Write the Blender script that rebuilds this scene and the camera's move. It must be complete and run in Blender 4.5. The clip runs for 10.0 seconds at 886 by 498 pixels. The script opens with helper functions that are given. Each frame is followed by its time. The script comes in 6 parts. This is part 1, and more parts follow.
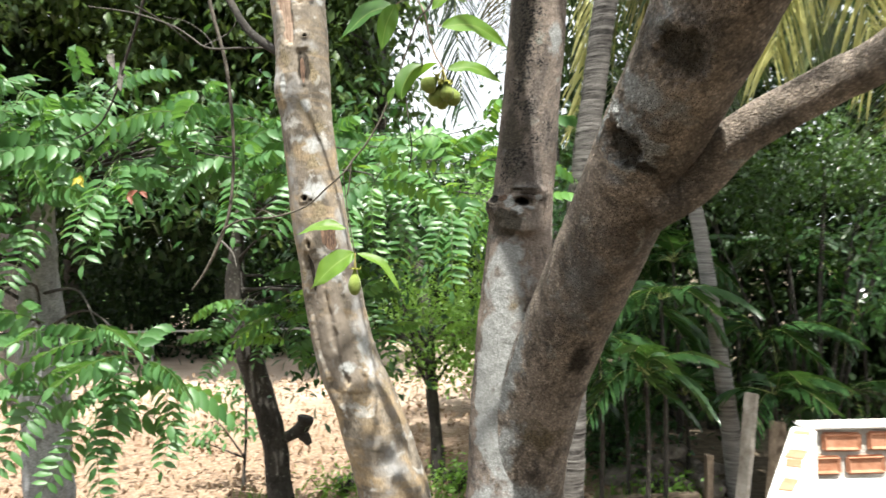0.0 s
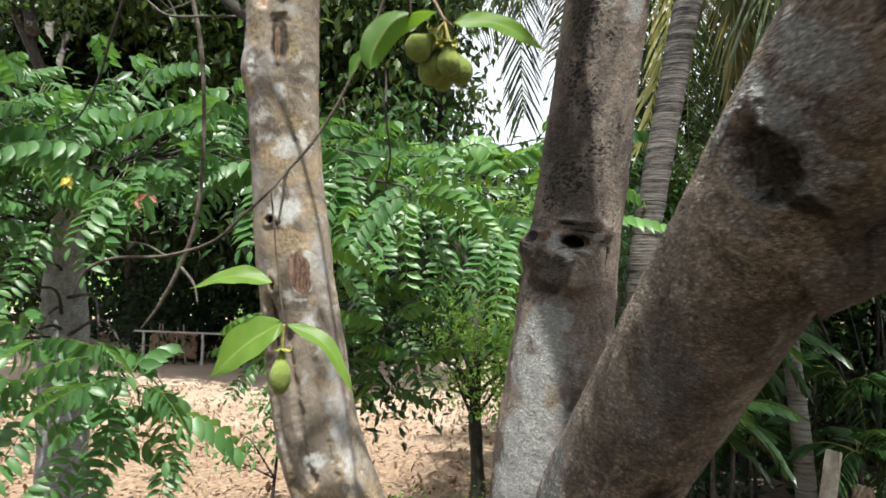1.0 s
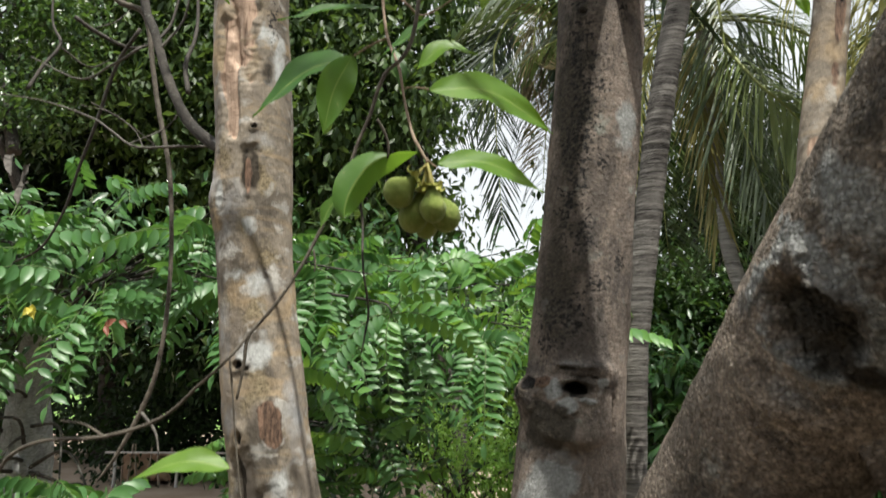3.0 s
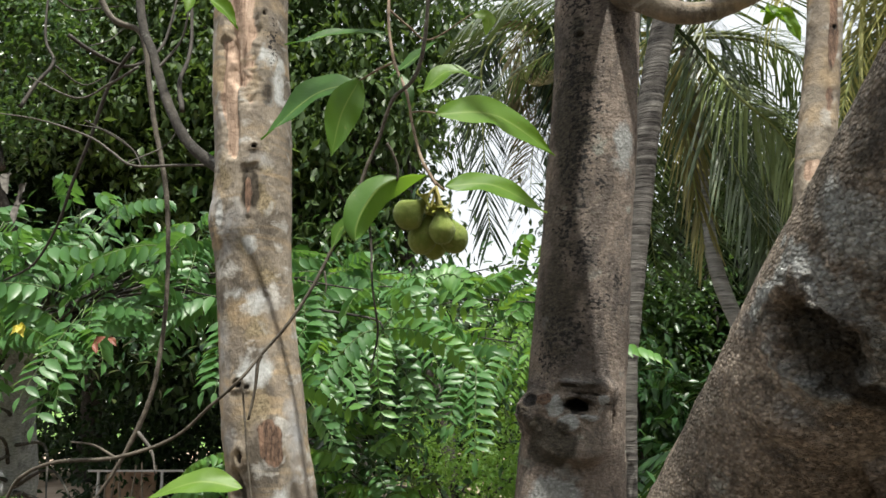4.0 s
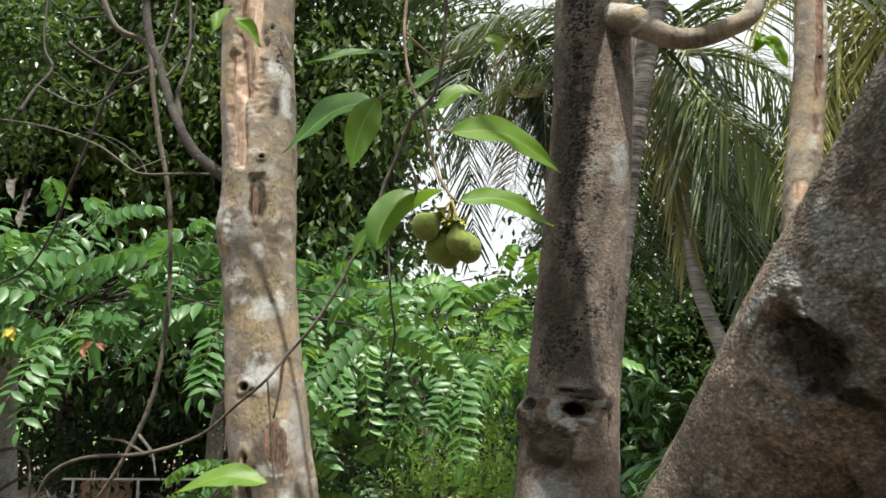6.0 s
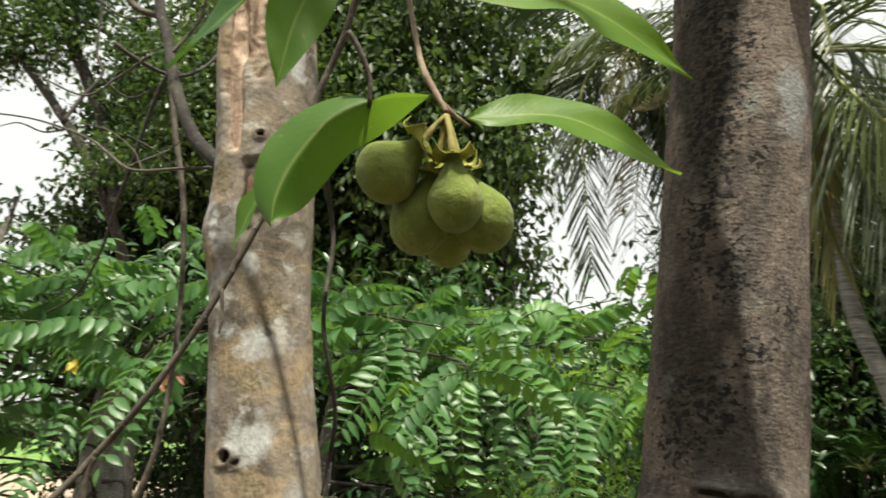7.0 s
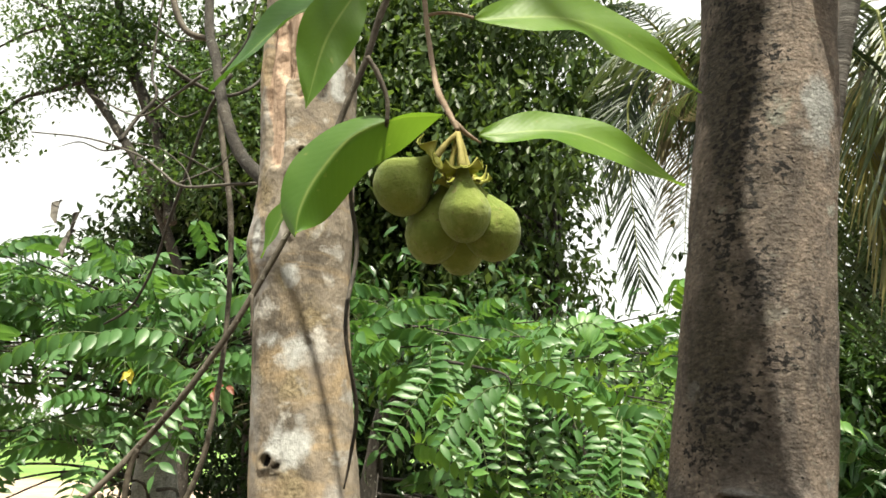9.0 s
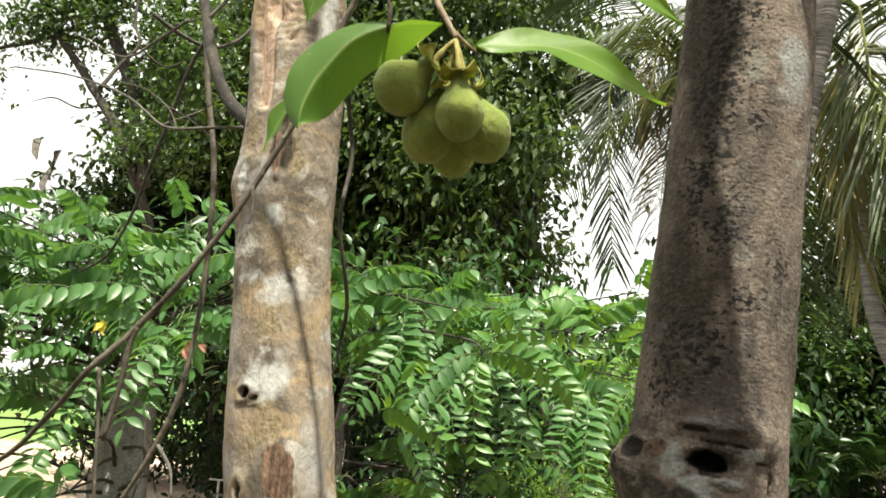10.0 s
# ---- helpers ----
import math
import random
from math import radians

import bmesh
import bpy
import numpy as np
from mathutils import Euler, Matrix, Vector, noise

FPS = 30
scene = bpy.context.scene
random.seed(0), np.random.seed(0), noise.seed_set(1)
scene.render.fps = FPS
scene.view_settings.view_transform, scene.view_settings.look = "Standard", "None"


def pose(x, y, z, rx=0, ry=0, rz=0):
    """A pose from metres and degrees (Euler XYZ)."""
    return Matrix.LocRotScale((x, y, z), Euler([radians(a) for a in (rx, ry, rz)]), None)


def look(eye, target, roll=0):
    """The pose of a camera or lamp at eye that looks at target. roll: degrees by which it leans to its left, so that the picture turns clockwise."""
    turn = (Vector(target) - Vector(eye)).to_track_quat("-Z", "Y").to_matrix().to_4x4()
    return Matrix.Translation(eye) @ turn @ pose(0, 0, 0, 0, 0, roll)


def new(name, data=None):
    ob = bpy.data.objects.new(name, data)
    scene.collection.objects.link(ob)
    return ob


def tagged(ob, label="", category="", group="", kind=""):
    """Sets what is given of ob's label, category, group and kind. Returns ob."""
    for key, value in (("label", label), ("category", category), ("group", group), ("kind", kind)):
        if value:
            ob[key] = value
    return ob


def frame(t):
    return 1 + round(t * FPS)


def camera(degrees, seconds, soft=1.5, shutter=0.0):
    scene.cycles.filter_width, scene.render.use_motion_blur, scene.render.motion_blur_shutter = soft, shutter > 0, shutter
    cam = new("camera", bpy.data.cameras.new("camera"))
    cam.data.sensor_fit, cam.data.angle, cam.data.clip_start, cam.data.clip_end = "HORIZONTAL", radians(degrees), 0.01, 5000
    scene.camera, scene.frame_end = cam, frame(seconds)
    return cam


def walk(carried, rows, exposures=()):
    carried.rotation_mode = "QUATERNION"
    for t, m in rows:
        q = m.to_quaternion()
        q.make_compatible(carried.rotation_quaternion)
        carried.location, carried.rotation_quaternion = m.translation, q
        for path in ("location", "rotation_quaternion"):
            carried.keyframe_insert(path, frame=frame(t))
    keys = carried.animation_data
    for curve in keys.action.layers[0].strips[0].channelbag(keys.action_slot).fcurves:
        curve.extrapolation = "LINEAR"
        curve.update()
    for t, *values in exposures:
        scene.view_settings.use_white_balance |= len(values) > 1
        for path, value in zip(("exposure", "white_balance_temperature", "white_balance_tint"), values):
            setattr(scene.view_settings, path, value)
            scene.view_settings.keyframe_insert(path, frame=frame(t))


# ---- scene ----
cam = camera(62.5, 10.0, soft=1.6, shutter=0.3)

PATH = [
    (0, (0.006, 0.198, 3.287), (0.006, 2.198, 3.338), -1.2),
    (0.5, (0.143, 0.531, 3.343), (-0.065, 2.52, 3.376), -1.7),
    (1, (0.102, 0.9, 3.394), (-0.058, 2.892, 3.479), 1.8),
    (1.5, (0.064, 1.144, 3.38), (-0.031, 3.14, 3.463), 1.3),
    (2, (0.124, 1.101, 3.421), (-0.087, 3.077, 3.645), 1.1),
    (2.5, (0.113, 1.107, 3.411), (-0.061, 3.085, 3.651), 0.5),
    (3, (0.084, 1.026, 3.479), (-0.028, 2.988, 3.849), 0.1),
    (3.2, (0.082, 1.03, 3.5), (-0.028, 2.985, 3.908), 0.2),
    (4.5, (0.04, 0.988, 3.476), (-0.012, 2.945, 3.884), -0.4),
    (5, (0.031, 0.972, 3.476), (-0.024, 2.929, 3.882), 0.2),
    (5.5, (0.009, 0.905, 3.462), (-0.03, 2.861, 3.873), 0.3),
    (5.7, (0.003, 0.883, 3.457), (-0.017, 2.839, 3.871), 0.1),
    (6.8, (0.081, 1.409, 3.553), (-0.102, 3.336, 4.058), 1.4),
    (7, (0.089, 1.485, 3.557), (-0.259, 3.389, 4.063), 1.5),
    (7.5, (0.115, 1.487, 3.563), (-0.326, 3.362, 4.101), 2.2),
    (8, (0.095, 1.484, 3.551), (-0.428, 3.338, 4.09), 2.4),
    (8.5, (0.101, 1.471, 3.553), (-0.446, 3.319, 4.086), 3.2),
    (9, (0.117, 1.461, 3.547), (-0.357, 3.329, 4.084), 2.3),
    (9.5, (0.114, 1.454, 3.537), (-0.346, 3.33, 4.057), 3.7),
    (10, (0.113, 1.445, 3.487), (-0.295, 3.343, 3.969), 4.4),
]
walk(cam, [(t, look(eye, target, roll)) for t, eye, target, roll in PATH],
     exposures=[(0.0, 1.80, 6400, 7), (0.5, 1.47, 6400, 7), (1.0, 1.28, 6400, 7), (1.6, 1.30, 6400, 7), (2.0, 1.52, 6450, 7), (2.6, 1.54, 6500, 7), (3.0, 1.00, 6500, 7), (4.5, 1.16, 6500, 7),
                (5.7, 1.22, 6550, 7), (6.8, 0.98, 7010, 4), (7.2, 1.10, 7060, 4), (8.0, 1.36, 7210, 4), (10.0, 1.48, 7210, 4)])

# ---- light ----
SUN_AZ = radians(162)      # compass of the sun, from +y clockwise: high behind the right shoulder
SUN_EL = radians(68)
world = bpy.data.worlds.new("sky")
scene.world = world
world.use_nodes = True
wn = world.node_tree
wn.nodes.clear()
sky = wn.nodes.new("ShaderNodeTexSky")
sky.sky_type, sky.sun_disc = "NISHITA", False
sky.sun_elevation, sky.sun_rotation = SUN_EL, SUN_AZ
sky.air_density, sky.dust_density, sky.ozone_density = 1.0, 6.0, 1.0
bg = wn.nodes.new("ShaderNodeBackground")
bg.inputs["Strength"].default_value = 0.128
wout = wn.nodes.new("ShaderNodeOutputWorld")
# thin bright cloud all over the sky, uneven in thickness
cloud = wn.nodes.new("ShaderNodeTexNoise")
cloud.inputs["Scale"].default_value, cloud.inputs["Detail"].default_value = 2.4, 5.0
veil = wn.nodes.new("ShaderNodeMapRange")
veil.inputs["To Min"].default_value, veil.inputs["To Max"].default_value = 0.72, 0.98
haze = wn.nodes.new("ShaderNodeMix")
haze.data_type = "RGBA"
haze.inputs[7].default_value = (4.3, 4.35, 4.4, 1)
wn.links.new(cloud.outputs[0], veil.inputs["Value"])
wn.links.new(veil.outputs[0], haze.inputs[0])
wn.links.new(sky.outputs[0], haze.inputs[6])
wn.links.new(haze.outputs[2], bg.inputs["Color"])
wn.links.new(bg.outputs[0], wout.inputs["Surface"])

sun_data = bpy.data.lights.new("sun", "SUN")
sun_data.energy, sun_data.angle, sun_data.color = 4.4, radians(0.55), (1.0, 0.955, 0.88)
sun = new("sun", sun_data)
to_sun = Vector((math.sin(SUN_AZ) * math.cos(SUN_EL), math.cos(SUN_AZ) * math.cos(SUN_EL), math.sin(SUN_EL)))
sun.matrix_world = look(to_sun * 40, (0, 0, 0))


# ---- materials ----
class Nodes:
    """A small writer of node materials."""

    def __init__(self, name):
        self.mat = bpy.data.materials.new(name)
        self.mat.use_nodes = True
        self.tree = self.mat.node_tree
        self.tree.nodes.clear()
        self.out = self.tree.nodes.new("ShaderNodeOutputMaterial")
        self.coord = self.tree.nodes.new("ShaderNodeNewGeometry")

    def add(self, kind, **values):
        n = self.tree.nodes.new(kind)
        for k, v in values.items():
            key = k.replace("_", " ")
            n.inputs[key].default_value = v
        return n

    def link(self, a, b):
        self.tree.links.new(a, b)

    def place(self, scale=(1, 1, 1), source=None):
        m = self.tree.nodes.new("ShaderNodeMapping")
        m.inputs["Scale"].default_value = scale
        self.link(source or self.coord.outputs["Position"], m.inputs["Vector"])
        return m.outputs[0]

    def noise(self, scale, detail=4, rough=0.6, at=None, warp=0.0):
        n = self.add("ShaderNodeTexNoise", Scale=scale, Detail=detail, Roughness=rough, Distortion=warp)
        self.link(at or self.coord.outputs["Position"], n.inputs["Vector"])
        return n.outputs[0]

    def ramp(self, fac, *stops):
        r = self.tree.nodes.new("ShaderNodeValToRGB")
        e = r.color_ramp.elements
        while len(e) < len(stops):
            e.new(0.5)
        for el, (p, c) in zip(e, stops):
            el.position = p
            el.color = (c, c, c, 1) if isinstance(c, (int, float)) else (*c, 1)
        self.link(fac, r.inputs[0])
        return r.outputs[0]

    def mix(self, fac, a, b, how="MIX"):
        m = self.tree.nodes.new("ShaderNodeMix")
        m.data_type, m.blend_type = "RGBA", how
        for sock, v in ((m.inputs[0], fac), (m.inputs[6], a), (m.inputs[7], b)):
            if isinstance(v, (int, float)):
                sock.default_value = v
            elif isinstance(v, tuple):
                sock.default_value = (*v, 1)
            else:
                self.link(v, sock)
        return m.outputs[2]

    def bump(self, height, strength=0.5, distance=0.01, base=None):
        b = self.add("ShaderNodeBump", Strength=strength, Distance=distance)
        self.link(height, b.inputs["Height"])
        if base:
            self.link(base, b.inputs["Normal"])
        return b.outputs[0]

    def done(self, color, rough=0.7, normal=None, translucent=None, amount=0.3, spec=0.5, sheen=0.0):
        p = self.tree.nodes.new("ShaderNodeBsdfPrincipled")
        for key, v in (("Base Color", color), ("Roughness", rough)):
            if isinstance(v, (int, float)):
                p.inputs[key].default_value = v
            elif isinstance(v, tuple):
                p.inputs[key].default_value = (*v, 1)
            else:
                self.link(v, p.inputs[key])
        p.inputs["Specular IOR Level"].default_value = spec
        p.inputs["Sheen Weight"].default_value = sheen
        if normal:
            self.link(normal, p.inputs["Normal"])
        shader = p.outputs[0]
        if translucent is not None:
            t = self.tree.nodes.new("ShaderNodeBsdfTranslucent")
            if isinstance(translucent, tuple):
                t.inputs[0].default_value = (*translucent, 1)
            else:
                self.link(translucent, t.inputs[0])
            m = self.tree.nodes.new("ShaderNodeMixShader")
            m.inputs[0].default_value = amount
            self.link(shader, m.inputs[1])
            self.link(t.outputs[0], m.inputs[2])
            shader = m.outputs[0]
        self.link(shader, self.out.inputs["Surface"])
        return self.mat


def bark(name, dark, mid, pale, pale_at=0.56, speck=0.5, bump=0.6, grain=(1, 1, 1), fine=140, tan=(0.27, 0.19, 0.12), tan_at=0.55, pebble=0.0, grit=0.8, flakes=0.35, bands=0.0, cells=1.0):
    """Smooth tropical bark: tone patches, pale lichen, tan stains, black specks and fine relief."""
    n = Nodes(name)
    big = n.noise(7.5, 5, 0.68, n.place((1, 1, 0.6)), 0.8)
    c = n.mix(n.ramp(big, (0.40, 0.0), (0.56, 1.0)), dark, mid)
    warm = n.noise(9, 3, 0.6, n.place((1, 1, 0.8)), 0.4)
    c = n.mix(n.ramp(warm, (tan_at, 0.0), (tan_at + 0.12, 0.75)), c, tan)
    lich = n.noise(15, 5, 0.6, n.place((0.8, 0.8, 1.0)), 0.5)
    c = n.mix(n.ramp(lich, (pale_at, 0.0), (pale_at + 0.06, 0.9)), c, pale)
    flake = n.noise(95, 3, 0.6, n.place((0.8, 0.8, 1.2)))
    c = n.mix(n.ramp(flake, (0.6, 0.0), (0.68, flakes)), c, pale)
    if bands:
        belt = n.noise(5, 4, 0.6, n.place((0.45, 0.45, 3.6)), 0.5)
        c = n.mix(n.ramp(belt, (0.54, 0.0), (0.62, bands)), c, tan)
        c = n.mix(n.ramp(belt, (0.36, bands), (0.44, 0.0)), c, dark)
    sp = n.noise(48, 4, 0.7, n.place((1, 1, 0.75)))
    spz = n.noise(7, 3, 0.6)
    both = n.mix(1.0, n.ramp(sp, (0.53, 0.0), (0.60, 1.0)), n.ramp(spz, (0.46, 0.0), (0.58, 1.0)), "MULTIPLY")
    both = n.mix(1.0, both, (speck, speck, speck), "MULTIPLY")
    c = n.mix(both, c, (0.022, 0.020, 0.019))
    blot = n.mix(1.0, n.ramp(n.noise(17, 5, 0.75, n.place((1, 1, 0.8)), 0.6), (0.57, 0.0), (0.63, 0.9)), (speck, speck, speck), "MULTIPLY")
    c = n.mix(blot, c, (0.030, 0.028, 0.026))
    g = n.noise(fine, 5, 0.7, n.place(grain))
    c = n.mix(grit, c, n.mix(1.0, c, n.ramp(g, (0.32, 0.4), (0.62, 1.1)), "MULTIPLY"))
    rag = n.noise(24, 5, 0.52, n.place((1, 1, 0.8)), 0.4)

    def worn(mask, by=rag, gain=0.9, lo=0.82, hi=0.93):
        a = n.tree.nodes.new("ShaderNodeAttribute")
        a.attribute_name = mask
        both = n.tree.nodes.new("ShaderNodeMath")
        both.operation = "MULTIPLY_ADD"
        n.link(by, both.inputs[0])
        both.inputs[1].default_value = gain
        n.link(a.outputs["Fac"], both.inputs[2])
        small = n.tree.nodes.new("ShaderNodeMath")
        small.operation = "MULTIPLY"
        n.link(both.outputs[0], small.inputs[0])
        small.inputs[1].default_value = 0.4
        return n.ramp(small.outputs[0], (0.4 * lo, 0.0), (0.4 * hi, 1.0))

    # ochre crust, smooth grey skin, pale lichen, dark crust with painted shade, black lichen, dark stains with painted
    # shade, peeled wood, rough wounds
    crust = n.ramp(n.noise(170, 4, 0.7), (0.38, (0.11, 0.086, 0.052)), (0.62, (0.27, 0.22, 0.14)))
    c = n.mix(worn("ochre", rag, 2.2, 1.4, 1.85), c, crust)
    c = n.mix(worn("grey", rag, 1.8, 1.2, 1.9), c, n.ramp(big, (0.35, (0.19, 0.185, 0.18)), (0.65, (0.30, 0.295, 0.29))))
    c = n.mix(worn("smooth", rag, 1.8, 1.2, 1.8), c, n.ramp(warm, (0.35, (0.125, 0.105, 0.085)), (0.65, (0.20, 0.168, 0.135))))
    c = n.mix(worn("lichen", rag, 2.2, 1.38, 1.8), c, n.ramp(g, (0.3, (0.25, 0.255, 0.245)), (0.65, (0.40, 0.405, 0.395))))
    # painted shade for sockets and the lobe's underside, plus dark crust on one side
    c = n.mix(worn("shade_crust", rag, 1.2, 0.95, 1.3), c, n.ramp(g, (0.35, (0.034, 0.029, 0.022)), (0.65, (0.100, 0.085, 0.064))))
    blobs = n.noise(130, 3, 0.6, n.place((0.9, 0.9, 1.15)), 0.3)
    c = n.mix(worn("black", blobs, 3.2, 2.42, 2.52), c, (0.020, 0.018, 0.017))
    # recess and crease shade put into the colour, along with dark stains
    c = n.mix(worn("shade_stain", rag, 1.2, 0.95, 1.3), c, n.ramp(g, (0.35, (0.016, 0.013, 0.010)), (0.65, (0.060, 0.048, 0.034))))
    fib = n.noise(75, 4, 0.7, n.place((1, 1, 0.07)), 0.5)
    bare = n.ramp(fib, (0.30, (0.10, 0.064, 0.047)), (0.44, (0.32, 0.222, 0.162)), (0.68, (0.47, 0.355, 0.275)))
    bare = n.mix(n.ramp(n.noise(14, 4, 0.65, n.place((1, 1, 0.4))), (0.55, 0.0), (0.66, 0.7)), bare, (0.16, 0.108, 0.075))
    c = n.mix(worn("bare", rag, 1.6, 1.15, 1.35), c, bare)
    c = n.mix(worn("wound", rag, 1.6, 1.15, 1.35), c, n.ramp(n.noise(90, 4, 0.7, n.place((1, 1, 0.25))), (0.36, (0.034, 0.022, 0.016)), (0.64, (0.20, 0.125, 0.086))))
    # near-black: the darkness inside holes is put into the bark colour
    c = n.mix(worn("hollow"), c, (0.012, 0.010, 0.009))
    nb = n.bump(g, bump, 0.004 + 0.005 * bump)
    if pebble:
        cell = n.add("ShaderNodeTexVoronoi", Scale=pebble, Randomness=1.0)
        n.link(n.mix(0.012, n.place((0.8, 0.8, 1.15)), n.tree.nodes.new("ShaderNodeTexNoise").outputs["Color"]), cell.inputs["Vector"])
        c = n.mix(0.6 * cells, c, n.mix(1.0, c, n.ramp(cell.outputs["Color"], (0.15, 0.5), (0.6, 1.0), (0.9, 1.9)), "MULTIPLY"))
        c = n.mix(0.5 * cells, c, n.mix(1.0, c, n.ramp(cell.outputs["Distance"], (0.12, 1.15), (0.62, 0.4)), "MULTIPLY"))
        nb = n.bump(n.ramp(cell.outputs["Distance"], (0.1, 1.0), (0.7, 0.0)), cells, 0.006 * cells, nb)
    nb = n.bump(n.noise(30, 5, 0.65, n.place((1, 1, 0.7))), bump, 0.014, nb)
    return n.done(c, 0.86, nb, spec=0.25)


def leafy(name, dark, light, glow, amount=0.32, rough=0.38, spec=0.5, per="Random Per Island"):
    """Leaves that vary one by one, shine a little and let some light through."""
    n = Nodes(name)
    if per == "Random":
        info = n.tree.nodes.new("ShaderNodeObjectInfo")
        rnd = info.outputs["Random"]
    else:
        rnd = n.coord.outputs["Random Per Island"]
    tone = n.mix(rnd, dark, light)
    big = n.noise(1.1, 2, 0.5)
    tone = n.mix(n.ramp(big, (0.35, 0.0), (0.7, 0.45)), tone, light)
    tone = n.mix(0.35, tone, n.mix(1.0, tone, n.ramp(n.noise(45, 3, 0.6), (0.3, 0.5), (0.75, 1.0)), "MULTIPLY"))
    return n.done(tone, rough, n.bump(n.noise(60, 2, 0.5), 0.15, 0.003), glow, amount, spec)


M_BARK_PALE = bark("bark_pale", (0.100, 0.084, 0.066), (0.245, 0.208, 0.164), (0.38, 0.365, 0.335), 0.57, 0.22, 0.3, (1, 1, 0.7), 120, (0.33, 0.245, 0.148), 0.51, 0.0, 0.5, 0.15, 0.6)
M_BARK_BROWN = bark("bark_brown", (0.125, 0.106, 0.094), (0.305, 0.246, 0.203), (0.30, 0.31, 0.27), 0.62, 0.45, 1.0, (0.6, 0.6, 1.6), 160, (0.23, 0.187, 0.155), 0.55, 260.0, 0.7, 0.25, 0.0, 0.5)
M_BARK_LIMB = bark("bark_limb", (0.182, 0.152, 0.123), (0.440, 0.362, 0.294), (0.36, 0.355, 0.32), 0.63, 0.5, 1.0, (0.8, 0.8, 1.2), 150, (0.19, 0.148, 0.118), 0.57, 210.0, 0.7, 0.2, 0.35)
M_BARK_GREY = bark("bark_grey", (0.23, 0.238, 0.25), (0.36, 0.37, 0.385), (0.42, 0.43, 0.43), 0.62, 0.15, 0.5, (1, 1, 2.2), 30, (0.15, 0.15, 0.14), 0.6)
M_BARK_DARK = bark("bark_dark", (0.026, 0.023, 0.020), (0.055, 0.049, 0.042), (0.15, 0.16, 0.14), 0.64, 0.3, 0.6, (1, 1, 0.5), 40, (0.07, 0.06, 0.05), 0.6)


def palm_bark(name, dark, mid, pale):
    n = Nodes(name)
    at = n.place((0.8, 0.8, 12.0))
    ring = n.noise(2.6, 4, 0.7, at, 0.5)
    c = n.ramp(ring, (0.38, dark), (0.50, mid), (0.70, pale))
    c = n.mix(n.ramp(n.noise(7, 4, 0.7), (0.45, 0.0), (0.65, 0.6)), c, tuple(0.5 * (a + b) for a, b in zip(dark, pale)))
    return n.done(c, 0.85, n.bump(ring, 0.8, 0.03), spec=0.2)


M_PALM_BARK = palm_bark("palm_bark", (0.014, 0.012, 0.011), (0.075, 0.068, 0.062), (0.19, 0.18, 0.165))
M_PALM_BARK_PALE = palm_bark("pale_palm_bark", (0.09, 0.085, 0.08), (0.22, 0.21, 0.20), (0.36, 0.35, 0.33))


def twig_material(name, a, b, spots):
    n = Nodes(name)
    g = n.noise(260, 4, 0.6)
    c = n.mix(n.ramp(n.noise(70, 3, 0.6), (0.35, 0.0), (0.65, 1.0)), a, b)
    c = n.mix(n.ramp(g, (0.6, 0.0), (0.7, 0.8)), c, spots)
    return n.done(c, 0.75, n.bump(g, 0.7, 0.0012), spec=0.3)


M_TWIG = twig_material("twig_bark", (0.045, 0.037, 0.028), (0.105, 0.090, 0.070), (0.24, 0.23, 0.20))
M_TWIG_DARK = twig_material("dark_twig_bark", (0.020, 0.017, 0.014), (0.050, 0.043, 0.034), (0.11, 0.10, 0.085))
M_STALK = twig_material("fruit_stalk", (0.15, 0.105, 0.072), (0.23, 0.175, 0.125), (0.10, 0.065, 0.045))
M_DEAD = twig_material("dead_twig", (0.055, 0.050, 0.043), (0.120, 0.110, 0.096), (0.07, 0.06, 0.05))
M_STALK_GREEN = twig_material("green_stalk", (0.20, 0.17, 0.055), (0.30, 0.27, 0.085), (0.16, 0.11, 0.05))


def fruit_material():
    n = Nodes("velvety_fruit")
    c = n.mix(n.ramp(n.noise(30, 4, 0.65), (0.35, 0.0), (0.68, 1.0)), (0.110, 0.155, 0.030), (0.20, 0.245, 0.058))
    c = n.mix(n.ramp(n.noise(110, 4, 0.7), (0.52, 0.0), (0.66, 0.5)), c, (0.24, 0.26, 0.09))
    c = n.mix(n.ramp(n.noise(300, 2, 0.6), (0.64, 0.0), (0.70, 0.7)), c, (0.12, 0.11, 0.035))
    c = n.mix(n.ramp(n.noise(75, 3, 0.7, n.place((1, 1, 1.3))), (0.66, 0.0), (0.72, 0.75)), c, (0.11, 0.085, 0.035))
    nb = n.bump(n.noise(900, 3, 0.7), 0.5, 0.0010)
    nb = n.bump(n.noise(65, 3, 0.55), 0.8, 0.004, nb)
    return n.done(c, 0.85, nb, spec=0.15, sheen=0.12)


M_FRUIT = fruit_material()
M_DROOP_LEAF = leafy("hanging_tree_leaf", (0.012, 0.030, 0.010), (0.058, 0.100, 0.028), (0.13, 0.21, 0.035), 0.28, 0.45, 0.25)
M_CALYX = leafy("calyx_green", (0.30, 0.33, 0.05), (0.42, 0.42, 0.10), (0.45, 0.48, 0.07), 0.2, 0.55, 0.3)


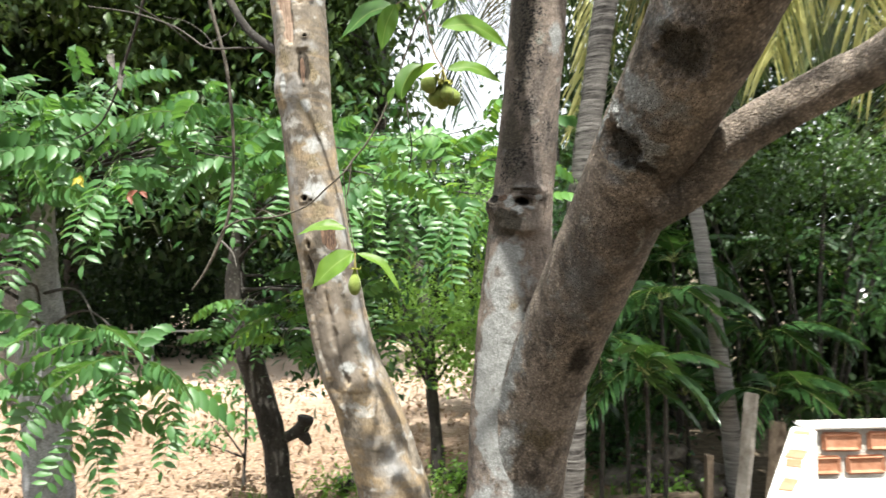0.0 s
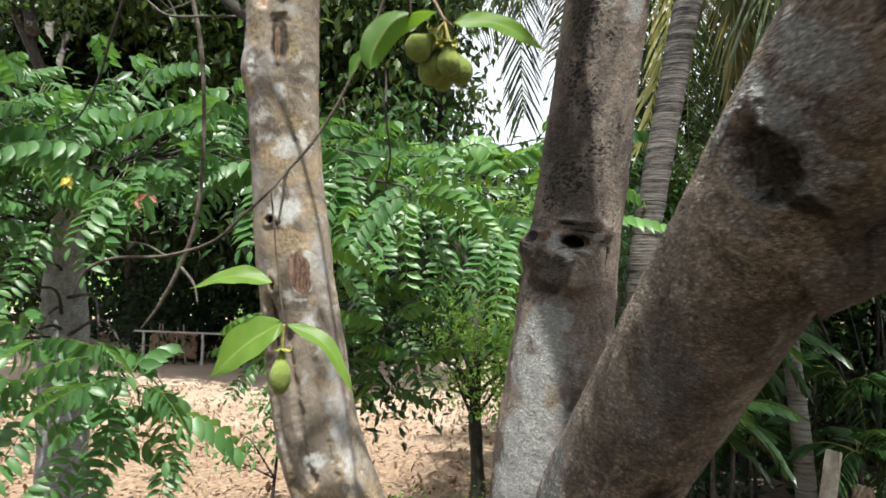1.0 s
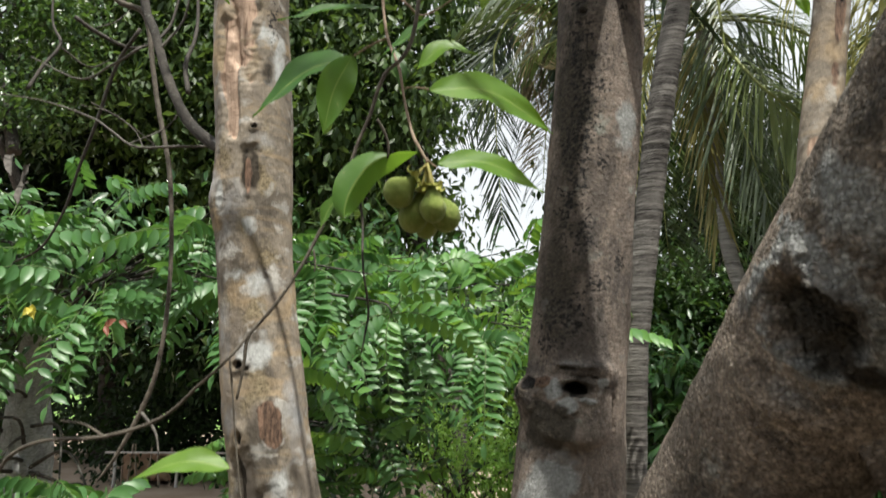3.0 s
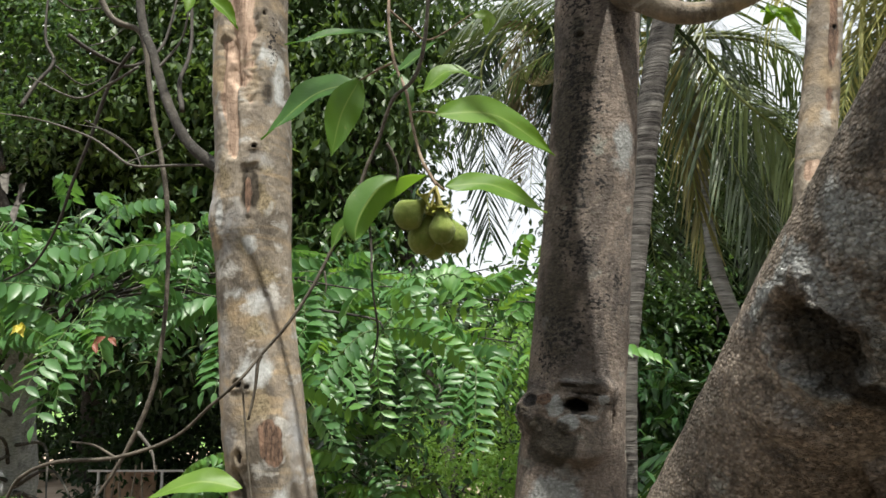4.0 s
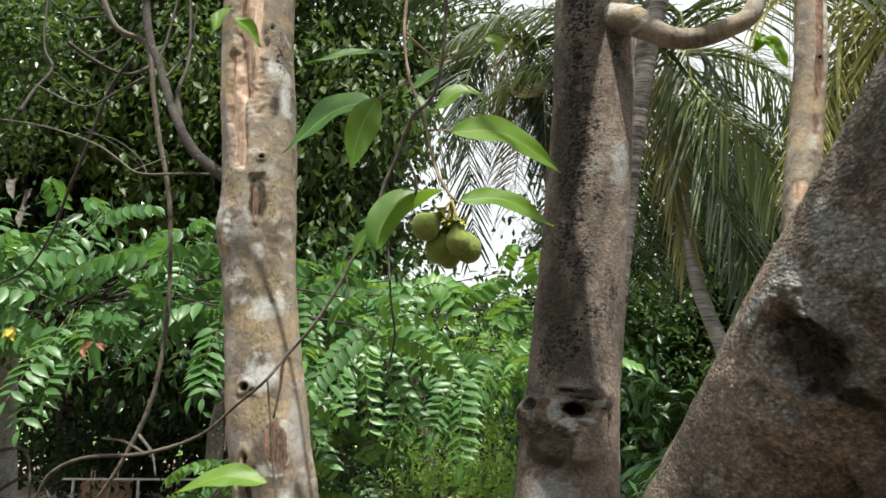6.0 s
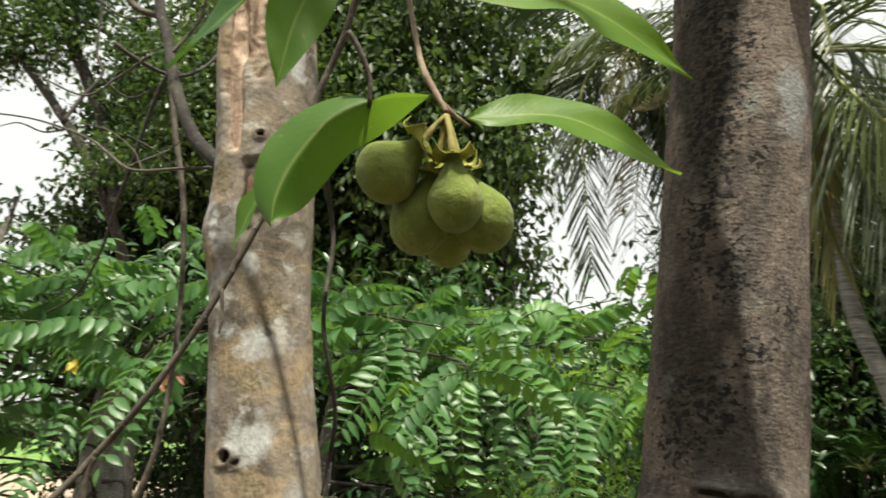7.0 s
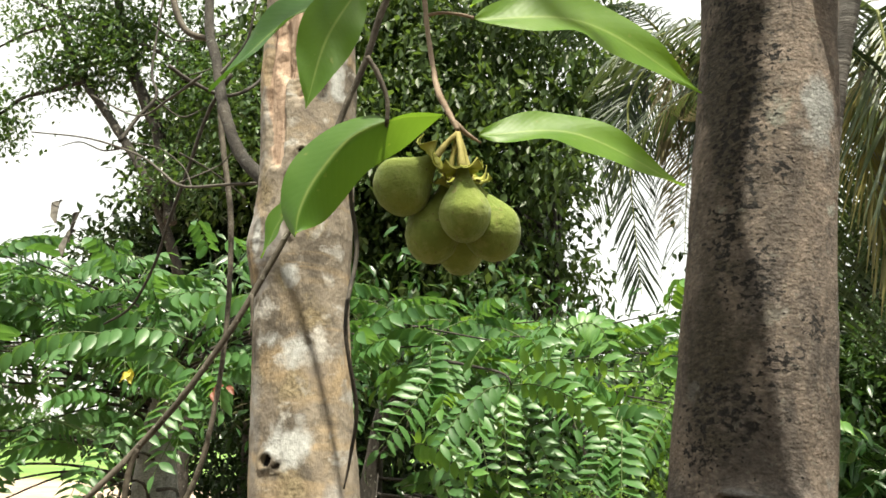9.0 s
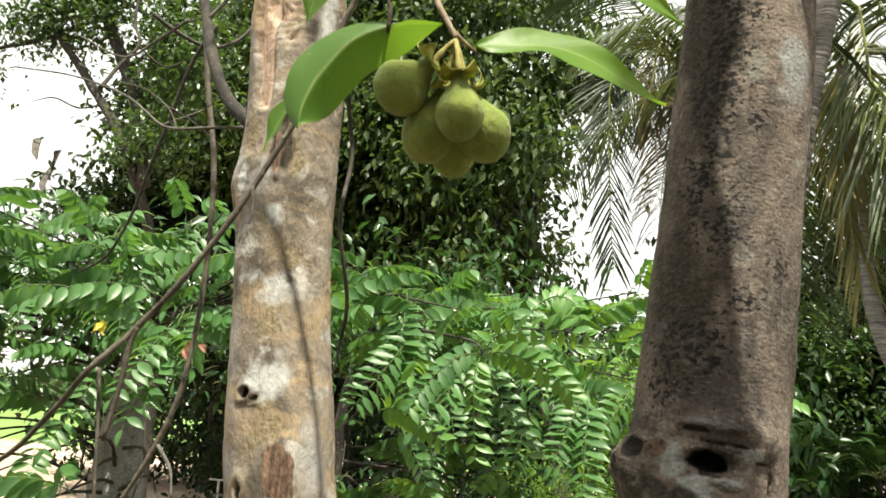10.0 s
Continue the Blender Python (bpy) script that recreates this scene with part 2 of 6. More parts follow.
def broad_leaf(name, top, under, glow, amount=0.42):
    """A glossy simple leaf with a midrib and fine side veins, drawn along the leaf's own map."""
    n = Nodes(name)
    uv = n.tree.nodes.new("ShaderNodeUVMap")
    sep = n.tree.nodes.new("ShaderNodeSeparateXYZ")
    n.link(uv.outputs[0], sep.inputs[0])
    off = n.tree.nodes.new("ShaderNodeMath")
    off.operation = "SUBTRACT"
    n.link(sep.outputs[0], off.inputs[0])
    off.inputs[1].default_value = 0.5
    side = n.tree.nodes.new("ShaderNodeMath")
    side.operation = "ABSOLUTE"
    n.link(off.outputs[0], side.inputs[0])
    rib = n.ramp(side.outputs[0], (0.0, 1.0), (0.035, 0.0))
    skew = n.tree.nodes.new("ShaderNodeMath")
    skew.operation = "MULTIPLY_ADD"
    n.link(side.outputs[0], skew.inputs[0])
    skew.inputs[1].default_value = -0.35
    n.link(sep.outputs[1], skew.inputs[2])
    wav = n.tree.nodes.new("ShaderNodeMath")
    wav.operation = "MULTIPLY"
    n.link(skew.outputs[0], wav.inputs[0])
    wav.inputs[1].default_value = 150.0
    sn = n.tree.nodes.new("ShaderNodeMath")
    sn.operation = "SINE"
    n.link(wav.outputs[0], sn.inputs[0])
    veins = n.ramp(sn.outputs[0], (0.7, 0.0), (1.0, 0.03))
    c = n.mix(n.ramp(n.noise(28, 3, 0.6), (0.35, 0.0), (0.7, 1.0)), top, under)
    c = n.mix(veins, c, (0.24, 0.36, 0.09))
    c = n.mix(n.mix(1.0, rib, (0.6, 0.6, 0.6), "MULTIPLY"), c, (0.32, 0.40, 0.12))
    spots = n.noise(150, 2, 0.6)
    c = n.mix(n.ramp(spots, (0.69, 0.0), (0.75, 0.5)), c, (0.22, 0.22, 0.06))
    nb = n.bump(sn.outputs[0], 0.04, 0.0005)
    nb = n.bump(n.noise(70, 3, 0.6), 0.25, 0.002, nb)
    return n.done(c, 0.46, nb, glow, amount, 0.34)


# dark, mid and bright copies of one leaf: shade and sun put into colour
M_LEAF = broad_leaf("broad_leaf", (0.026, 0.084, 0.012), (0.042, 0.116, 0.018), (0.07, 0.16, 0.015), 0.32)
M_LEAF_LIT = broad_leaf("lit_leaf", (0.066, 0.155, 0.016), (0.105, 0.205, 0.026), (0.24, 0.40, 0.03))
M_LEAF_MID = broad_leaf("mid_green_leaf", (0.045, 0.118, 0.014), (0.068, 0.150, 0.022), (0.16, 0.29, 0.025))
M_LEAF_YOUNG = broad_leaf("young_leaf", (0.085, 0.175, 0.020), (0.125, 0.230, 0.034), (0.28, 0.42, 0.04))
M_PINNATE = leafy("pinnate_leaf", (0.026, 0.086, 0.028), (0.076, 0.178, 0.054), (0.15, 0.32, 0.05), 0.30, 0.42, 0.45)
M_PINNATE_FRESH = leafy("pinnate_leaf_fresh", (0.046, 0.140, 0.034), (0.112, 0.250, 0.058), (0.24, 0.42, 0.045), 0.34, 0.42, 0.42)
# darker copy of pinnate_leaf: the crown's inner shade put into colour
M_PINNATE_SHADED = leafy("pinnate_leaf_shaded", (0.012, 0.046, 0.013), (0.032, 0.092, 0.022), (0.06, 0.15, 0.02), 0.22, 0.33, 0.5)
M_LIGHT_LEAF = leafy("light_leaflet", (0.065, 0.16, 0.026), (0.135, 0.265, 0.045), (0.28, 0.48, 0.05), 0.38, 0.45, 0.4)
# near-black base colour: the crowns' own shade is put into the leaves
M_SHADE_LEAF = leafy("shaded_tree_leaf", (0.004, 0.011, 0.004), (0.020, 0.040, 0.012), (0.04, 0.07, 0.014), 0.2, 0.5, 0.12)
M_MID_LEAF = leafy("tree_leaf", (0.016, 0.046, 0.012), (0.055, 0.115, 0.028), (0.11, 0.20, 0.03), 0.28, 0.36, 0.5)
M_FROND = leafy("palm_frond_green", (0.012, 0.027, 0.012), (0.086, 0.128, 0.049), (0.16, 0.22, 0.06), 0.25, 0.36, 0.6)
M_FROND_YELLOW = leafy("palm_frond_yellow", (0.20, 0.21, 0.06), (0.52, 0.50, 0.19), (0.55, 0.52, 0.14), 0.32, 0.48, 0.4)
# dark copy of the green frond: crown shade put into its colour
M_FROND_SHADED = leafy("palm_frond_shaded", (0.004, 0.012, 0.006), (0.030, 0.052, 0.024), (0.05, 0.09, 0.025), 0.15, 0.5, 0.3)
M_FROND_LIME = leafy("palm_frond_pale", (0.09, 0.13, 0.045), (0.26, 0.32, 0.13), (0.26, 0.32, 0.10), 0.3, 0.48, 0.4)
M_FROND_OLIVE = leafy("palm_frond_olive", (0.10, 0.095, 0.03), (0.30, 0.27, 0.09), (0.3, 0.26, 0.07), 0.25, 0.5, 0.35)
M_FROND_DRY = leafy("palm_frond_dry", (0.035, 0.028, 0.014), (0.20, 0.17, 0.08), (0.2, 0.16, 0.06), 0.2, 0.6, 0.3)
M_UNDER_PALM = leafy("understory_palm", (0.012, 0.040, 0.015), (0.045, 0.105, 0.032), (0.09, 0.19, 0.03), 0.22, 0.27, 0.6)
M_RACHIS = leafy("rachis", (0.16, 0.20, 0.06), (0.24, 0.26, 0.08), (0.2, 0.25, 0.05), 0.1, 0.5, 0.4)
M_RACHIS_GREEN = leafy("leaf_rib", (0.045, 0.085, 0.024), (0.085, 0.135, 0.035), (0.10, 0.16, 0.03), 0.1, 0.5, 0.4)
M_GRASS = leafy("grass_blade", (0.05, 0.12, 0.02), (0.11, 0.21, 0.04), (0.2, 0.34, 0.05), 0.3, 0.5, 0.3)
M_YELLOW_LEAF = leafy("yellow_leaf", (0.38, 0.34, 0.05), (0.48, 0.42, 0.07), (0.6, 0.55, 0.08), 0.3, 0.45, 0.4)
M_RED_LEAF = leafy("red_leaf", (0.12, 0.040, 0.026), (0.20, 0.075, 0.045), (0.2, 0.06, 0.03), 0.15, 0.5, 0.3)
M_LITTER = leafy("dry_leaf", (0.16, 0.10, 0.065), (0.34, 0.25, 0.17), (0.3, 0.2, 0.1), 0.1, 0.8, 0.2)


def ground_material():
    n = Nodes("ground_soil")
    sep = n.tree.nodes.new("ShaderNodeSeparateXYZ")
    n.link(n.coord.outputs["Position"], sep.inputs[0])
    sand = n.mix(n.ramp(n.noise(0.5, 5, 0.65), (0.35, 0.0), (0.65, 1.0)), (0.31, 0.235, 0.178), (0.44, 0.35, 0.275))
    litter = n.ramp(n.noise(11, 6, 0.75), (0.3, (0.10, 0.064, 0.042)), (0.5, (0.25, 0.175, 0.122)), (0.7, (0.42, 0.33, 0.25)))
    edge = n.tree.nodes.new("ShaderNodeMath")
    edge.operation = "MULTIPLY_ADD"
    n.link(n.noise(0.55, 5, 0.7), edge.inputs[0])
    edge.inputs[1].default_value = -9.0
    n.link(sep.outputs[1], edge.inputs[2])
    c = n.mix(n.ramp(n.mix(1.0, edge.outputs[0], (0.02, 0.02, 0.02), "MULTIPLY"), (0.20, 0.0), (0.32, 1.0)), litter, sand)
    field = n.mix(n.ramp(n.noise(0.12, 4, 0.6), (0.35, 0.0), (0.65, 1.0)), (0.10, 0.19, 0.05), (0.16, 0.26, 0.07))
    far = n.mix(1.0, sep.outputs[1], (0.005, 0.005, 0.005), "MULTIPLY")
    c = n.mix(n.ramp(far, (0.275, 0.0), (0.30, 1.0)), c, field)
    east = n.tree.nodes.new("ShaderNodeMath")
    east.operation = "MULTIPLY_ADD"
    n.link(sep.outputs[0], east.inputs[0])
    east.inputs[1].default_value = 0.1
    n.link(n.noise(0.9, 4, 0.6), east.inputs[2])
    soil = n.mix(n.ramp(n.noise(6, 5, 0.7), (0.35, 0.0), (0.65, 1.0)), (0.055, 0.043, 0.030), (0.15, 0.12, 0.085))
    c = n.mix(n.ramp(east.outputs[0], (0.70, 0.0), (0.80, 1.0)), c, soil)
    # darker unseen ground near the visitor: shade put into colour, less bounce
    close = n.tree.nodes.new("ShaderNodeMath")
    close.operation = "MULTIPLY_ADD"
    n.link(n.noise(0.8, 4, 0.6), close.inputs[0])
    close.inputs[1].default_value = 1.5
    n.link(sep.outputs[1], close.inputs[2])
    c = n.mix(n.ramp(n.mix(1.0, close.outputs[0], (0.05, 0.05, 0.05), "MULTIPLY"), (0.31, 1.0), (0.38, 0.0)), c, soil)
    nb = n.bump(n.noise(14, 6, 0.75), 0.8, 0.05)
    return n.done(c, 0.95, nb, spec=0.15)


M_GROUND = ground_material()


def plain_rough(name, a, b, scale, bump=0.5, depth=0.01, rough=0.85):
    n = Nodes(name)
    g = n.noise(scale, 5, 0.65)
    c = n.mix(n.ramp(g, (0.35, 0.0), (0.65, 1.0)), a, b)
    c = n.mix(0.4, c, n.mix(1.0, c, n.ramp(n.noise(scale * 7, 4, 0.7), (0.3, 0.45), (0.7, 1.0)), "MULTIPLY"))
    return n.done(c, rough, n.bump(n.noise(scale * 5, 5, 0.7), bump, depth), spec=0.25)


M_BRICK = plain_rough("red_clay_brick", (0.33, 0.145, 0.08), (0.46, 0.235, 0.145), 9, 0.8, 0.008)
M_MORTAR = plain_rough("grey_mortar", (0.40, 0.38, 0.35), (0.56, 0.54, 0.50), 12, 0.9, 0.01)
M_PLASTER = plain_rough("white_plaster", (0.70, 0.68, 0.64), (0.82, 0.80, 0.77), 5, 0.6, 0.006)
M_STONE = plain_rough("broken_stone", (0.10, 0.085, 0.07), (0.27, 0.235, 0.20), 6, 1.0, 0.03)
M_POST = plain_rough("weathered_plank", (0.24, 0.21, 0.18), (0.42, 0.39, 0.35), 8, 0.6, 0.01)
M_POST_DARK = plain_rough("brown_plank", (0.10, 0.075, 0.055), (0.19, 0.15, 0.11), 8, 0.6, 0.01)
M_WHITE = plain_rough("weathered_pale_wood", (0.36, 0.35, 0.33), (0.52, 0.51, 0.49), 6, 0.3, 0.004, 0.7)
M_CANVAS = plain_rough("tan_canvas", (0.42, 0.27, 0.18), (0.56, 0.40, 0.28), 4, 0.3, 0.02)
M_FIGURE = plain_rough("fence_sticks", (0.20, 0.16, 0.12), (0.34, 0.28, 0.22), 9)


# ---- shapes ----
def link_mesh(name, verts, faces, mats, smooth=True, slots=None, uv=None):
    """A mesh from arrays: verts (n, 3) and faces (m, 3 or 4)."""
    me = bpy.data.meshes.new(name)
    verts, faces = np.asarray(verts, np.float32), np.asarray(faces, np.int32)
    k = faces.shape[1]
    me.vertices.add(len(verts))
    me.vertices.foreach_set("co", verts.ravel())
    me.loops.add(faces.size)
    me.loops.foreach_set("vertex_index", faces.ravel())
    me.polygons.add(len(faces))
    me.polygons.foreach_set("loop_start", np.arange(0, faces.size, k, dtype=np.int32))
    me.polygons.foreach_set("use_smooth", np.full(len(faces), smooth))
    for m in mats:
        me.materials.append(m)
    if slots is not None:
        me.polygons.foreach_set("material_index", np.asarray(slots, np.int32))
    if uv is not None:
        layer = me.uv_layers.new(name="leaf_map")
        layer.data.foreach_set("uv", np.asarray(uv, np.float32)[faces.ravel()].ravel())
    me.update()
    me.validate()
    return me


def from_bm(name, bm, mat, smooth=False):
    me = bpy.data.meshes.new(name)
    bm.to_mesh(me)
    bm.free()
    me.materials.append(mat)
    for p in me.polygons:
        p.use_smooth = smooth
    return me


def child(name, mesh, parent, label=""):
    ob = new(name, mesh)
    ob.parent = parent
    ob.matrix_parent_inverse = parent.matrix_basis.inverted()
    if label:
        ob["label"] = label
    return ob


def thing(name, label, category, group="", kind="", at=(0, 0, 0)):
    ob = new(name)
    ob.empty_display_size = 0.1
    ob.location = at
    return tagged(ob, label, category, group, kind)


def spline(points, count):
    """Points evenly spread on a smooth line through the given ones."""
    p = np.array(points, float)
    p = np.vstack([2 * p[0] - p[1], p, 2 * p[-1] - p[-2]])
    out = []
    segs = len(p) - 3
    for u in np.linspace(0, segs - 1e-6, count):
        i = int(u)
        f = u - i
        a, b, c, d = p[i:i + 4]
        out.append(0.5 * (2 * b + (c - a) * f + (2 * a - 5 * b + 4 * c - d) * f * f + (3 * b - a - 3 * c + d) * f ** 3))
    return np.array(out)


def frames_along(line):
    tan = np.gradient(line, axis=0)
    tan /= np.linalg.norm(tan, axis=1)[:, None]
    ref = np.array([0.0, -1.0, 0.0])
    if abs(tan[0] @ ref) > 0.9:
        ref = np.array([0.0, 0.0, 1.0])
    side, over = [], []
    u = ref
    for t in tan:
        u = u - t * (u @ t)
        u = u / np.linalg.norm(u)
        side.append(u)
        over.append(np.cross(t, u))
    return tan, np.array(side), np.array(over)


def tube(points, radii, rings=24, around=8, rough=0.0, scale=8.0, cap=True, seed=0.0):
    """Verts and quads of a tapering tube along a smooth line."""
    line = spline(points, rings)
    r = np.interp(np.linspace(0, 1, rings), np.linspace(0, 1, len(radii)), radii)
    tan, side, over = frames_along(line)
    ang = np.linspace(0, 2 * np.pi, around, endpoint=False)
    verts = []
    for i in range(rings):
        for a in ang:
            d = side[i] * math.cos(a) + over[i] * math.sin(a)
            q = line[i] + d * r[i]
            k = 1.0
            if rough:
                k += rough * noise.noise(Vector(q * scale) + Vector((seed, seed, 0)))
            verts.append(line[i] + d * r[i] * k)
    faces = [(i * around + j, i * around + (j + 1) % around, (i + 1) * around + (j + 1) % around, (i + 1) * around + j)
             for i in range(rings - 1) for j in range(around)]
    if cap:
        for ring, flip in ((0, True), (rings - 1, False)):
            c = len(verts)
            verts.append(line[ring])
            for j in range(around):
                a, b = ring * around + j, ring * around + (j + 1) % around
                faces.append((b, a, c, c) if flip else (a, b, c, c))
    return np.array(verts), faces


def quads_to_mesh(name, verts, faces, mats, smooth=True, slots=None):
    me = bpy.data.meshes.new(name)
    me.from_pydata([tuple(v) for v in verts], [], [f[:3] if f[2] == f[3] else f for f in faces])
    for m in mats:
        me.materials.append(m)
    if slots is not None:
        me.polygons.foreach_set("material_index", slots)
    for p in me.polygons:
        p.use_smooth = smooth
    me.update()
    return me


def join(parts):
    verts, faces, n = [], [], 0
    for v, f in parts:
        verts.append(np.asarray(v))
        faces += [tuple(i + n for i in q) for q in f]
        n += len(v)
    return np.vstack(verts), faces


def big_stem(name, points, radii, mat, parent, rings, around, marks=(), swell=0.05, label=""):
    """A thick stem with knots, pits and peeled strips. A mark: (shape, height along the stem 0..1, angle in degrees from the side that
    faces the visitor, half height, half width, depth in metres, mask of the bark that it wears)."""
    line = spline(points, rings)
    total = np.r_[0, np.cumsum(np.linalg.norm(np.diff(line, axis=0), axis=1))]
    r = np.interp(np.linspace(0, 1, rings), np.linspace(0, 1, len(radii)), radii)
    tan, side, over = frames_along(line)
    verts = np.zeros((rings * around, 3))
    masks = {}
    for i in range(rings):
        here = [m for m in marks if abs(total[i] - m[1] * total[-1]) < 3.2 * m[3]]
        for j in range(around):
            a = 2 * math.pi * j / around
            d = side[i] * math.cos(a) + over[i] * math.sin(a)
            q = Vector(line[i] + d * r[i])
            k = r[i] * (1 + swell * noise.noise(q * 5.0) + 0.025 * noise.noise(q * 16.0) + 0.010 * noise.noise(q * 45.0))
            for kind, s0, deg, hh, hw, depth, mask in here:
                dz = (total[i] - s0 * total[-1]) / hh
                da = (a - radians(deg) + math.pi) % (2 * math.pi) - math.pi
                dx = da * r[i] / hw
                e = math.hypot(dx, dz) * (1 + 0.22 * noise.noise(q * 32.0) + 0.22 * noise.noise(q * 85.0))
                if e > 3.2:
                    continue
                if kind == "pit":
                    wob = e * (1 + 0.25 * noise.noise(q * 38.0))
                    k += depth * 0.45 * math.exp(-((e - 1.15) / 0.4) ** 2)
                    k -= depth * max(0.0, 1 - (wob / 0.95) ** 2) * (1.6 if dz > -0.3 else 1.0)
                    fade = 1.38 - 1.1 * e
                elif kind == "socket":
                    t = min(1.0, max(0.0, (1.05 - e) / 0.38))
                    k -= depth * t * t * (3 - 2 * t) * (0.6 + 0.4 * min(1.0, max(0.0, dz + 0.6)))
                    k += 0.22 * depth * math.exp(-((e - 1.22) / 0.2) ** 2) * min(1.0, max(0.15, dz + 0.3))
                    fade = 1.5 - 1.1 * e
                elif kind == "lobe":
                    round_off = max(0.0, 1 - dx * dx)
                    drop = (dz + round_off ** 0.5) / 0.38 if round_off > 0 else 0.0
                    step = min(1.0, max(0.0, drop))
                    k += depth * round_off ** 1.5 * step * step * (3 - 2 * step) * max(0.0, min(1.0, (1.6 - dz) / 2.0))
                    fade = 0.0
                elif kind == "ring":
                    fade = 1.1 - abs(e - 1.45) / 0.5
                elif kind == "area":
                    fade = (1.2 - e) * 0.9
                elif kind == "bump":
                    k += depth * math.exp(-e * e * 1.1)
                    fade = 1.0 - e
                else:
                    if kind == "strip":
                        e = (abs(dx) ** 3 + abs(dz) ** 3) ** (1 / 3) * (1 + 0.16 * noise.noise(q * 26.0) + 0.10 * noise.noise(q * 90.0))
                    fade = (1.12 - e) * 2.2 + 0.35 * noise.noise(q * 24.0)
                    k -= depth * min(1.0, max(0.0, fade * 2))
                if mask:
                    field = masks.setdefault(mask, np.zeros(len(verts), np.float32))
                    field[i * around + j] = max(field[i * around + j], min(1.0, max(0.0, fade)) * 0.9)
            verts[i * around + j] = line[i] + d * k
    faces = [(i * around + j, i * around + (j + 1) % around, (i + 1) * around + (j + 1) % around, (i + 1) * around + j) for i in range(rings - 1) for j in range(around)]
    ends = []
    for ring, flip in ((0, True), (rings - 1, False)):
        c = len(verts) + len(ends)
        ends.append(line[ring])
        for j in range(around):
            a, b = ring * around + j, ring * around + (j + 1) % around
            faces.append((b, a, c, c) if flip else (a, b, c, c))
    me = quads_to_mesh(name, np.vstack([verts, ends]), faces, [mat])
    for mask, field in masks.items():
        layer = me.attributes.new(mask, "FLOAT", "POINT")
        layer.data.foreach_set("value", np.r_[field, 0, 0].astype(np.float32))
    return child(name, me, parent, label)


def scatter(name, shape, faces, mats4, mat):
    """Many copies of one small shape joined into one mesh."""
    shape, faces = np.asarray(shape, float), np.asarray(faces)
    m = np.asarray(mats4)
    v = np.einsum("nij,vj->nvi", m[:, :3, :3], shape) + m[:, None, :3, 3]
    f = faces[None] + (np.arange(len(m)) * len(shape))[:, None, None]
    return link_mesh(name, v.reshape(-1, 3), f.reshape(-1, faces.shape[1]), [mat], True)


# a small folded leaf along +y, of length 1
LEAF_V = [(0, 0, 0), (-0.2, 0.42, 0.07), (0, 0.45, 0), (0.2, 0.42, 0.07), (0, 1, -0.12), (-0.13, 0.75, 0.02), (0.13, 0.75, 0.02), (0, 0.76, -0.05)]
LEAF_T = [(0, 2, 1), (0, 3, 2), (1, 2, 7), (1, 7, 5), (2, 3, 6), (2, 6, 7), (5, 7, 4), (7, 6, 4)]
FAR_V = [(0, 0, 0), (-0.24, 0.5, 0.06), (0, 1, -0.08), (0.24, 0.5, 0.06)]
FAR_T = [(0, 2, 1), (0, 3, 2)]


# an oblong leaflet along +y, of length 1, folded on its rib, with a drawn-out tip
OVAL_V = [(0, 0, 0), (-0.15, 0.14, 0.04), (0, 0.14, 0), (0.15, 0.14, 0.04), (-0.235, 0.40, 0.07), (0, 0.40, 0), (0.235, 0.40, 0.07),
          (-0.19, 0.68, 0.03), (0, 0.68, -0.03), (0.19, 0.68, 0.03), (-0.07, 0.88, -0.06), (0, 0.88, -0.08), (0.07, 0.88, -0.06), (0, 1.03, -0.16)]
OVAL_F = [(0, 2, 1), (0, 3, 2)] + [q for k in (1, 4, 7) for q in ((k, k + 1, k + 4, k + 3), (k + 1, k + 2, k + 5, k + 4))] + [(10, 11, 13), (11, 12, 13)]


def turns(rng, pos, length, droop=0.4, spread=1.0, toward=(0, -1, 0), bias=0.5):
    """Matrices that set leaves at pos, pointing out and hanging by droop."""
    n = len(pos)
    d = rng.normal(0, spread, (n, 3))
    d += np.array(toward) * bias
    d[:, 2] -= droop
    d /= np.linalg.norm(d, axis=1)[:, None]
    up = rng.normal(0, 0.45, (n, 3)) + np.array((0, -0.25, 1.0))
    x = np.cross(d, up)
    x /= np.linalg.norm(x, axis=1)[:, None]
    z = np.cross(x, d)
    m = np.zeros((n, 4, 4))
    s = np.asarray(length)[:, None]
    m[:, :3, 0], m[:, :3, 1], m[:, :3, 2], m[:, :3, 3] = x * s, d * s, z * s, pos
    m[:, 3, 3] = 1
    return m


def clumped(rng, centres, per, size):
    c = np.repeat(np.asarray(centres, float), per, axis=0)
    return c + rng.normal(0, 1, c.shape) * np.asarray(size)


def matrix_to(base, ahead, up=(0, 0, 1), scale=1.0):
    """A pose whose +y goes ahead."""
    y = Vector(ahead).normalized()
    x = y.cross(Vector(up)).normalized()
    z = x.cross(y)
    m = Matrix((x, y, z)).transposed().to_4x4()
    return Matrix.Translation(base) @ m @ Matrix.Scale(scale, 4)


def pinnate_mesh(name, seed, pairs, length, leaflet, droop, mat, wide=1.0, flat=0.5):
    """A compound leaf along +y: a bowed rachis with opposite leaflets that hang a little."""
    rng = random.Random(seed)
    pts = [(0.04 * length * math.sin(2 * u + seed), length * (u - 0.12 * droop * u * u), length * (0.16 * u - 0.62 * droop * u * u)) for u in np.linspace(0, 1, 7)]
    line = spline(pts, 40)
    verts, faces, slots = [], [], []

    def put(v, f, slot):
        n = len(verts)
        verts.extend(v)
        faces.extend([tuple(i + n for i in q) for q in f])
        slots.extend([slot] * len(f))

    v, f = tube(pts, [0.0042, 0.0016], 12, 5, cap=False)
    put([tuple(q) for q in v], f, 1)
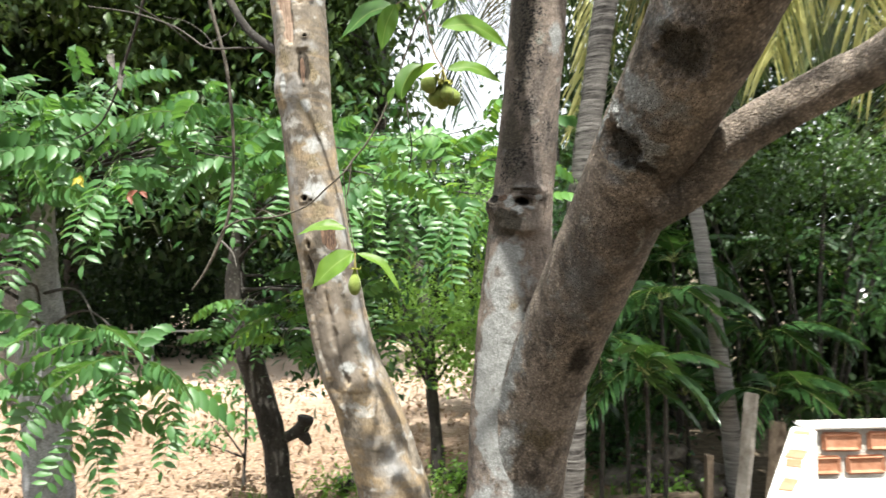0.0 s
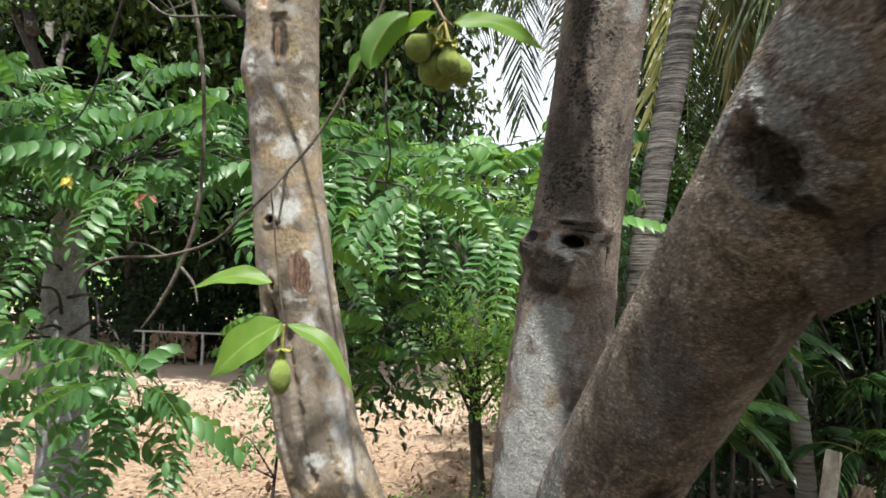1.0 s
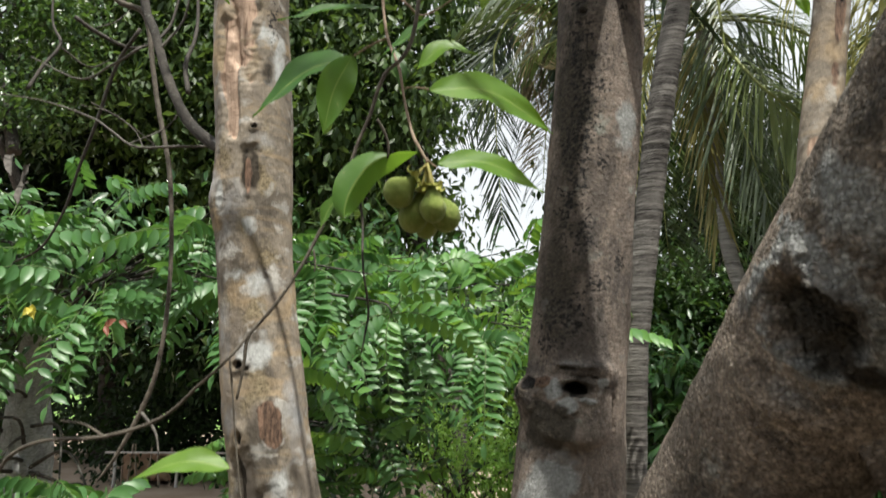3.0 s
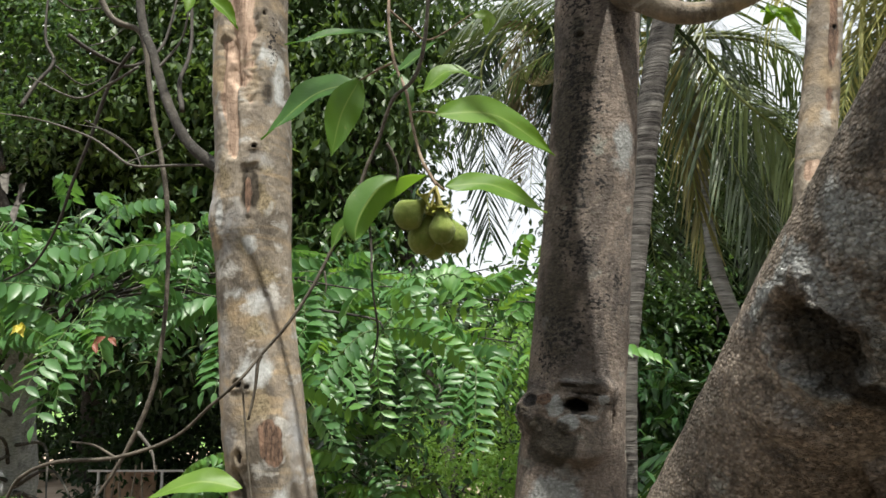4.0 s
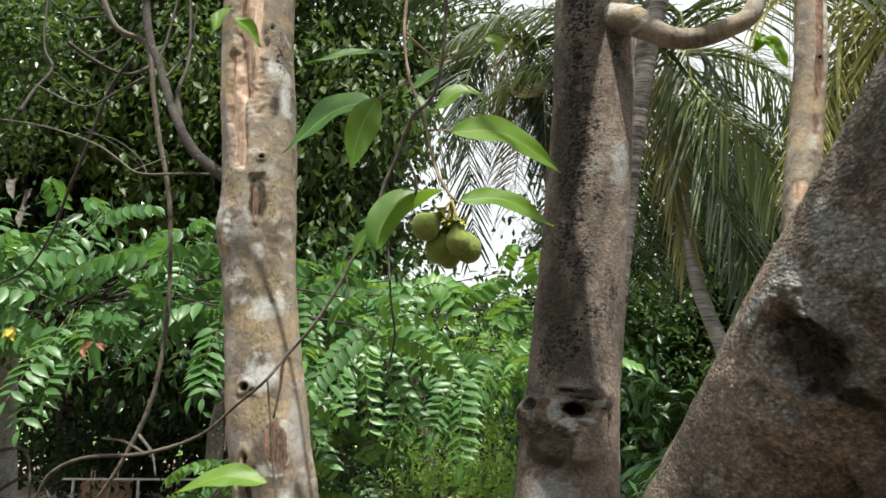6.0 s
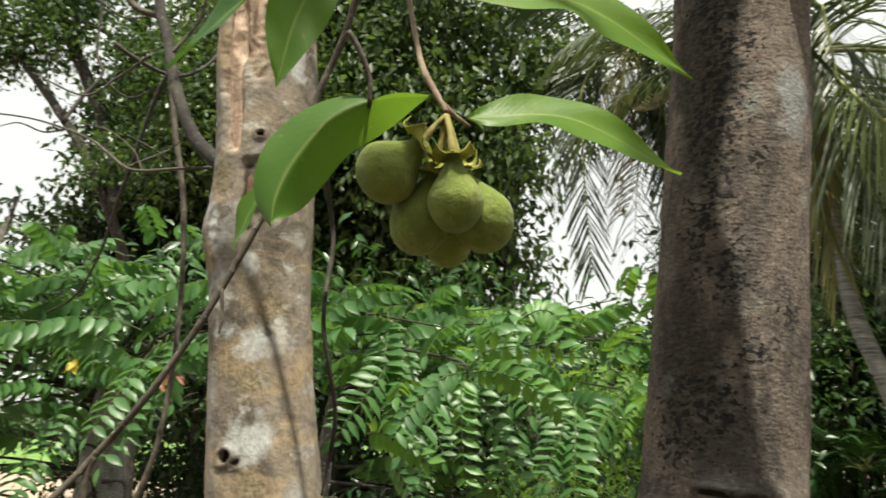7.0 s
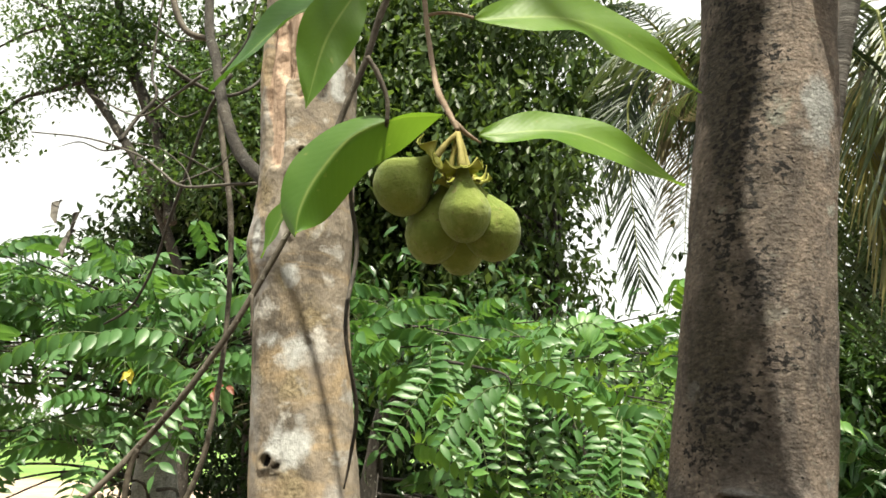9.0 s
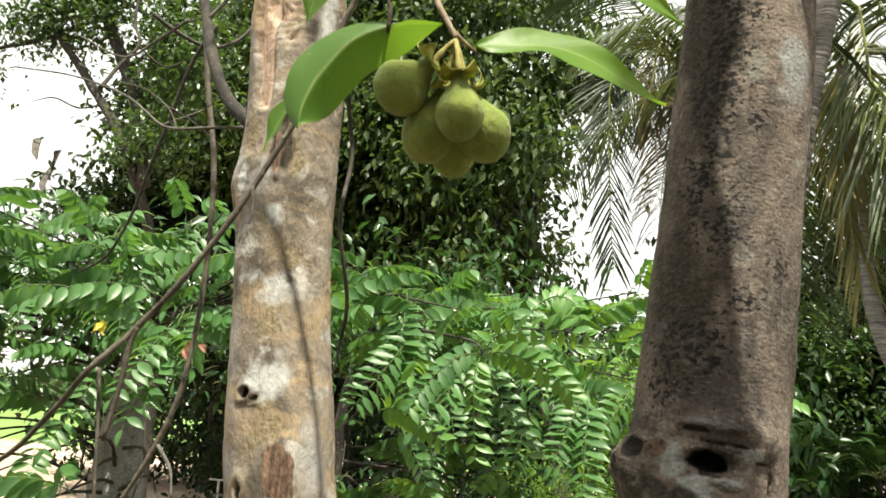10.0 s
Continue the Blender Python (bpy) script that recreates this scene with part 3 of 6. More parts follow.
    spots = [(0.2 + 0.78 * i / pairs, s) for i in range(pairs) for s in (-1, 1)] + [(0.995, 0)]
    for u, s in spots:
        i = min(38, int(u * 39))
        p, t = line[i], line[i + 1] - line[i]
        t = t / np.linalg.norm(t)
        size = leaflet * (0.72 + 0.36 * math.sin(math.pi * min(1, u * 0.9 + 0.1))) * rng.uniform(0.88, 1.1)
        out = np.array((s, 0.0, 0.0)) * (0.6 + 0.5 * flat) + t * (0.42 if s else 1.0) + np.array((0, 0, (-0.75 - 0.5 * rng.random()) * (1.0 - flat)))
        out /= np.linalg.norm(out)
        x = np.cross(out, (0.8 * s, -0.25, 1.0))
        x /= np.linalg.norm(x)
        z = np.cross(x, out)
        tilt = rng.uniform(-0.35, 0.35)
        x, z = x * math.cos(tilt) + z * math.sin(tilt), z * math.cos(tilt) - x * math.sin(tilt)
        put([tuple(p + size * (a * wide * x + b * out + c * z)) for a, b, c in OVAL_V], OVAL_F, 0)
    me = bpy.data.meshes.new(name)
    me.from_pydata(verts, [], faces)
    me.materials.append(mat)
    me.materials.append(M_RACHIS_GREEN)
    me.polygons.foreach_set("material_index", slots)
    for p in me.polygons:
        p.use_smooth = True
    me.update()
    return me


def frond_mesh(name, seed, length, leaflet, droop, hang, mat, count=46, narrow=0.0125):
    """A palm frond along +y: a stout rachis that arches over and two rows of long hanging leaflets."""
    rng = random.Random(seed)
    pts = [(0.03 * length * math.sin(2.2 * u + seed), length * (u - 0.25 * droop * u ** 2), length * (0.30 * u - 0.95 * droop * u ** 2)) for u in np.linspace(0, 1, 9)]
    line = spline(pts, 80)
    v, f = tube(pts, [0.022 * length / 2.5, 0.012 * length / 2.5, 0.003], 16, 5, cap=False)
    verts = [tuple(q) for q in v]
    faces = [tuple(q) for q in f]
    slots = [1] * len(f)
    for k in range(count):
        u = 0.14 + 0.85 * k / count
        i = min(78, int(u * 79))
        t = line[i + 1] - line[i]
        t = t / np.linalg.norm(t)
        for s in (-1, 1):
            size = leaflet * (0.45 + 0.65 * math.sin(math.pi * min(1.0, 0.12 + 0.86 * u))) * rng.uniform(0.85, 1.08)
            w = narrow * rng.uniform(0.8, 1.2)
            out = np.array((s * 1.0, 0, 0)) + t * rng.uniform(0.55, 0.95) + np.array((rng.uniform(-0.12, 0.12), 0, rng.uniform(-0.2, 0.2)))
            sag = hang * rng.uniform(0.7, 1.25)
            out /= np.linalg.norm(out)
            p = line[i]
            n0 = len(verts)
            prev = p
            wid = np.cross(out, (0, 0, 1.0))
            wid /= np.linalg.norm(wid) + 1e-9
            lift = np.array((0, 0, 1.0)) * 0.35 * w
            for seg in range(4):
                e = seg / 3
                c = p + out * size * e * (1 - 0.25 * sag * e) + np.array((0, 0, -1.0)) * size * sag * e * e
                half = w * (0.35 + 0.65 * math.sin(math.pi * min(1, 0.25 + 0.6 * e))) * (1 - 0.92 * (e > 0.99))
                verts += [tuple(c - wid * half), tuple(c + wid * half)]
            faces += [(n0, n0 + 1, n0 + 3, n0 + 2), (n0 + 2, n0 + 3, n0 + 5, n0 + 4), (n0 + 4, n0 + 5, n0 + 7, n0 + 6)]
            slots += [0, 0, 0]
    me = bpy.data.meshes.new(name)
    me.from_pydata(verts, [], faces)
    me.materials.append(mat)
    me.materials.append(M_RACHIS)
    me.polygons.foreach_set("material_index", slots)
    for p in me.polygons:
        p.use_smooth = True
    me.update()
    return me


def broad_leaf_mesh(name, base, mid, tip, width, face, mat, fold=0.25, wave=0.05, seed=0, stalk=0.006):
    """A simple leaf along a bowed midrib from base to tip. face: which way its upper side looks."""
    rings, cols = 26, 11
    line = spline([base, mid, tip], rings)
    tan = np.gradient(line, axis=0)
    tan /= np.linalg.norm(tan, axis=1)[:, None]
    face = np.array(face, float)
    verts, uv, faces = [], [], []
    for i in range(rings):
        u = i / (rings - 1)
        x = np.cross(tan[i], face)
        x /= np.linalg.norm(x)
        z = np.cross(x, tan[i])
        w = width * 0.5 * (math.sin(math.pi * u ** 0.82) ** 0.85) * (1 - 0.35 * u ** 5) if 0 < u < 1 else 0.0
        if u > 0.86:
            w *= 1 - 0.45 * (u - 0.86) / 0.14
        for j in range(cols):
            s = 2 * j / (cols - 1) - 1
            up = fold * w * abs(s) ** 1.3 - 0.02 * width
            up += wave * width * abs(s) ** 2 * math.sin(9 * u + 2.1 * s + seed) + 0.03 * width * math.sin(17 * u + 3 * s + seed * 2) * abs(s)
            verts.append(line[i] + x * s * w + z * up)
            uv.append((j / (cols - 1), u))
    for i in range(rings - 1):
        for j in range(cols - 1):
            a = i * cols + j
            faces.append((a, a + 1, a + cols + 1, a + cols))
    return link_mesh(name, verts, faces, [mat], True, None, uv)


def folded_leaf_mesh(name, rib, spread, mat, wave=0.06, seed=0.0):
    """A broad leaf folded along its rib. spread: for each half its width, where along the leaf it begins and is widest, and which way it goes at the base and at the tip."""
    rings, cols = 40, 7
    line = spline(rib, rings)
    verts, uv, faces = [], [], []
    for i in range(rings):
        u = i / (rings - 1)
        row = []
        for side, (width, begin, peak, first, last) in enumerate(spread):
            d = Vector(first).lerp(Vector(last), u).normalized()
            rise = min(1.0, max(0.0, (u - begin) / (peak - begin)))
            grow = math.sin(0.5 * math.pi * rise) ** (0.55 if begin else 1.2) if u < peak else math.cos(0.5 * math.pi * (u - peak) / (1 - peak)) ** 0.8
            for j in range(cols):
                q = j / (cols - 1)
                lift = wave * width * q * q * math.sin(11 * u + 2.6 * side + seed)
                row.append((Vector(line[i]) + d * (width * grow * q) + Vector((0.3, -0.9, 0.3)) * lift, (0.5 + (side - 0.5) * q, u)))
        for p, m in row[cols - 1:0:-1] + row[cols:]:
            verts.append(p)
            uv.append(m)
    n = 2 * cols - 1
    for i in range(rings - 1):
        for j in range(n - 1):
            a = i * n + j
            faces.append((a, a + 1, a + n + 1, a + n))
    return link_mesh(name, verts, faces, [mat], True, None, uv)


def box_bm(size, bevel=0.0, at=(0, 0, 0), seg=2):
    bm = bmesh.new()
    bmesh.ops.create_cube(bm, size=1)
    bmesh.ops.scale(bm, verts=bm.verts, vec=size)
    if bevel:
        bmesh.ops.bevel(bm, geom=bm.edges[:], offset=bevel, segments=seg, affect="EDGES")
    bmesh.ops.translate(bm, verts=bm.verts, vec=at)
    return bm


# ---- the ground ----
def build_ground():
    xs = np.r_[-1500, -600, -250, -120, np.linspace(-60, 60, 121), 120, 250, 600, 1500]
    ys = np.r_[-1500, -300, -60, np.linspace(-10, 60, 101), 90, 150, 260, 600, 2500]
    verts = []
    for y in ys:
        for x in xs:
            near = 1.0 if abs(x) < 60 and -10 <= y <= 60 else 0.0
            verts.append((x, y, near * (0.10 * noise.noise(Vector((x * 0.35, y * 0.35, 0))) + 0.05 * noise.noise(Vector((x * 1.1, y * 1.1, 3))))))
    n = len(xs)
    faces = [(j * n + i, j * n + i + 1, (j + 1) * n + i + 1, (j + 1) * n + i) for j in range(len(ys) - 1) for i in range(n - 1)]
    ob = new("ground", link_mesh("ground", verts, faces, [M_GROUND], True))
    return tagged(ob, "pale sandy ground strewn with dry brown leaves", "ground", kind="structure")


ground = build_ground()


def build_litter():
    rng = np.random.default_rng(4)
    n = 8000
    pos = np.c_[rng.uniform(-11, 2.2, n), 7.5 + 15.0 * rng.random(n) ** 1.5, np.full(n, 0.05)]
    pos[:, 2] += rng.uniform(0.0, 0.08, n)
    m = turns(rng, pos, rng.uniform(0.08, 0.2, n), 0.0, 1.0, (0, 0, 0), 0)
    ob = new("leaf_litter", scatter("leaf_litter", LEAF_V, LEAF_T, m, M_LITTER))
    return tagged(ob, "dry brown fallen leaves scattered over the sand", "leaf litter", kind="stuff")


build_litter()


def build_grass(name, spots, label):
    rng = np.random.default_rng(8)
    pos = clumped(rng, spots, 60, (0.16, 0.16, 0.0))
    m = turns(rng, pos, rng.uniform(0.12, 0.34, len(pos)), -2.0, 0.7, (0, 0, 0), 0)
    v = [(-0.03, 0, 0), (0.03, 0, 0), (0.02, 0.55, 0.03), (-0.02, 0.55, 0.03), (0, 1, -0.1)]
    ob = new(name, scatter(name, v, [(0, 1, 2), (0, 2, 3), (3, 2, 4)], m, M_GRASS))
    return tagged(ob, label, "grass", kind="stuff")


build_grass("grass_tufts", [(-1.5, 10.2, 0), (-1.1, 9.8, 0), (-0.4, 10.0, 0), (0.1, 9.7, 0), (0.4, 10.3, 0), (1.9, 11.0, 0), (2.3, 10.4, 0), (2.7, 11.4, 0), (-2.6, 10.6, 0), (2.1, 9.4, 0), (2.9, 9.6, 0), (0.7, 9.5, 0), (-0.8, 9.4, 0), (3.1, 10.0, 0)],
            "small tufts of fresh green grass on the soil")


# ---- the fruiting tree ----
def along(points, z):
    """How far along a line, 0..1, it first reaches height z."""
    line = spline(points, 400)
    d = np.r_[0, np.cumsum(np.linalg.norm(np.diff(line, axis=0), axis=1))]
    i = int(np.argmax(line[:, 2] >= z))
    return d[i] / d[-1]


def build_fruit_tree():
    tree = thing("fruit_tree", "forked smooth-barked tree with knot holes and peeled bark", "tree", at=(0.06, 2.55, 0))
    v, f = tube([(0.06, 2.58, -0.15), (0.05, 2.57, 0.6), (0.06, 2.55, 1.5), (0.08, 2.52, 2.15)], [0.27, 0.20, 0.19, 0.17], 40, 28, 0.12, 4.0)
    child("trunk", quads_to_mesh("trunk", v, f, [M_BARK_BROWN]), tree)

    left = [(0.04, 2.58, 1.7), (-0.09, 2.64, 2.2), (-0.178, 2.66, 2.55), (-0.257, 2.66, 2.82), (-0.335, 2.66, 3.04), (-0.404, 2.66, 3.43), (-0.444, 2.66, 3.78),
            (-0.463, 2.66, 4.1), (-0.484, 2.66, 4.45), (-0.50, 2.68, 5.2), (-0.60, 2.75, 6.6)]
    s = lambda z: along(left, z)  # noqa: E731
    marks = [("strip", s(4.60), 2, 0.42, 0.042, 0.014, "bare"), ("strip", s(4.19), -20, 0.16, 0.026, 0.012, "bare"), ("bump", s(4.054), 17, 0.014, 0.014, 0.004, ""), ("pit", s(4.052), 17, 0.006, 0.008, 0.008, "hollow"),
             ("strip", s(3.955), 12, 0.056, 0.024, 0.008, "shade_stain"), ("strip", s(3.945), 9, 0.048, 0.008, -0.008, "wound"), ("area", s(3.93), 30, 0.05, 0.03, 0.0, "ochre"),
             ("pit", s(3.525), -17, 0.011, 0.013, 0.010, "hollow"), ("pit", s(3.515), -4, 0.006, 0.008, 0.006, "shade_stain"), ("area", s(3.515), -12, 0.016, 0.022, 0.0, "shade_stain"), ("strip", s(3.390), 20, 0.052, 0.026, -0.004, "wound"), ("pit", s(3.372), -24, 0.018, 0.009, 0.008, "shade_stain"),
             ("strip", s(3.10), -26, 0.25, 0.040, 0.010, "smooth"), ("strip", s(3.06), 8, 0.20, 0.036, 0.008, "smooth"), ("strip", s(3.28), -34, 0.07, 0.014, 0.010, "shade_stain"), ("bump", s(3.90), -62, 0.06, 0.04, 0.014, ""), ("bump", s(2.75), 10, 0.05, 0.08, 0.008, ""), ("pit", s(4.385), 37, 0.008, 0.007, 0.005, "shade_stain"),
             ("area", s(3.70), 8, 0.040, 0.040, 0.0, "lichen"), ("area", s(3.64), 8, 0.040, 0.048, 0.0, "ochre"), ("area", s(3.76), 34, 0.05, 0.04, 0.0, "ochre"), ("area", s(4.13), 22, 0.05, 0.040, 0.0, "smooth"), ("area", s(4.03), 30, 0.03, 0.040, 0.0, "grey"),
             ("area", s(3.99), -30, 0.05, 0.035, 0.0, "ochre"), ("area", s(3.87), -12, 0.06, 0.06, 0.0, "grey"), ("area", s(3.90), -38, 0.05, 0.014, 0.0, "lichen"), ("area", s(3.83), 10, 0.03, 0.020, 0.0, "lichen"), ("area", s(3.47), 10, 0.06, 0.05, 0.0, "ochre"),
             ("area", s(3.55), 12, 0.05, 0.05, 0.0, "lichen"), ("area", s(3.40), 58, 0.13, 0.040, 0.0, "grey"), ("area", s(3.42), -45, 0.06, 0.035, 0.0, "grey"), ("area", s(3.10), 55, 0.20, 0.05, 0.0, "grey"), ("area", s(3.0), 40, 0.08, 0.03, 0.0, "lichen"),
             ("area", s(3.27), 28, 0.05, 0.03, 0.0, "lichen"), ("area", s(2.64), 14, 0.10, 0.08, 0.0, "grey"), ("area", s(4.30), -75, 0.4, 0.05, 0.0, "grey"), ("area", s(4.32), 50, 0.10, 0.03, 0.0, "black"), ("area", s(4.19), 40, 0.05, 0.03, 0.0, "shade_stain"),
             ("area", s(4.45), 40, 0.25, 0.05, 0.0, "smooth"), ("area", s(3.58), -45, 0.16, 0.04, 0.0, "grey")]
    prng = random.Random(77)
    marks += [("area", s(prng.uniform(2.7, 4.5)), prng.uniform(-70, 70), prng.uniform(0.025, 0.07), prng.uniform(0.02, 0.045), 0.0, prng.choice(("grey", "grey", "lichen", "ochre", "smooth", "smooth"))) for _ in range(34)]
    big_stem("stem", left, [0.14, 0.125, 0.116, 0.108, 0.10, 0.0925, 0.0845, 0.0905, 0.0905, 0.082, 0.06], M_BARK_PALE, tree, 760, 130, marks, 0.05,
             "pale grey stem with a strip of peeled bark")

    mid = [(0.14, 2.48, 1.7), (0.185, 2.45, 2.3), (0.20, 2.43, 2.8), (0.223, 2.41, 3.2), (0.251, 2.41, 3.49), (0.284, 2.41, 3.79), (0.316, 2.41, 4.1), (0.335, 2.41, 4.4), (0.38, 2.4, 5.2), (0.45, 2.35, 6.6)]
    s = lambda z: along(mid, z)  # noqa: E731
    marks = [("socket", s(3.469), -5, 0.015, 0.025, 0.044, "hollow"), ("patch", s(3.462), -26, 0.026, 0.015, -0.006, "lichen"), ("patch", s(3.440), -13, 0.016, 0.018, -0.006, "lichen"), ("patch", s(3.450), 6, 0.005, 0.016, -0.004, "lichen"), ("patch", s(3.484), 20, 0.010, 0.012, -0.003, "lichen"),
             # lower left of the lobe and its creases: shade put into bark colour
             ("lobe", s(3.420), -8, 0.058, 0.084, 0.034, ""), ("area", s(3.410), -4, 0.055, 0.070, 0.0, "smooth"), ("patch", s(3.400), -32, 0.050, 0.050, 0.0, "shade_crust"), ("strip", s(3.436), 40, 0.042, 0.0030, 0.007, "shade_stain"), ("strip", s(3.503), -16, 0.0030, 0.018, 0.006, "shade_stain"), ("strip", s(3.494), -2, 0.0026, 0.014, 0.005, "shade_stain"), ("strip", s(3.488), 14, 0.0022, 0.012, 0.004, "shade_stain"), ("strip", s(3.480), 28, 0.0025, 0.012, 0.004, "shade_stain"), ("patch", s(3.510), -8, 0.006, 0.030, -0.004, "grey"), ("bump", s(3.512), 4, 0.012, 0.050, 0.012, ""),
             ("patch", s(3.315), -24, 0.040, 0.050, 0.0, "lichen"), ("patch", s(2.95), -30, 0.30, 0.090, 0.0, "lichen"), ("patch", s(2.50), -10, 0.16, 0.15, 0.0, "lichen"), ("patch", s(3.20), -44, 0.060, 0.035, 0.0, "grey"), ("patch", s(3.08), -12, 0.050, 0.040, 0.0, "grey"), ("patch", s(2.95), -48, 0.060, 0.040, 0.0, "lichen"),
             ("bump", s(3.450), -60, 0.036, 0.036, 0.036, ""), ("area", s(3.456), -58, 0.030, 0.028, 0.0, "shade_stain"), ("patch", s(3.470), -54, 0.012, 0.014, 0.006, "hollow"), ("patch", s(3.452), -64, 0.010, 0.010, 0.005, "hollow"), ("patch", s(3.478), -38, 0.012, 0.016, -0.003, "wound"),
             ("area", s(3.22), -30, 0.12, 0.09, 0.0, "lichen"), ("area", s(2.98), -28, 0.16, 0.09, 0.0, "lichen"), ("area", s(2.74), -10, 0.12, 0.10, 0.0, "lichen"), ("area", s(3.10), 15, 0.08, 0.05, 0.0, "grey"), ("bump", s(3.495), 28, 0.02, 0.03, 0.010, ""), ("bump", s(4.182), -30, 0.022, 0.022, 0.006, ""), ("pit", s(4.182), -30, 0.011, 0.011, 0.005, "shade_stain"),
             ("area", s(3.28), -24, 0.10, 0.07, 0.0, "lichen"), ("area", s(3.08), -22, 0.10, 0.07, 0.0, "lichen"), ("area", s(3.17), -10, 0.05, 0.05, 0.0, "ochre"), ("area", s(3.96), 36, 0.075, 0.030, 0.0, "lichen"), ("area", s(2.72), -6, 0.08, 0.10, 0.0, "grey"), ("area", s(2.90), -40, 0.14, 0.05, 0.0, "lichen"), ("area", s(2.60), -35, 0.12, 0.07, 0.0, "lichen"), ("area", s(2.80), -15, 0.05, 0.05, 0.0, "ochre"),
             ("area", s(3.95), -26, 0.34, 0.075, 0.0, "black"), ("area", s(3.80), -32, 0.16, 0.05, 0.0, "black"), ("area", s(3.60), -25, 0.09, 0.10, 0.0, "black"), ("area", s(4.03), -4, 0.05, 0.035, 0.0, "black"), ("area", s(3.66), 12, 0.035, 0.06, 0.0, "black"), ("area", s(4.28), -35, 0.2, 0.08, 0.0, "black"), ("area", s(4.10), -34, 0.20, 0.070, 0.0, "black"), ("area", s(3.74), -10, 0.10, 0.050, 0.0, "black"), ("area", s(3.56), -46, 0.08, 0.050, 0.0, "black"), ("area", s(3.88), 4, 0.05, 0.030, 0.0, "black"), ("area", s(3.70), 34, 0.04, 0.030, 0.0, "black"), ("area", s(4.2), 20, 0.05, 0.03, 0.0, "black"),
             # the two long marks here: dark crust that also deepens the bough's shadow
             ("area", s(3.62), -45, 0.03, 0.03, 0.0, "lichen"), ("area", s(3.99), -50, 0.06, 0.03, 0.0, "grey"), ("area", s(4.02), -40, 0.46, 0.070, 0.0, "shade_crust"), ("area", s(3.66), -38, 0.16, 0.066, 0.0, "shade_crust")]
    big_stem("stem", mid, [0.17, 0.145, 0.125, 0.106, 0.091, 0.0865, 0.0865, 0.086, 0.08, 0.06], M_BARK_BROWN, tree, 760, 130, marks, 0.04,
             "dark brown stem with a small hollow knot")

    bough = [(0.33, 2.38, 4.42), (0.317, 2.145, 4.60), (0.318, 2.02, 4.69), (0.327, 1.957, 4.746), (0.352, 1.90, 4.81), (0.400, 1.78, 4.89), (0.500, 1.62, 4.99), (0.62, 1.36, 5.2)]
    big_stem("branch", bough, [0.055, 0.045, 0.045, 0.046, 0.050, 0.055, 0.055, 0.03], M_BARK_BROWN, tree, 90, 20, (), 0.06)

    limb = [(0.16, 2.52, 1.8), (0.215, 2.47, 2.3), (0.235, 2.42, 2.70), (0.322, 2.25, 3.06), (0.414, 1.98, 3.371), (0.468, 1.77, 3.573), (0.522, 1.52, 3.768), (0.60, 1.22, 4.02), (0.72, 0.85, 4.5), (0.9, 0.5, 5.4)]
    s = lambda z: along(limb, z)  # noqa: E731
    # socket floors darkened: their shade is put into the bark colour
    marks = [("socket", s(3.574), -46, 0.042, 0.056, 0.034, "shade_crust"), ("socket", s(3.596), -46, 0.013, 0.016, 0.034, "hollow"), ("bump", s(3.566), -48, 0.009, 0.034, 0.014, ""), ("bump", s(3.548), -42, 0.008, 0.040, 0.008, ""), ("area", s(3.560), -76, 0.040, 0.010, 0.0, "shade_crust"), ("ring", s(3.582), -48, 0.040, 0.050, 0.0, "lichen"), ("area", s(3.652), -56, 0.034, 0.08, 0.0, "lichen"),
             ("bump", s(3.505), -40, 0.018, 0.05, 0.010, ""), ("area", s(3.56), -14, 0.02, 0.05, 0.0, "shade_stain"), ("area", s(3.54), -88, 0.03, 0.025, 0.0, "grey"), ("area", s(3.52), -36, 0.020, 0.035, 0.0, "grey"),
             ("area", s(3.80), -66, 0.10, 0.06, 0.0, "lichen"), ("area", s(2.64), -5, 0.05, 0.12, 0.0, "grey"), ("area", s(2.80), -40, 0.10, 0.05, 0.0, "lichen"), ("socket", s(3.722), -29, 0.056, 0.056, 0.022, "shade_crust"), ("area", s(3.645), -62, 0.05, 0.03, 0.0, "lichen"),
             ("area", s(3.74), -50, 0.10, 0.10, 0.0, "grey"), ("area", s(3.66), -30, 0.06, 0.10, 0.0, "lichen"), ("area", s(3.30), -20, 0.20, 0.10, 0.0, "grey"), ("area", s(2.66), -20, 0.05, 0.14, 0.0, "lichen"), ("area", s(2.52), -10, 0.06, 0.14, 0.0, "lichen"), ("bump", s(2.60), -5, 0.018, 0.14, 0.008, ""), ("area", s(2.60), -5, 0.02, 0.12, 0.0, "black"),
             ("area", s(2.92), -70, 0.12, 0.05, 0.0, "lichen"), ("area", s(2.85), 10, 0.08, 0.08, 0.0, "ochre"), ("area", s(3.10), 20, 0.10, 0.06, 0.0, "shade_stain"), ("area", s(2.42), 0, 0.06, 0.14, 0.0, "grey"), ("patch", s(2.47), -10, 0.13, 0.17, 0.0, "lichen"), ("area", s(3.05), -75, 0.16, 0.05, 0.0, "lichen")]
    big_stem("limb", limb, [0.15, 0.135, 0.128, 0.115, 0.110, 0.112, 0.113, 0.108, 0.095, 0.07], M_BARK_LIMB, tree, 760, 150, marks, 0.05,
             "thick leaning limb with rough brown bark and a knot")
    branch = [(0.47, 1.84, 3.43), (0.55, 1.80, 3.465), (0.648, 1.72, 3.56), (0.792, 1.66, 3.64), (0.93, 1.6, 3.72), (1.4, 1.4, 4.1), (2.0, 1.2, 4.7)]
    big_stem("branch", branch, [0.075, 0.060, 0.048, 0.046, 0.045, 0.04, 0.03], M_BARK_LIMB, tree, 90, 28, (), 0.06)
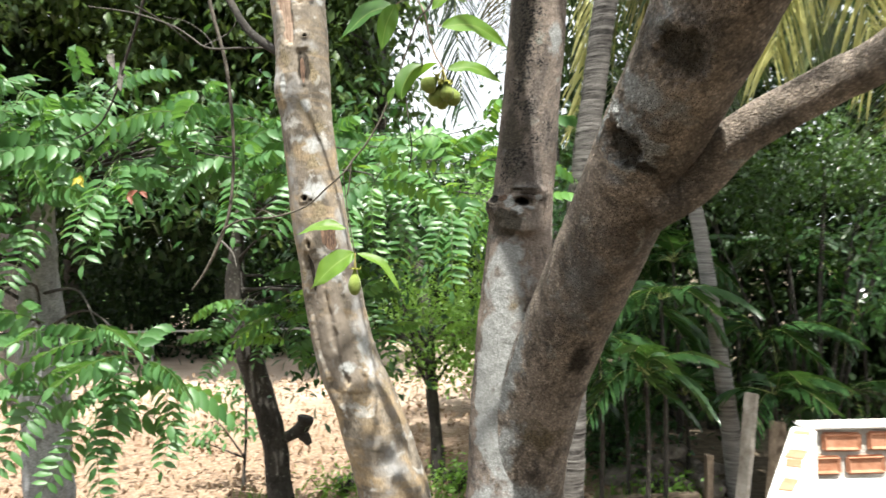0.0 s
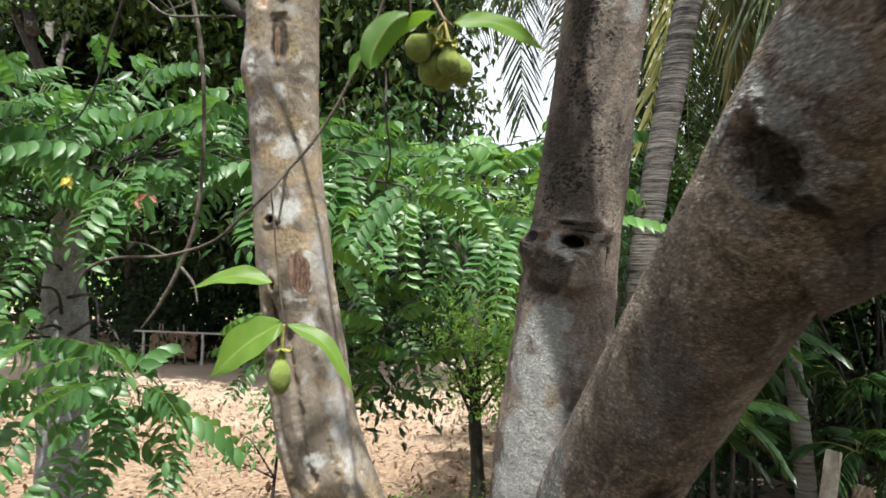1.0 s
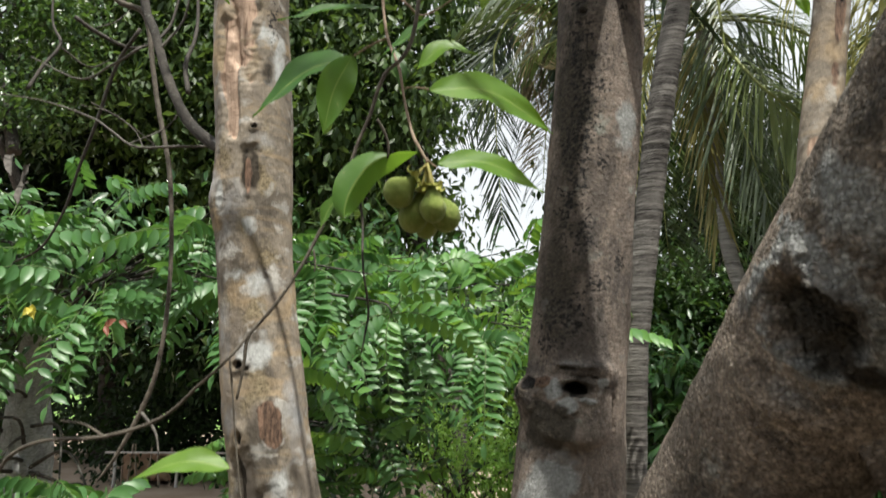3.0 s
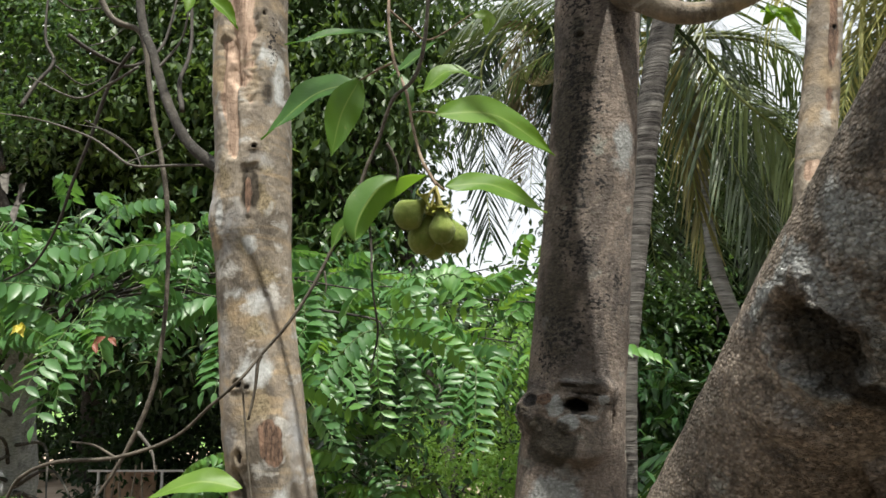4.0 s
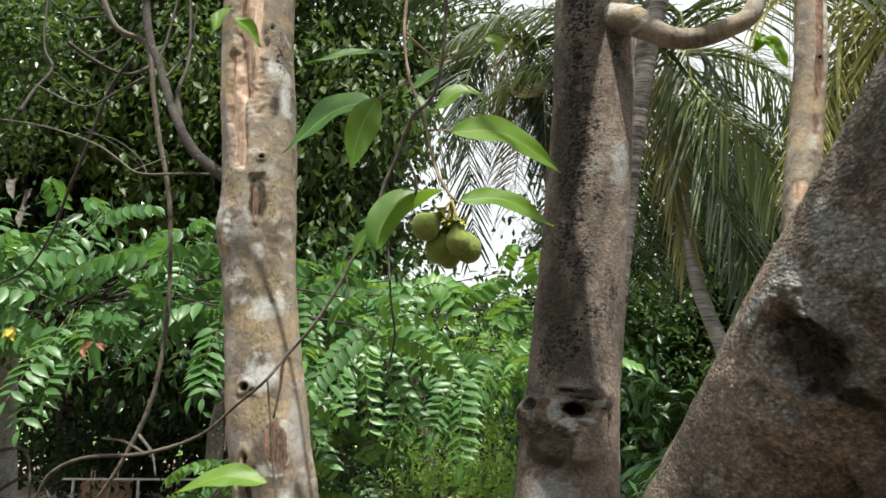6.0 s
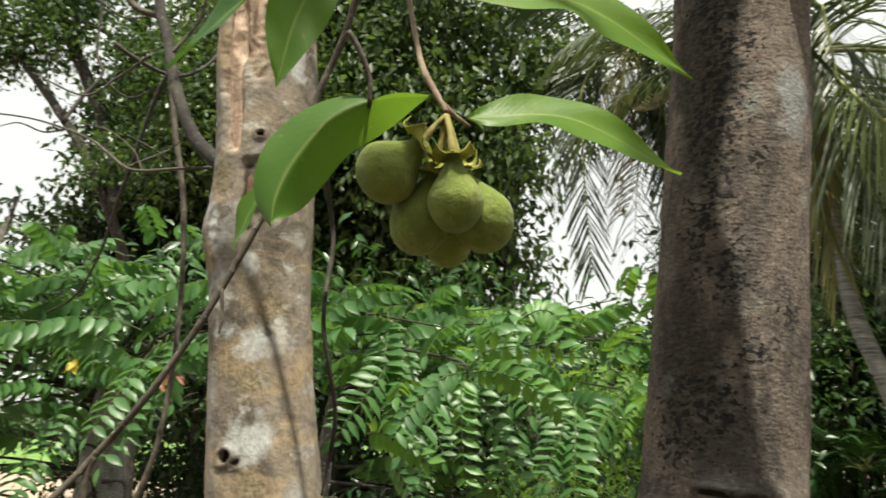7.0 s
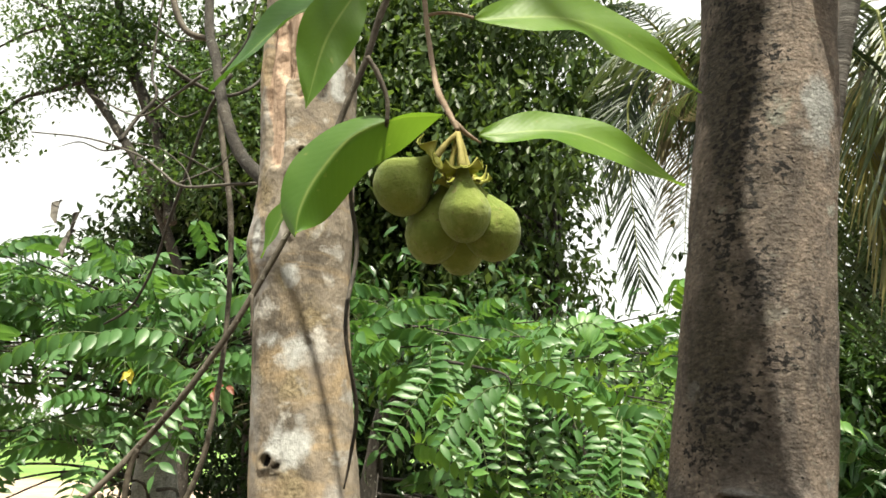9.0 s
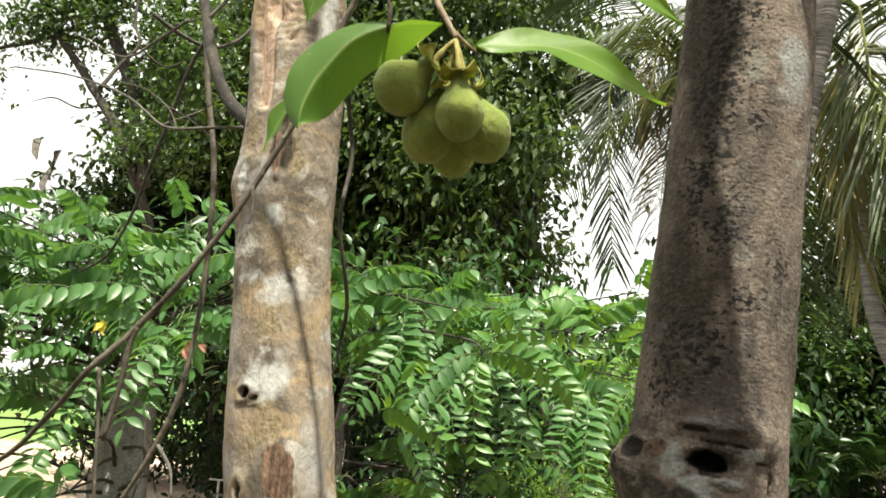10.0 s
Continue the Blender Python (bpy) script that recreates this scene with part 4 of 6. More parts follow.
    sucker = [(0.50, 1.93, 3.60), (0.513, 1.95, 3.761), (0.546, 1.97, 3.911), (0.572, 1.98, 4.06), (0.60, 2.0, 4.4), (0.62, 2.0, 5.4)]
    s = lambda z: along(sucker, z)  # noqa: E731
    bare = [("strip", s(4.15), 12, 0.30, 0.009, 0.004, "wound"), ("strip", s(3.77), -30, 0.016, 0.012, 0.002, "bare"), ("area", s(4.1), -40, 0.3, 0.02, 0.0, "smooth"), ("pit", s(3.99), 14, 0.005, 0.004, 0.003, "hollow"), ("pit", s(4.03), 18, 0.007, 0.003, 0.002, "shade_stain")]
    big_stem("branch", sucker, [0.036, 0.026, 0.024, 0.023, 0.022, 0.018], M_BARK_PALE, tree, 260, 48, bare, 0.06, "upright scarred shoot")
    loop = [(0.33, 2.38, 4.30), (0.385, 2.31, 4.255), (0.419, 2.29, 4.222), (0.456, 2.28, 4.200), (0.505, 2.27, 4.195), (0.562, 2.26, 4.212), (0.609, 2.26, 4.245), (0.64, 2.27, 4.35), (0.71, 2.25, 4.8), (0.74, 2.22, 5.15), (0.66, 2.20, 5.5), (0.58, 2.2, 5.9)]
    big_stem("branch", loop, [0.036, 0.030, 0.024, 0.021, 0.020, 0.020, 0.019, 0.018, 0.017, 0.016, 0.015, 0.010], M_BARK_PALE, tree, 130, 20, (), 0.06, "smooth pale looping branch")
    v, f = tube([(-0.44, 2.64, 3.97), (-0.53, 2.69, 4.03), (-0.66, 2.76, 4.135), (-0.744, 2.80, 4.27), (-0.815, 2.85, 4.43), (-0.892, 2.9, 4.63), (-1.0, 3.0, 5.3)],
                [0.026, 0.017, 0.014, 0.013, 0.012, 0.012, 0.009], 50, 14, 0.15, 30)
    child("branch", quads_to_mesh("branch", v, f, [M_BARK_DARK]), tree, "dark side branch")
    dead = [([(-0.60, 2.78, 4.083), (-0.70, 2.79, 4.088), (-0.817, 2.79, 4.089), (-0.88, 2.79, 4.13), (-0.944, 2.79, 4.172), (-1.084, 2.79, 4.222), (-1.25, 2.79, 4.25)], [0.006, 0.006, 0.005, 0.003]),
            ([(-0.80, 2.80, 4.089), (-0.83, 2.80, 4.14), (-0.90, 2.80, 4.19), (-0.98, 2.80, 4.21)], [0.003, 0.0025, 0.002]),
            ([(-0.66, 2.77, 4.12), (-0.62, 2.75, 4.10), (-0.60, 2.78, 4.083)], [0.006, 0.005, 0.005]),
            ([(-0.79, 2.83, 4.38), (-0.74, 2.84, 4.46), (-0.72, 2.83, 4.52), (-0.71, 2.82, 4.6)], [0.008, 0.006, 0.005, 0.003]),
            ([(-0.86, 2.86, 4.40), (-0.95, 2.88, 4.36), (-1.05, 2.9, 4.33), (-1.2, 2.9, 4.4)], [0.008, 0.006, 0.005, 0.003]),
            ([(-0.84, 2.80, 4.10), (-0.76, 2.84, 4.16), (-0.72, 2.84, 4.22)], [0.004, 0.003, 0.002])]
    v, f = join([tube(p, [0.55 * q for q in r], 26, 7, 0.2, 60) for p, r in dead])
    child("dead_twig", quads_to_mesh("dead_twig", v, f, [M_DEAD]), tree, "bare dead side twigs")

    # the high crown, over the visitor's head, unseen, added for dappled shade
    rng = np.random.default_rng(21)
    ends = [(-0.6, 2.75, 6.6), (0.45, 2.35, 6.6), (0.9, 0.5, 5.4), (2.0, 1.2, 4.7), (0.62, 2.0, 5.4), (0.58, 2.2, 5.9), (-1.0, 3.0, 5.3)]
    boughs, centres = [], []
    for e in ends:
        for _ in range(4):
            tip = Vector(e) + Vector((rng.uniform(-1.3, 1.3), rng.uniform(-1.1, 0.9), rng.uniform(0.5, 1.6)))
            mid_p = (Vector(e) + tip) / 2 + Vector((0, 0, 0.15))
            boughs.append(tube([e, mid_p, tip], [0.018, 0.012, 0.005], 10, 6))
            for u in (0.55, 0.8, 1.0):
                centres.append(tuple(Vector(e).lerp(tip, u)))
    # leaf clumps added out of view, with a bough, to shade the spray's leaves
    centres = [c for c in centres if c[2] > 5.3] + [(0.0, 1.3, 5.72), (0.07, 1.32, 5.68), (0.03, 1.22, 5.75), (0.10, 1.26, 5.8)] * 2
    boughs.append(tube([(0.62, 1.36, 5.2), (0.35, 1.32, 5.55), (0.02, 1.28, 5.78)], [0.014, 0.009, 0.004], 12, 6))
    v, f = join(boughs)
    child("twigs", quads_to_mesh("twigs", v, f, [M_TWIG]), tree)
    pos = clumped(rng, centres, 6, (0.22, 0.22, 0.14))
    child("crown", scatter("crown", LEAF_V, LEAF_T, turns(rng, pos, rng.uniform(0.09, 0.14, len(pos)), 0.9, 1.0, (0, 0, 0), 0), M_LEAF_FAR), tree, "sparse green leaves")
    return tree


M_LEAF_FAR = leafy("crown_leaf", (0.045, 0.14, 0.028), (0.09, 0.22, 0.045), (0.2, 0.4, 0.05), 0.4, 0.35, 0.5)
build_fruit_tree()


# ---- the fruiting sprays ----
def fruit_mesh(name, top, bottom, radius, seed):
    """A pear-shaped velvety fruit from its neck to its blunt end."""
    top, bottom = Vector(top), Vector(bottom)
    axis = (bottom - top)
    length = axis.length
    axis.normalize()
    x = axis.orthogonal().normalized()
    y = axis.cross(x)
    rings, around = 34, 36
    verts, faces = [], []
    for i in range(rings):
        u = i / (rings - 1)
        w = min(1.0, u / 0.58)
        r = 0.24 + 0.76 * w * w * (3 - 2 * w)
        if u > 0.58:
            r *= math.sqrt(max(0.0, 1 - ((u - 0.58) / 0.42) ** 2))
        for j in range(around):
            a = 2 * math.pi * j / around
            d = x * math.cos(a) + y * math.sin(a)
            k = 1 + 0.05 * noise.noise(d * 1.6 + Vector((seed, u * 2, 0))) + 0.035 * math.cos(2 * a + seed)
            verts.append(top + axis * (u * length) + d * (radius * r * k))
    for i in range(rings - 1):
        for j in range(around):
            a, b = i * around + j, i * around + (j + 1) % around
            faces.append((a, b, b + around, a + around))
    return link_mesh(name, verts, faces, [M_FRUIT], True)


def calyx_mesh(name, top, ahead, size, seed):
    """Five fleshy lobes that curl outwards round the fruit's neck."""
    rng = random.Random(seed)
    top, ax = Vector(top), Vector(ahead).normalized()
    x = ax.orthogonal().normalized()
    y = ax.cross(x)
    verts, faces = [], []
    for lobe in range(5):
        a0 = 2 * math.pi * (lobe + rng.uniform(-0.15, 0.15)) / 5 + seed
        curl = rng.uniform(0.7, 1.3)
        big = size * rng.uniform(0.85, 1.15)
        n0 = len(verts)
        for side in (0, 1):
            for i in range(7):
                u = i / 6
                d = x * math.cos(a0) + y * math.sin(a0)
                t = x * -math.sin(a0) + y * math.cos(a0)
                w = big * 0.50 * (math.sin(math.pi * (0.22 + 0.72 * u)))
                out = big * (0.24 + 0.85 * math.sin(u * 1.5) )
                down = big * (0.55 * u - 0.85 * curl * u ** 3 * 0.9)
                for s in (-1, 0, 1):
                    p = top + d * out + t * (w * s) + ax * (down + 0.12 * big * (s * s) * u)
                    p += (ax * -0.06 * big - d * 0.03 * big) * side
                    verts.append(p)
        for side in (0, 21):
            for i in range(6):
                for s in (0, 1):
                    a = n0 + side + i * 3 + s
                    faces.append((a, a + 1, a + 4, a + 3) if side else (a, a + 3, a + 4, a + 1))
        ring = [i * 3 for i in range(7)] + [19, 20] + [i * 3 + 2 for i in range(5, -1, -1)] + [1]
        for k in range(len(ring)):
            a, b = ring[k], ring[(k + 1) % len(ring)]
            faces.append((n0 + a, n0 + b, n0 + b + 21, n0 + a + 21))
    return link_mesh(name, verts, faces, [M_CALYX], True)


def stalk(name, points, radii, mat, parent, label="", rings=40, around=10):
    v, f = tube(points, radii, rings, around, 0.22, 160)
    return child(name, quads_to_mesh(name, v, f, [mat]), parent, label)


def add_fruit(parent, node, top, bottom, radius, seed):
    fr = child("fruit", fruit_mesh("fruit", top, bottom, radius, seed), parent, "velvety yellow-green pear-shaped fruit")
    ahead = Vector(bottom) - Vector(top)
    child("calyx", calyx_mesh("calyx", Vector(top) - ahead.normalized() * 0.001, ahead, radius * 0.80, seed), fr, "curled pale green calyx")
    stem = [node, Vector(node).lerp(Vector(top), 0.5) + Vector((0, 0, 0.002)), top]
    stalk("stalk", stem, [0.0020, 0.0018, 0.0026], M_STALK_GREEN, fr, rings=12, around=8)


def build_fruit_spray():
    sp = thing("fruit_spray", "hanging spray of velvety green pear-shaped fruits with glossy leaves", "fruit branch", at=(-0.03, 1.95, 4.0))
    stalk("twig", [(-0.62, 1.86, 5.81), (-0.40, 2.06, 5.22), (-0.298, 2.133, 4.97), (-0.188, 2.150, 4.73), (-0.105, 2.11, 4.50), (-0.05, 2.06, 4.3), (-0.060, 2.0, 4.08), (-0.050, 1.965, 3.97), (-0.030, 1.935, 3.905), (-0.024, 1.925, 3.884), (-0.0175, 1.92, 3.845), (-0.009, 1.91, 3.808), (-0.002, 1.90, 3.785), (0.008, 1.893, 3.765), (0.015, 1.89, 3.751)],
          [0.010, 0.008, 0.0062, 0.0055, 0.0048, 0.0035, 0.0024, 0.0022, 0.0021, 0.0020, 0.0019, 0.0019, 0.0022, 0.0020, 0.0018], M_STALK, sp, "reddish brown hanging twig", 110, 12)
    stalk("twig", [(0.010, 1.892, 3.760), (0.019, 1.897, 3.752), (0.028, 1.903, 3.747)], [0.002, 0.0016, 0.0007], M_STALK, sp, rings=12)
    stalk("twig", [(-0.021, 1.922, 3.862), (-0.009, 1.925, 3.865), (0.002, 1.932, 3.867), (0.012, 1.94, 3.868)], [0.0015, 0.0012, 0.0013], M_STALK, sp, rings=14)
    stalk("twig", [(-0.045, 1.96, 3.955), (-0.07, 1.972, 3.95), (-0.10, 1.98, 3.936)], [0.0018, 0.0015, 0.0013], M_STALK, sp, rings=14)
    stalk("twig", [(-0.060, 2.0, 4.06), (-0.03, 2.02, 4.04), (0.0, 2.04, 4.03), (0.066, 2.0, 4.05)], [0.0018, 0.0015, 0.0010], M_STALK, sp, rings=20)
    node = (0.015, 1.89, 3.749)
    for top, bottom, r, seed in (((0.0020, 1.884, 3.7295), (-0.0340, 1.886, 3.700), 0.0198, 1.0),
                                 ((0.0213, 1.880, 3.7195), (0.0235, 1.888, 3.673), 0.0168, 2.3),
                                 ((0.008, 1.895, 3.716), (-0.0095, 1.912, 3.667), 0.0190, 3.1),
                                 ((0.0245, 1.895, 3.7145), (0.044, 1.912, 3.668), 0.0182, 4.4),
                                 ((0.0155, 1.900, 3.722), (0.010, 1.935, 3.664), 0.0175, 5.2)):
        add_fruit(sp, node, top, bottom, r, seed)
    rib = [(0.003, 1.897, 3.766), (-0.027, 1.888, 3.762), (-0.055, 1.878, 3.745), (-0.073, 1.871, 3.717), (-0.081, 1.867, 3.693), (-0.082, 1.866, 3.675)]
    child("leaf", folded_leaf_mesh("leaf", rib, ((0.029, 0.24, 0.60, (-0.10, 0.30, 0.93), (-0.90, 0.28, 0.31)), (0.030, 0.0, 0.40, (0.15, 0.80, -0.50), (0.48, 0.80, -0.16))), M_LEAF_MID, 0.12, 0.4), sp)
    leaves = [((-0.086, 1.884, 3.712), (-0.105, 1.888, 3.694), (-0.116, 1.888, 3.667), 0.021, (-0.4, -0.85, 0.3), M_LEAF_MID, 0.3, 0.05, 0.8),
              ((0.013, 1.940, 3.868), (0.096, 1.980, 3.880), (0.184, 2.022, 3.833), 0.056, (0.05, -0.93, 0.36), M_LEAF_LIT, 0.20, 0.03, 1.9),
              ((0.026, 1.906, 3.755), (0.090, 1.930, 3.762), (0.161, 1.960, 3.731), 0.040, (0.05, -0.88, 0.48), M_LEAF_LIT, 0.18, 0.05, 3.0),
              ((-0.104, 1.982, 3.936), (-0.168, 1.985, 3.918), (-0.241, 1.988, 3.853), 0.058, (-0.35, -0.84, 0.42), M_LEAF, 0.28, 0.04, 0.9),
              ((-0.098, 1.978, 3.938), (-0.122, 1.970, 3.882), (-0.135, 1.970, 3.818), 0.050, (0.45, -0.88, 0.10), M_LEAF_MID, 0.20, 0.04, 2.2),
              ((-0.035, 1.945, 3.93), (-0.026, 1.935, 3.895), (-0.024, 1.935, 3.868), 0.020, (0.3, -0.9, 0.1), M_LEAF, 0.2, 0.05, 5.0),
              ((-0.011, 2.030, 3.940), (0.027, 2.030, 3.972), (0.078, 2.030, 3.960), 0.036, (0.1, -0.75, 0.6), M_LEAF_LIT, 0.2, 0.05, 6.0),
              ((-0.065, 2.020, 4.034), (-0.150, 2.030, 4.037), (-0.224, 2.030, 4.022), 0.034, (-0.1, -0.65, 0.7), M_LEAF, 0.25, 0.05, 7.0),
              ((0.009, 2.045, 4.030), (-0.027, 2.050, 4.003), (-0.072, 2.050, 3.968), 0.028, (-0.3, -0.75, 0.6), M_LEAF, 0.25, 0.05, 8.0),
              ((0.066, 2.000, 4.050), (0.088, 2.000, 4.040), (0.084, 2.000, 4.012), 0.024, (0.1, -0.9, 0.3), M_LEAF_YOUNG, 0.2, 0.05, 9.0),
              ((-0.050, 2.050, 4.28), (-0.13, 2.03, 4.23), (-0.20, 2.02, 4.14), 0.045, (-0.3, -0.6, 0.7), M_LEAF, 0.2, 0.05, 10.0),
              ((-0.050, 2.060, 4.30), (0.02, 2.03, 4.25), (0.08, 2.02, 4.16), 0.045, (0.3, -0.6, 0.7), M_LEAF, 0.2, 0.05, 11.0)]
    for base, mid, tip, w, face, mat, fold, wave, seed in leaves:
        child("leaf", broad_leaf_mesh("leaf", base, mid, tip, w, face, mat, fold, wave, seed), sp)
    return sp


build_fruit_spray()


def build_bare_twig():
    tw = thing("side_twig", "rough grey-brown twig slanting down past the fruits", "twig", at=(0.012, 1.851, 3.929))
    stalk("twig", [(0.015, 1.862, 4.318), (0.001, 1.889, 3.950), (-0.043, 1.901, 3.870), (-0.061, 1.910, 3.821), (-0.077, 1.915, 3.785), (-0.093, 1.917, 3.734), (-0.112, 1.915, 3.692), (-0.141, 1.909, 3.628), (-0.171, 1.906, 3.579), (-0.203, 1.908, 3.542), (-0.225, 1.895, 3.510), (-0.267, 1.920, 3.480), (-0.319, 1.936, 3.440), (-0.391, 1.939, 3.417), (-0.470, 1.939, 3.411), (-0.514, 1.943, 3.391), (-0.536, 1.950, 3.357)],
          [0.0030, 0.0027, 0.0025, 0.0024, 0.0023, 0.0022, 0.0022, 0.0022, 0.0022, 0.0022, 0.0020, 0.0020, 0.0020, 0.0024, 0.0022, 0.0028, 0.0012], M_TWIG, tw, "", 150, 12)
    for p, r in (([(-0.203, 1.908, 3.542), (-0.207, 1.908, 3.528), (-0.209, 1.909, 3.501), (-0.216, 1.911, 3.463)], [0.0024, 0.002, 0.0016]),
                 ([(-0.125, 1.898, 3.644), (-0.122, 1.896, 3.626), (-0.123, 1.896, 3.616)], [0.0014, 0.001, 0.0005]),
                 ([(-0.391, 1.939, 3.417), (-0.42, 1.939, 3.432), (-0.45, 1.939, 3.436)], [0.0018, 0.0014, 0.001]),
                 ([(-0.046, 1.874, 3.802), (-0.039, 1.878, 3.791), (-0.033, 1.883, 3.774), (-0.033, 1.886, 3.758)], [0.002, 0.0018, 0.0014])):
        stalk("twiglet", p, r, M_TWIG, tw, rings=16)
    stalk("vine", [(-0.033, 1.886, 3.758), (-0.058, 1.932, 3.750), (-0.078, 1.942, 3.737), (-0.075, 1.956, 3.690), (-0.069, 1.929, 3.63), (-0.0635, 1.947, 3.575), (-0.069, 1.958, 3.545), (-0.074, 1.962, 3.52)],
          [0.0012, 0.0016, 0.0017, 0.0017, 0.0015, 0.0015, 0.0013, 0.0006], M_TWIG_DARK, tw, "thin dark hanging shoot", 60)
    return tw


build_bare_twig()


def build_low_spray():
    sp = thing("low_fruit_spray", "low hanging spray with broad leaves and one small fruit", "fruit branch", at=(-0.2, 1.91, 3.45))
    stalk("twig", [(-0.225, 1.905, 3.512), (-0.221, 1.91, 3.47), (-0.216, 1.913, 3.42), (-0.208, 1.913, 3.365), (-0.201, 1.913, 3.325)], [0.0015, 0.0013, 0.0012, 0.0012, 0.0012], M_TWIG, sp, "thin brown twig", 40)
    add_fruit(sp, (-0.201, 1.913, 3.325), (-0.202, 1.913, 3.289), (-0.203, 1.910, 3.226), 0.0155, 1.7)
    for base, mid, tip, w, face, seed in (((-0.204, 1.913, 3.328), (-0.252, 1.905, 3.296), (-0.304, 1.90, 3.244), 0.064, (-0.25, -0.88, 0.40), 0.3),
                                          ((-0.196, 1.913, 3.326), (-0.137, 1.906, 3.298), (-0.095, 1.90, 3.233), 0.028, (0.5, -0.60, 0.55), 1.3),
                                          ((-0.220, 1.913, 3.383), (-0.274, 1.908, 3.391), (-0.335, 1.90, 3.371), 0.036, (-0.1, -0.65, 0.7), 2.6)):
        child("leaf", broad_leaf_mesh("leaf", base, mid, tip, w, face, M_LEAF_YOUNG, 0.2, 0.04, seed), sp)
    return sp


build_low_spray()


def build_vine():
    vn = thing("hanging_vine", "thin grey woody vine hanging loose beside the stem", "vine", at=(-1.0, 3.0, 5.2))
    pts = [(-1.25, 3.0, 5.3), (-1.062, 3.0, 4.695), (-0.931, 3.0, 4.579), (-0.892, 3.0, 4.412), (-0.866, 3.0, 4.286), (-0.819, 3.0, 4.095), (-0.797, 3.0, 3.894), (-0.794, 3.0, 3.701), (-0.81, 3.0, 3.531),
           (-0.848, 3.0, 3.411), (-0.907, 3.0, 3.294), (-0.96, 3.0, 3.22)]
    stalk("stem", pts, [0.010, 0.009, 0.009, 0.0075, 0.0075, 0.007, 0.006, 0.006, 0.006, 0.007, 0.005, 0.002], M_TWIG, vn, "", 140, 9)
    stalk("shoot", [(-0.848, 3.0, 3.411), (-0.80, 2.99, 3.36), (-0.78, 2.98, 3.30)], [0.005, 0.004, 0.002], M_DEAD, vn, rings=12)
    return vn


build_vine()


def build_dead_tangle():
    tg = thing("dead_branch", "tangle of bare grey dead twigs under the dark crown", "branch", at=(-1.3, 3.7, 5.2))
    paths = [([(-1.52, 3.6, 4.91), (-1.44, 3.65, 4.86), (-1.32, 3.7, 4.82), (-1.25, 3.8, 4.93), (-1.22, 3.85, 5.11), (-1.18, 3.9, 5.6)], 0.009),
             ([(-1.25, 3.6, 4.85), (-1.36, 3.65, 4.72), (-1.45, 3.7, 4.5), (-1.53, 3.75, 4.34), (-1.6, 3.8, 4.19), (-1.71, 3.85, 4.04), (-1.86, 3.9, 3.98)], 0.008),
             ([(-1.62, 3.6, 5.1), (-1.54, 3.65, 5.05), (-1.48, 3.7, 5.08), (-1.38, 3.75, 5.12)], 0.004),
             ([(-1.42, 3.6, 4.55), (-1.34, 3.65, 4.51), (-1.28, 3.7, 4.47), (-1.22, 3.75, 4.42)], 0.004),
             ([(-1.43, 3.6, 4.86), (-1.38, 3.65, 4.91), (-1.35, 3.7, 4.99)], 0.003),
             ([(-1.56, 3.6, 4.78), (-1.47, 3.65, 4.72), (-1.40, 3.7, 4.78)], 0.004),
             ([(-1.04, 3.6, 4.58), (-1.08, 3.65, 4.72), (-1.07, 3.7, 4.86), (-1.09, 3.75, 5.04), (-1.15, 3.8, 5.5)], 0.010),
             ([(-1.68, 3.6, 4.61), (-1.66, 3.65, 4.73), (-1.63, 3.7, 4.85), (-1.71, 3.75, 5.0), (-1.75, 3.8, 5.4)], 0.008)]
    for pts, r in paths:
        stalk("twig", pts, [r, 0.8 * r, 0.5 * r], M_TWIG_DARK, tg, rings=30, around=7)
    return tg


build_dead_tangle()


# ---- the trees with compound leaves ----
PINNATE = [pinnate_mesh("compound_leaf", 1, 8, 0.72, 0.160, 0.70, M_PINNATE, 0.95, 0.12), pinnate_mesh("compound_leaf", 2, 7, 0.66, 0.165, 1.0, M_PINNATE, 0.95, 0.3),
           pinnate_mesh("compound_leaf", 3, 6, 0.56, 0.172, 0.55, M_PINNATE, 1.0, 0.2), pinnate_mesh("compound_leaf", 6, 6, 0.58, 0.165, 1.25, M_PINNATE, 1.0, 0.5),
           pinnate_mesh("compound_leaf", 7, 8, 0.76, 0.150, 0.85, M_PINNATE, 0.9, 0.05), pinnate_mesh("compound_leaf", 8, 5, 0.46, 0.175, 0.8, M_PINNATE, 1.05, 0.6)]
PINNATE_HANGING = [pinnate_mesh("compound_leaf", 4, 9, 0.76, 0.145, 0.25, M_PINNATE, 0.85, 0.95), pinnate_mesh("compound_leaf", 5, 8, 0.70, 0.150, 0.15, M_PINNATE, 0.9, 0.85)]
FRESH_LEAVES = [pinnate_mesh("compound_leaf", 11, 8, 0.72, 0.158, 0.75, M_PINNATE_FRESH, 0.95, 0.15), pinnate_mesh("compound_leaf", 12, 7, 0.64, 0.160, 1.05, M_PINNATE_FRESH, 0.95, 0.35),
                pinnate_mesh("compound_leaf", 13, 9, 0.70, 0.140, 0.6, M_PINNATE_FRESH, 0.95, 0.6), pinnate_mesh("compound_leaf", 14, 8, 0.70, 0.155, 0.9, M_PINNATE, 0.95, 0.2)]


def build_pinnate_tree(name, label, base, trunk, radii, bark_mat, tips, per, seed, fill, fill_size, extra=(), leaves=PINNATE, inner=None):
    rng = random.Random(seed)
    tree = thing(name, label, "tree", at=base)
    for pts, rad in extra:
        v, f = tube(pts, rad, 16, 12, 0.15, 8.0)
        child("branch_stub", quads_to_mesh("branch_stub", v, f, [bark_mat]), tree, "sawn-off branch stub")
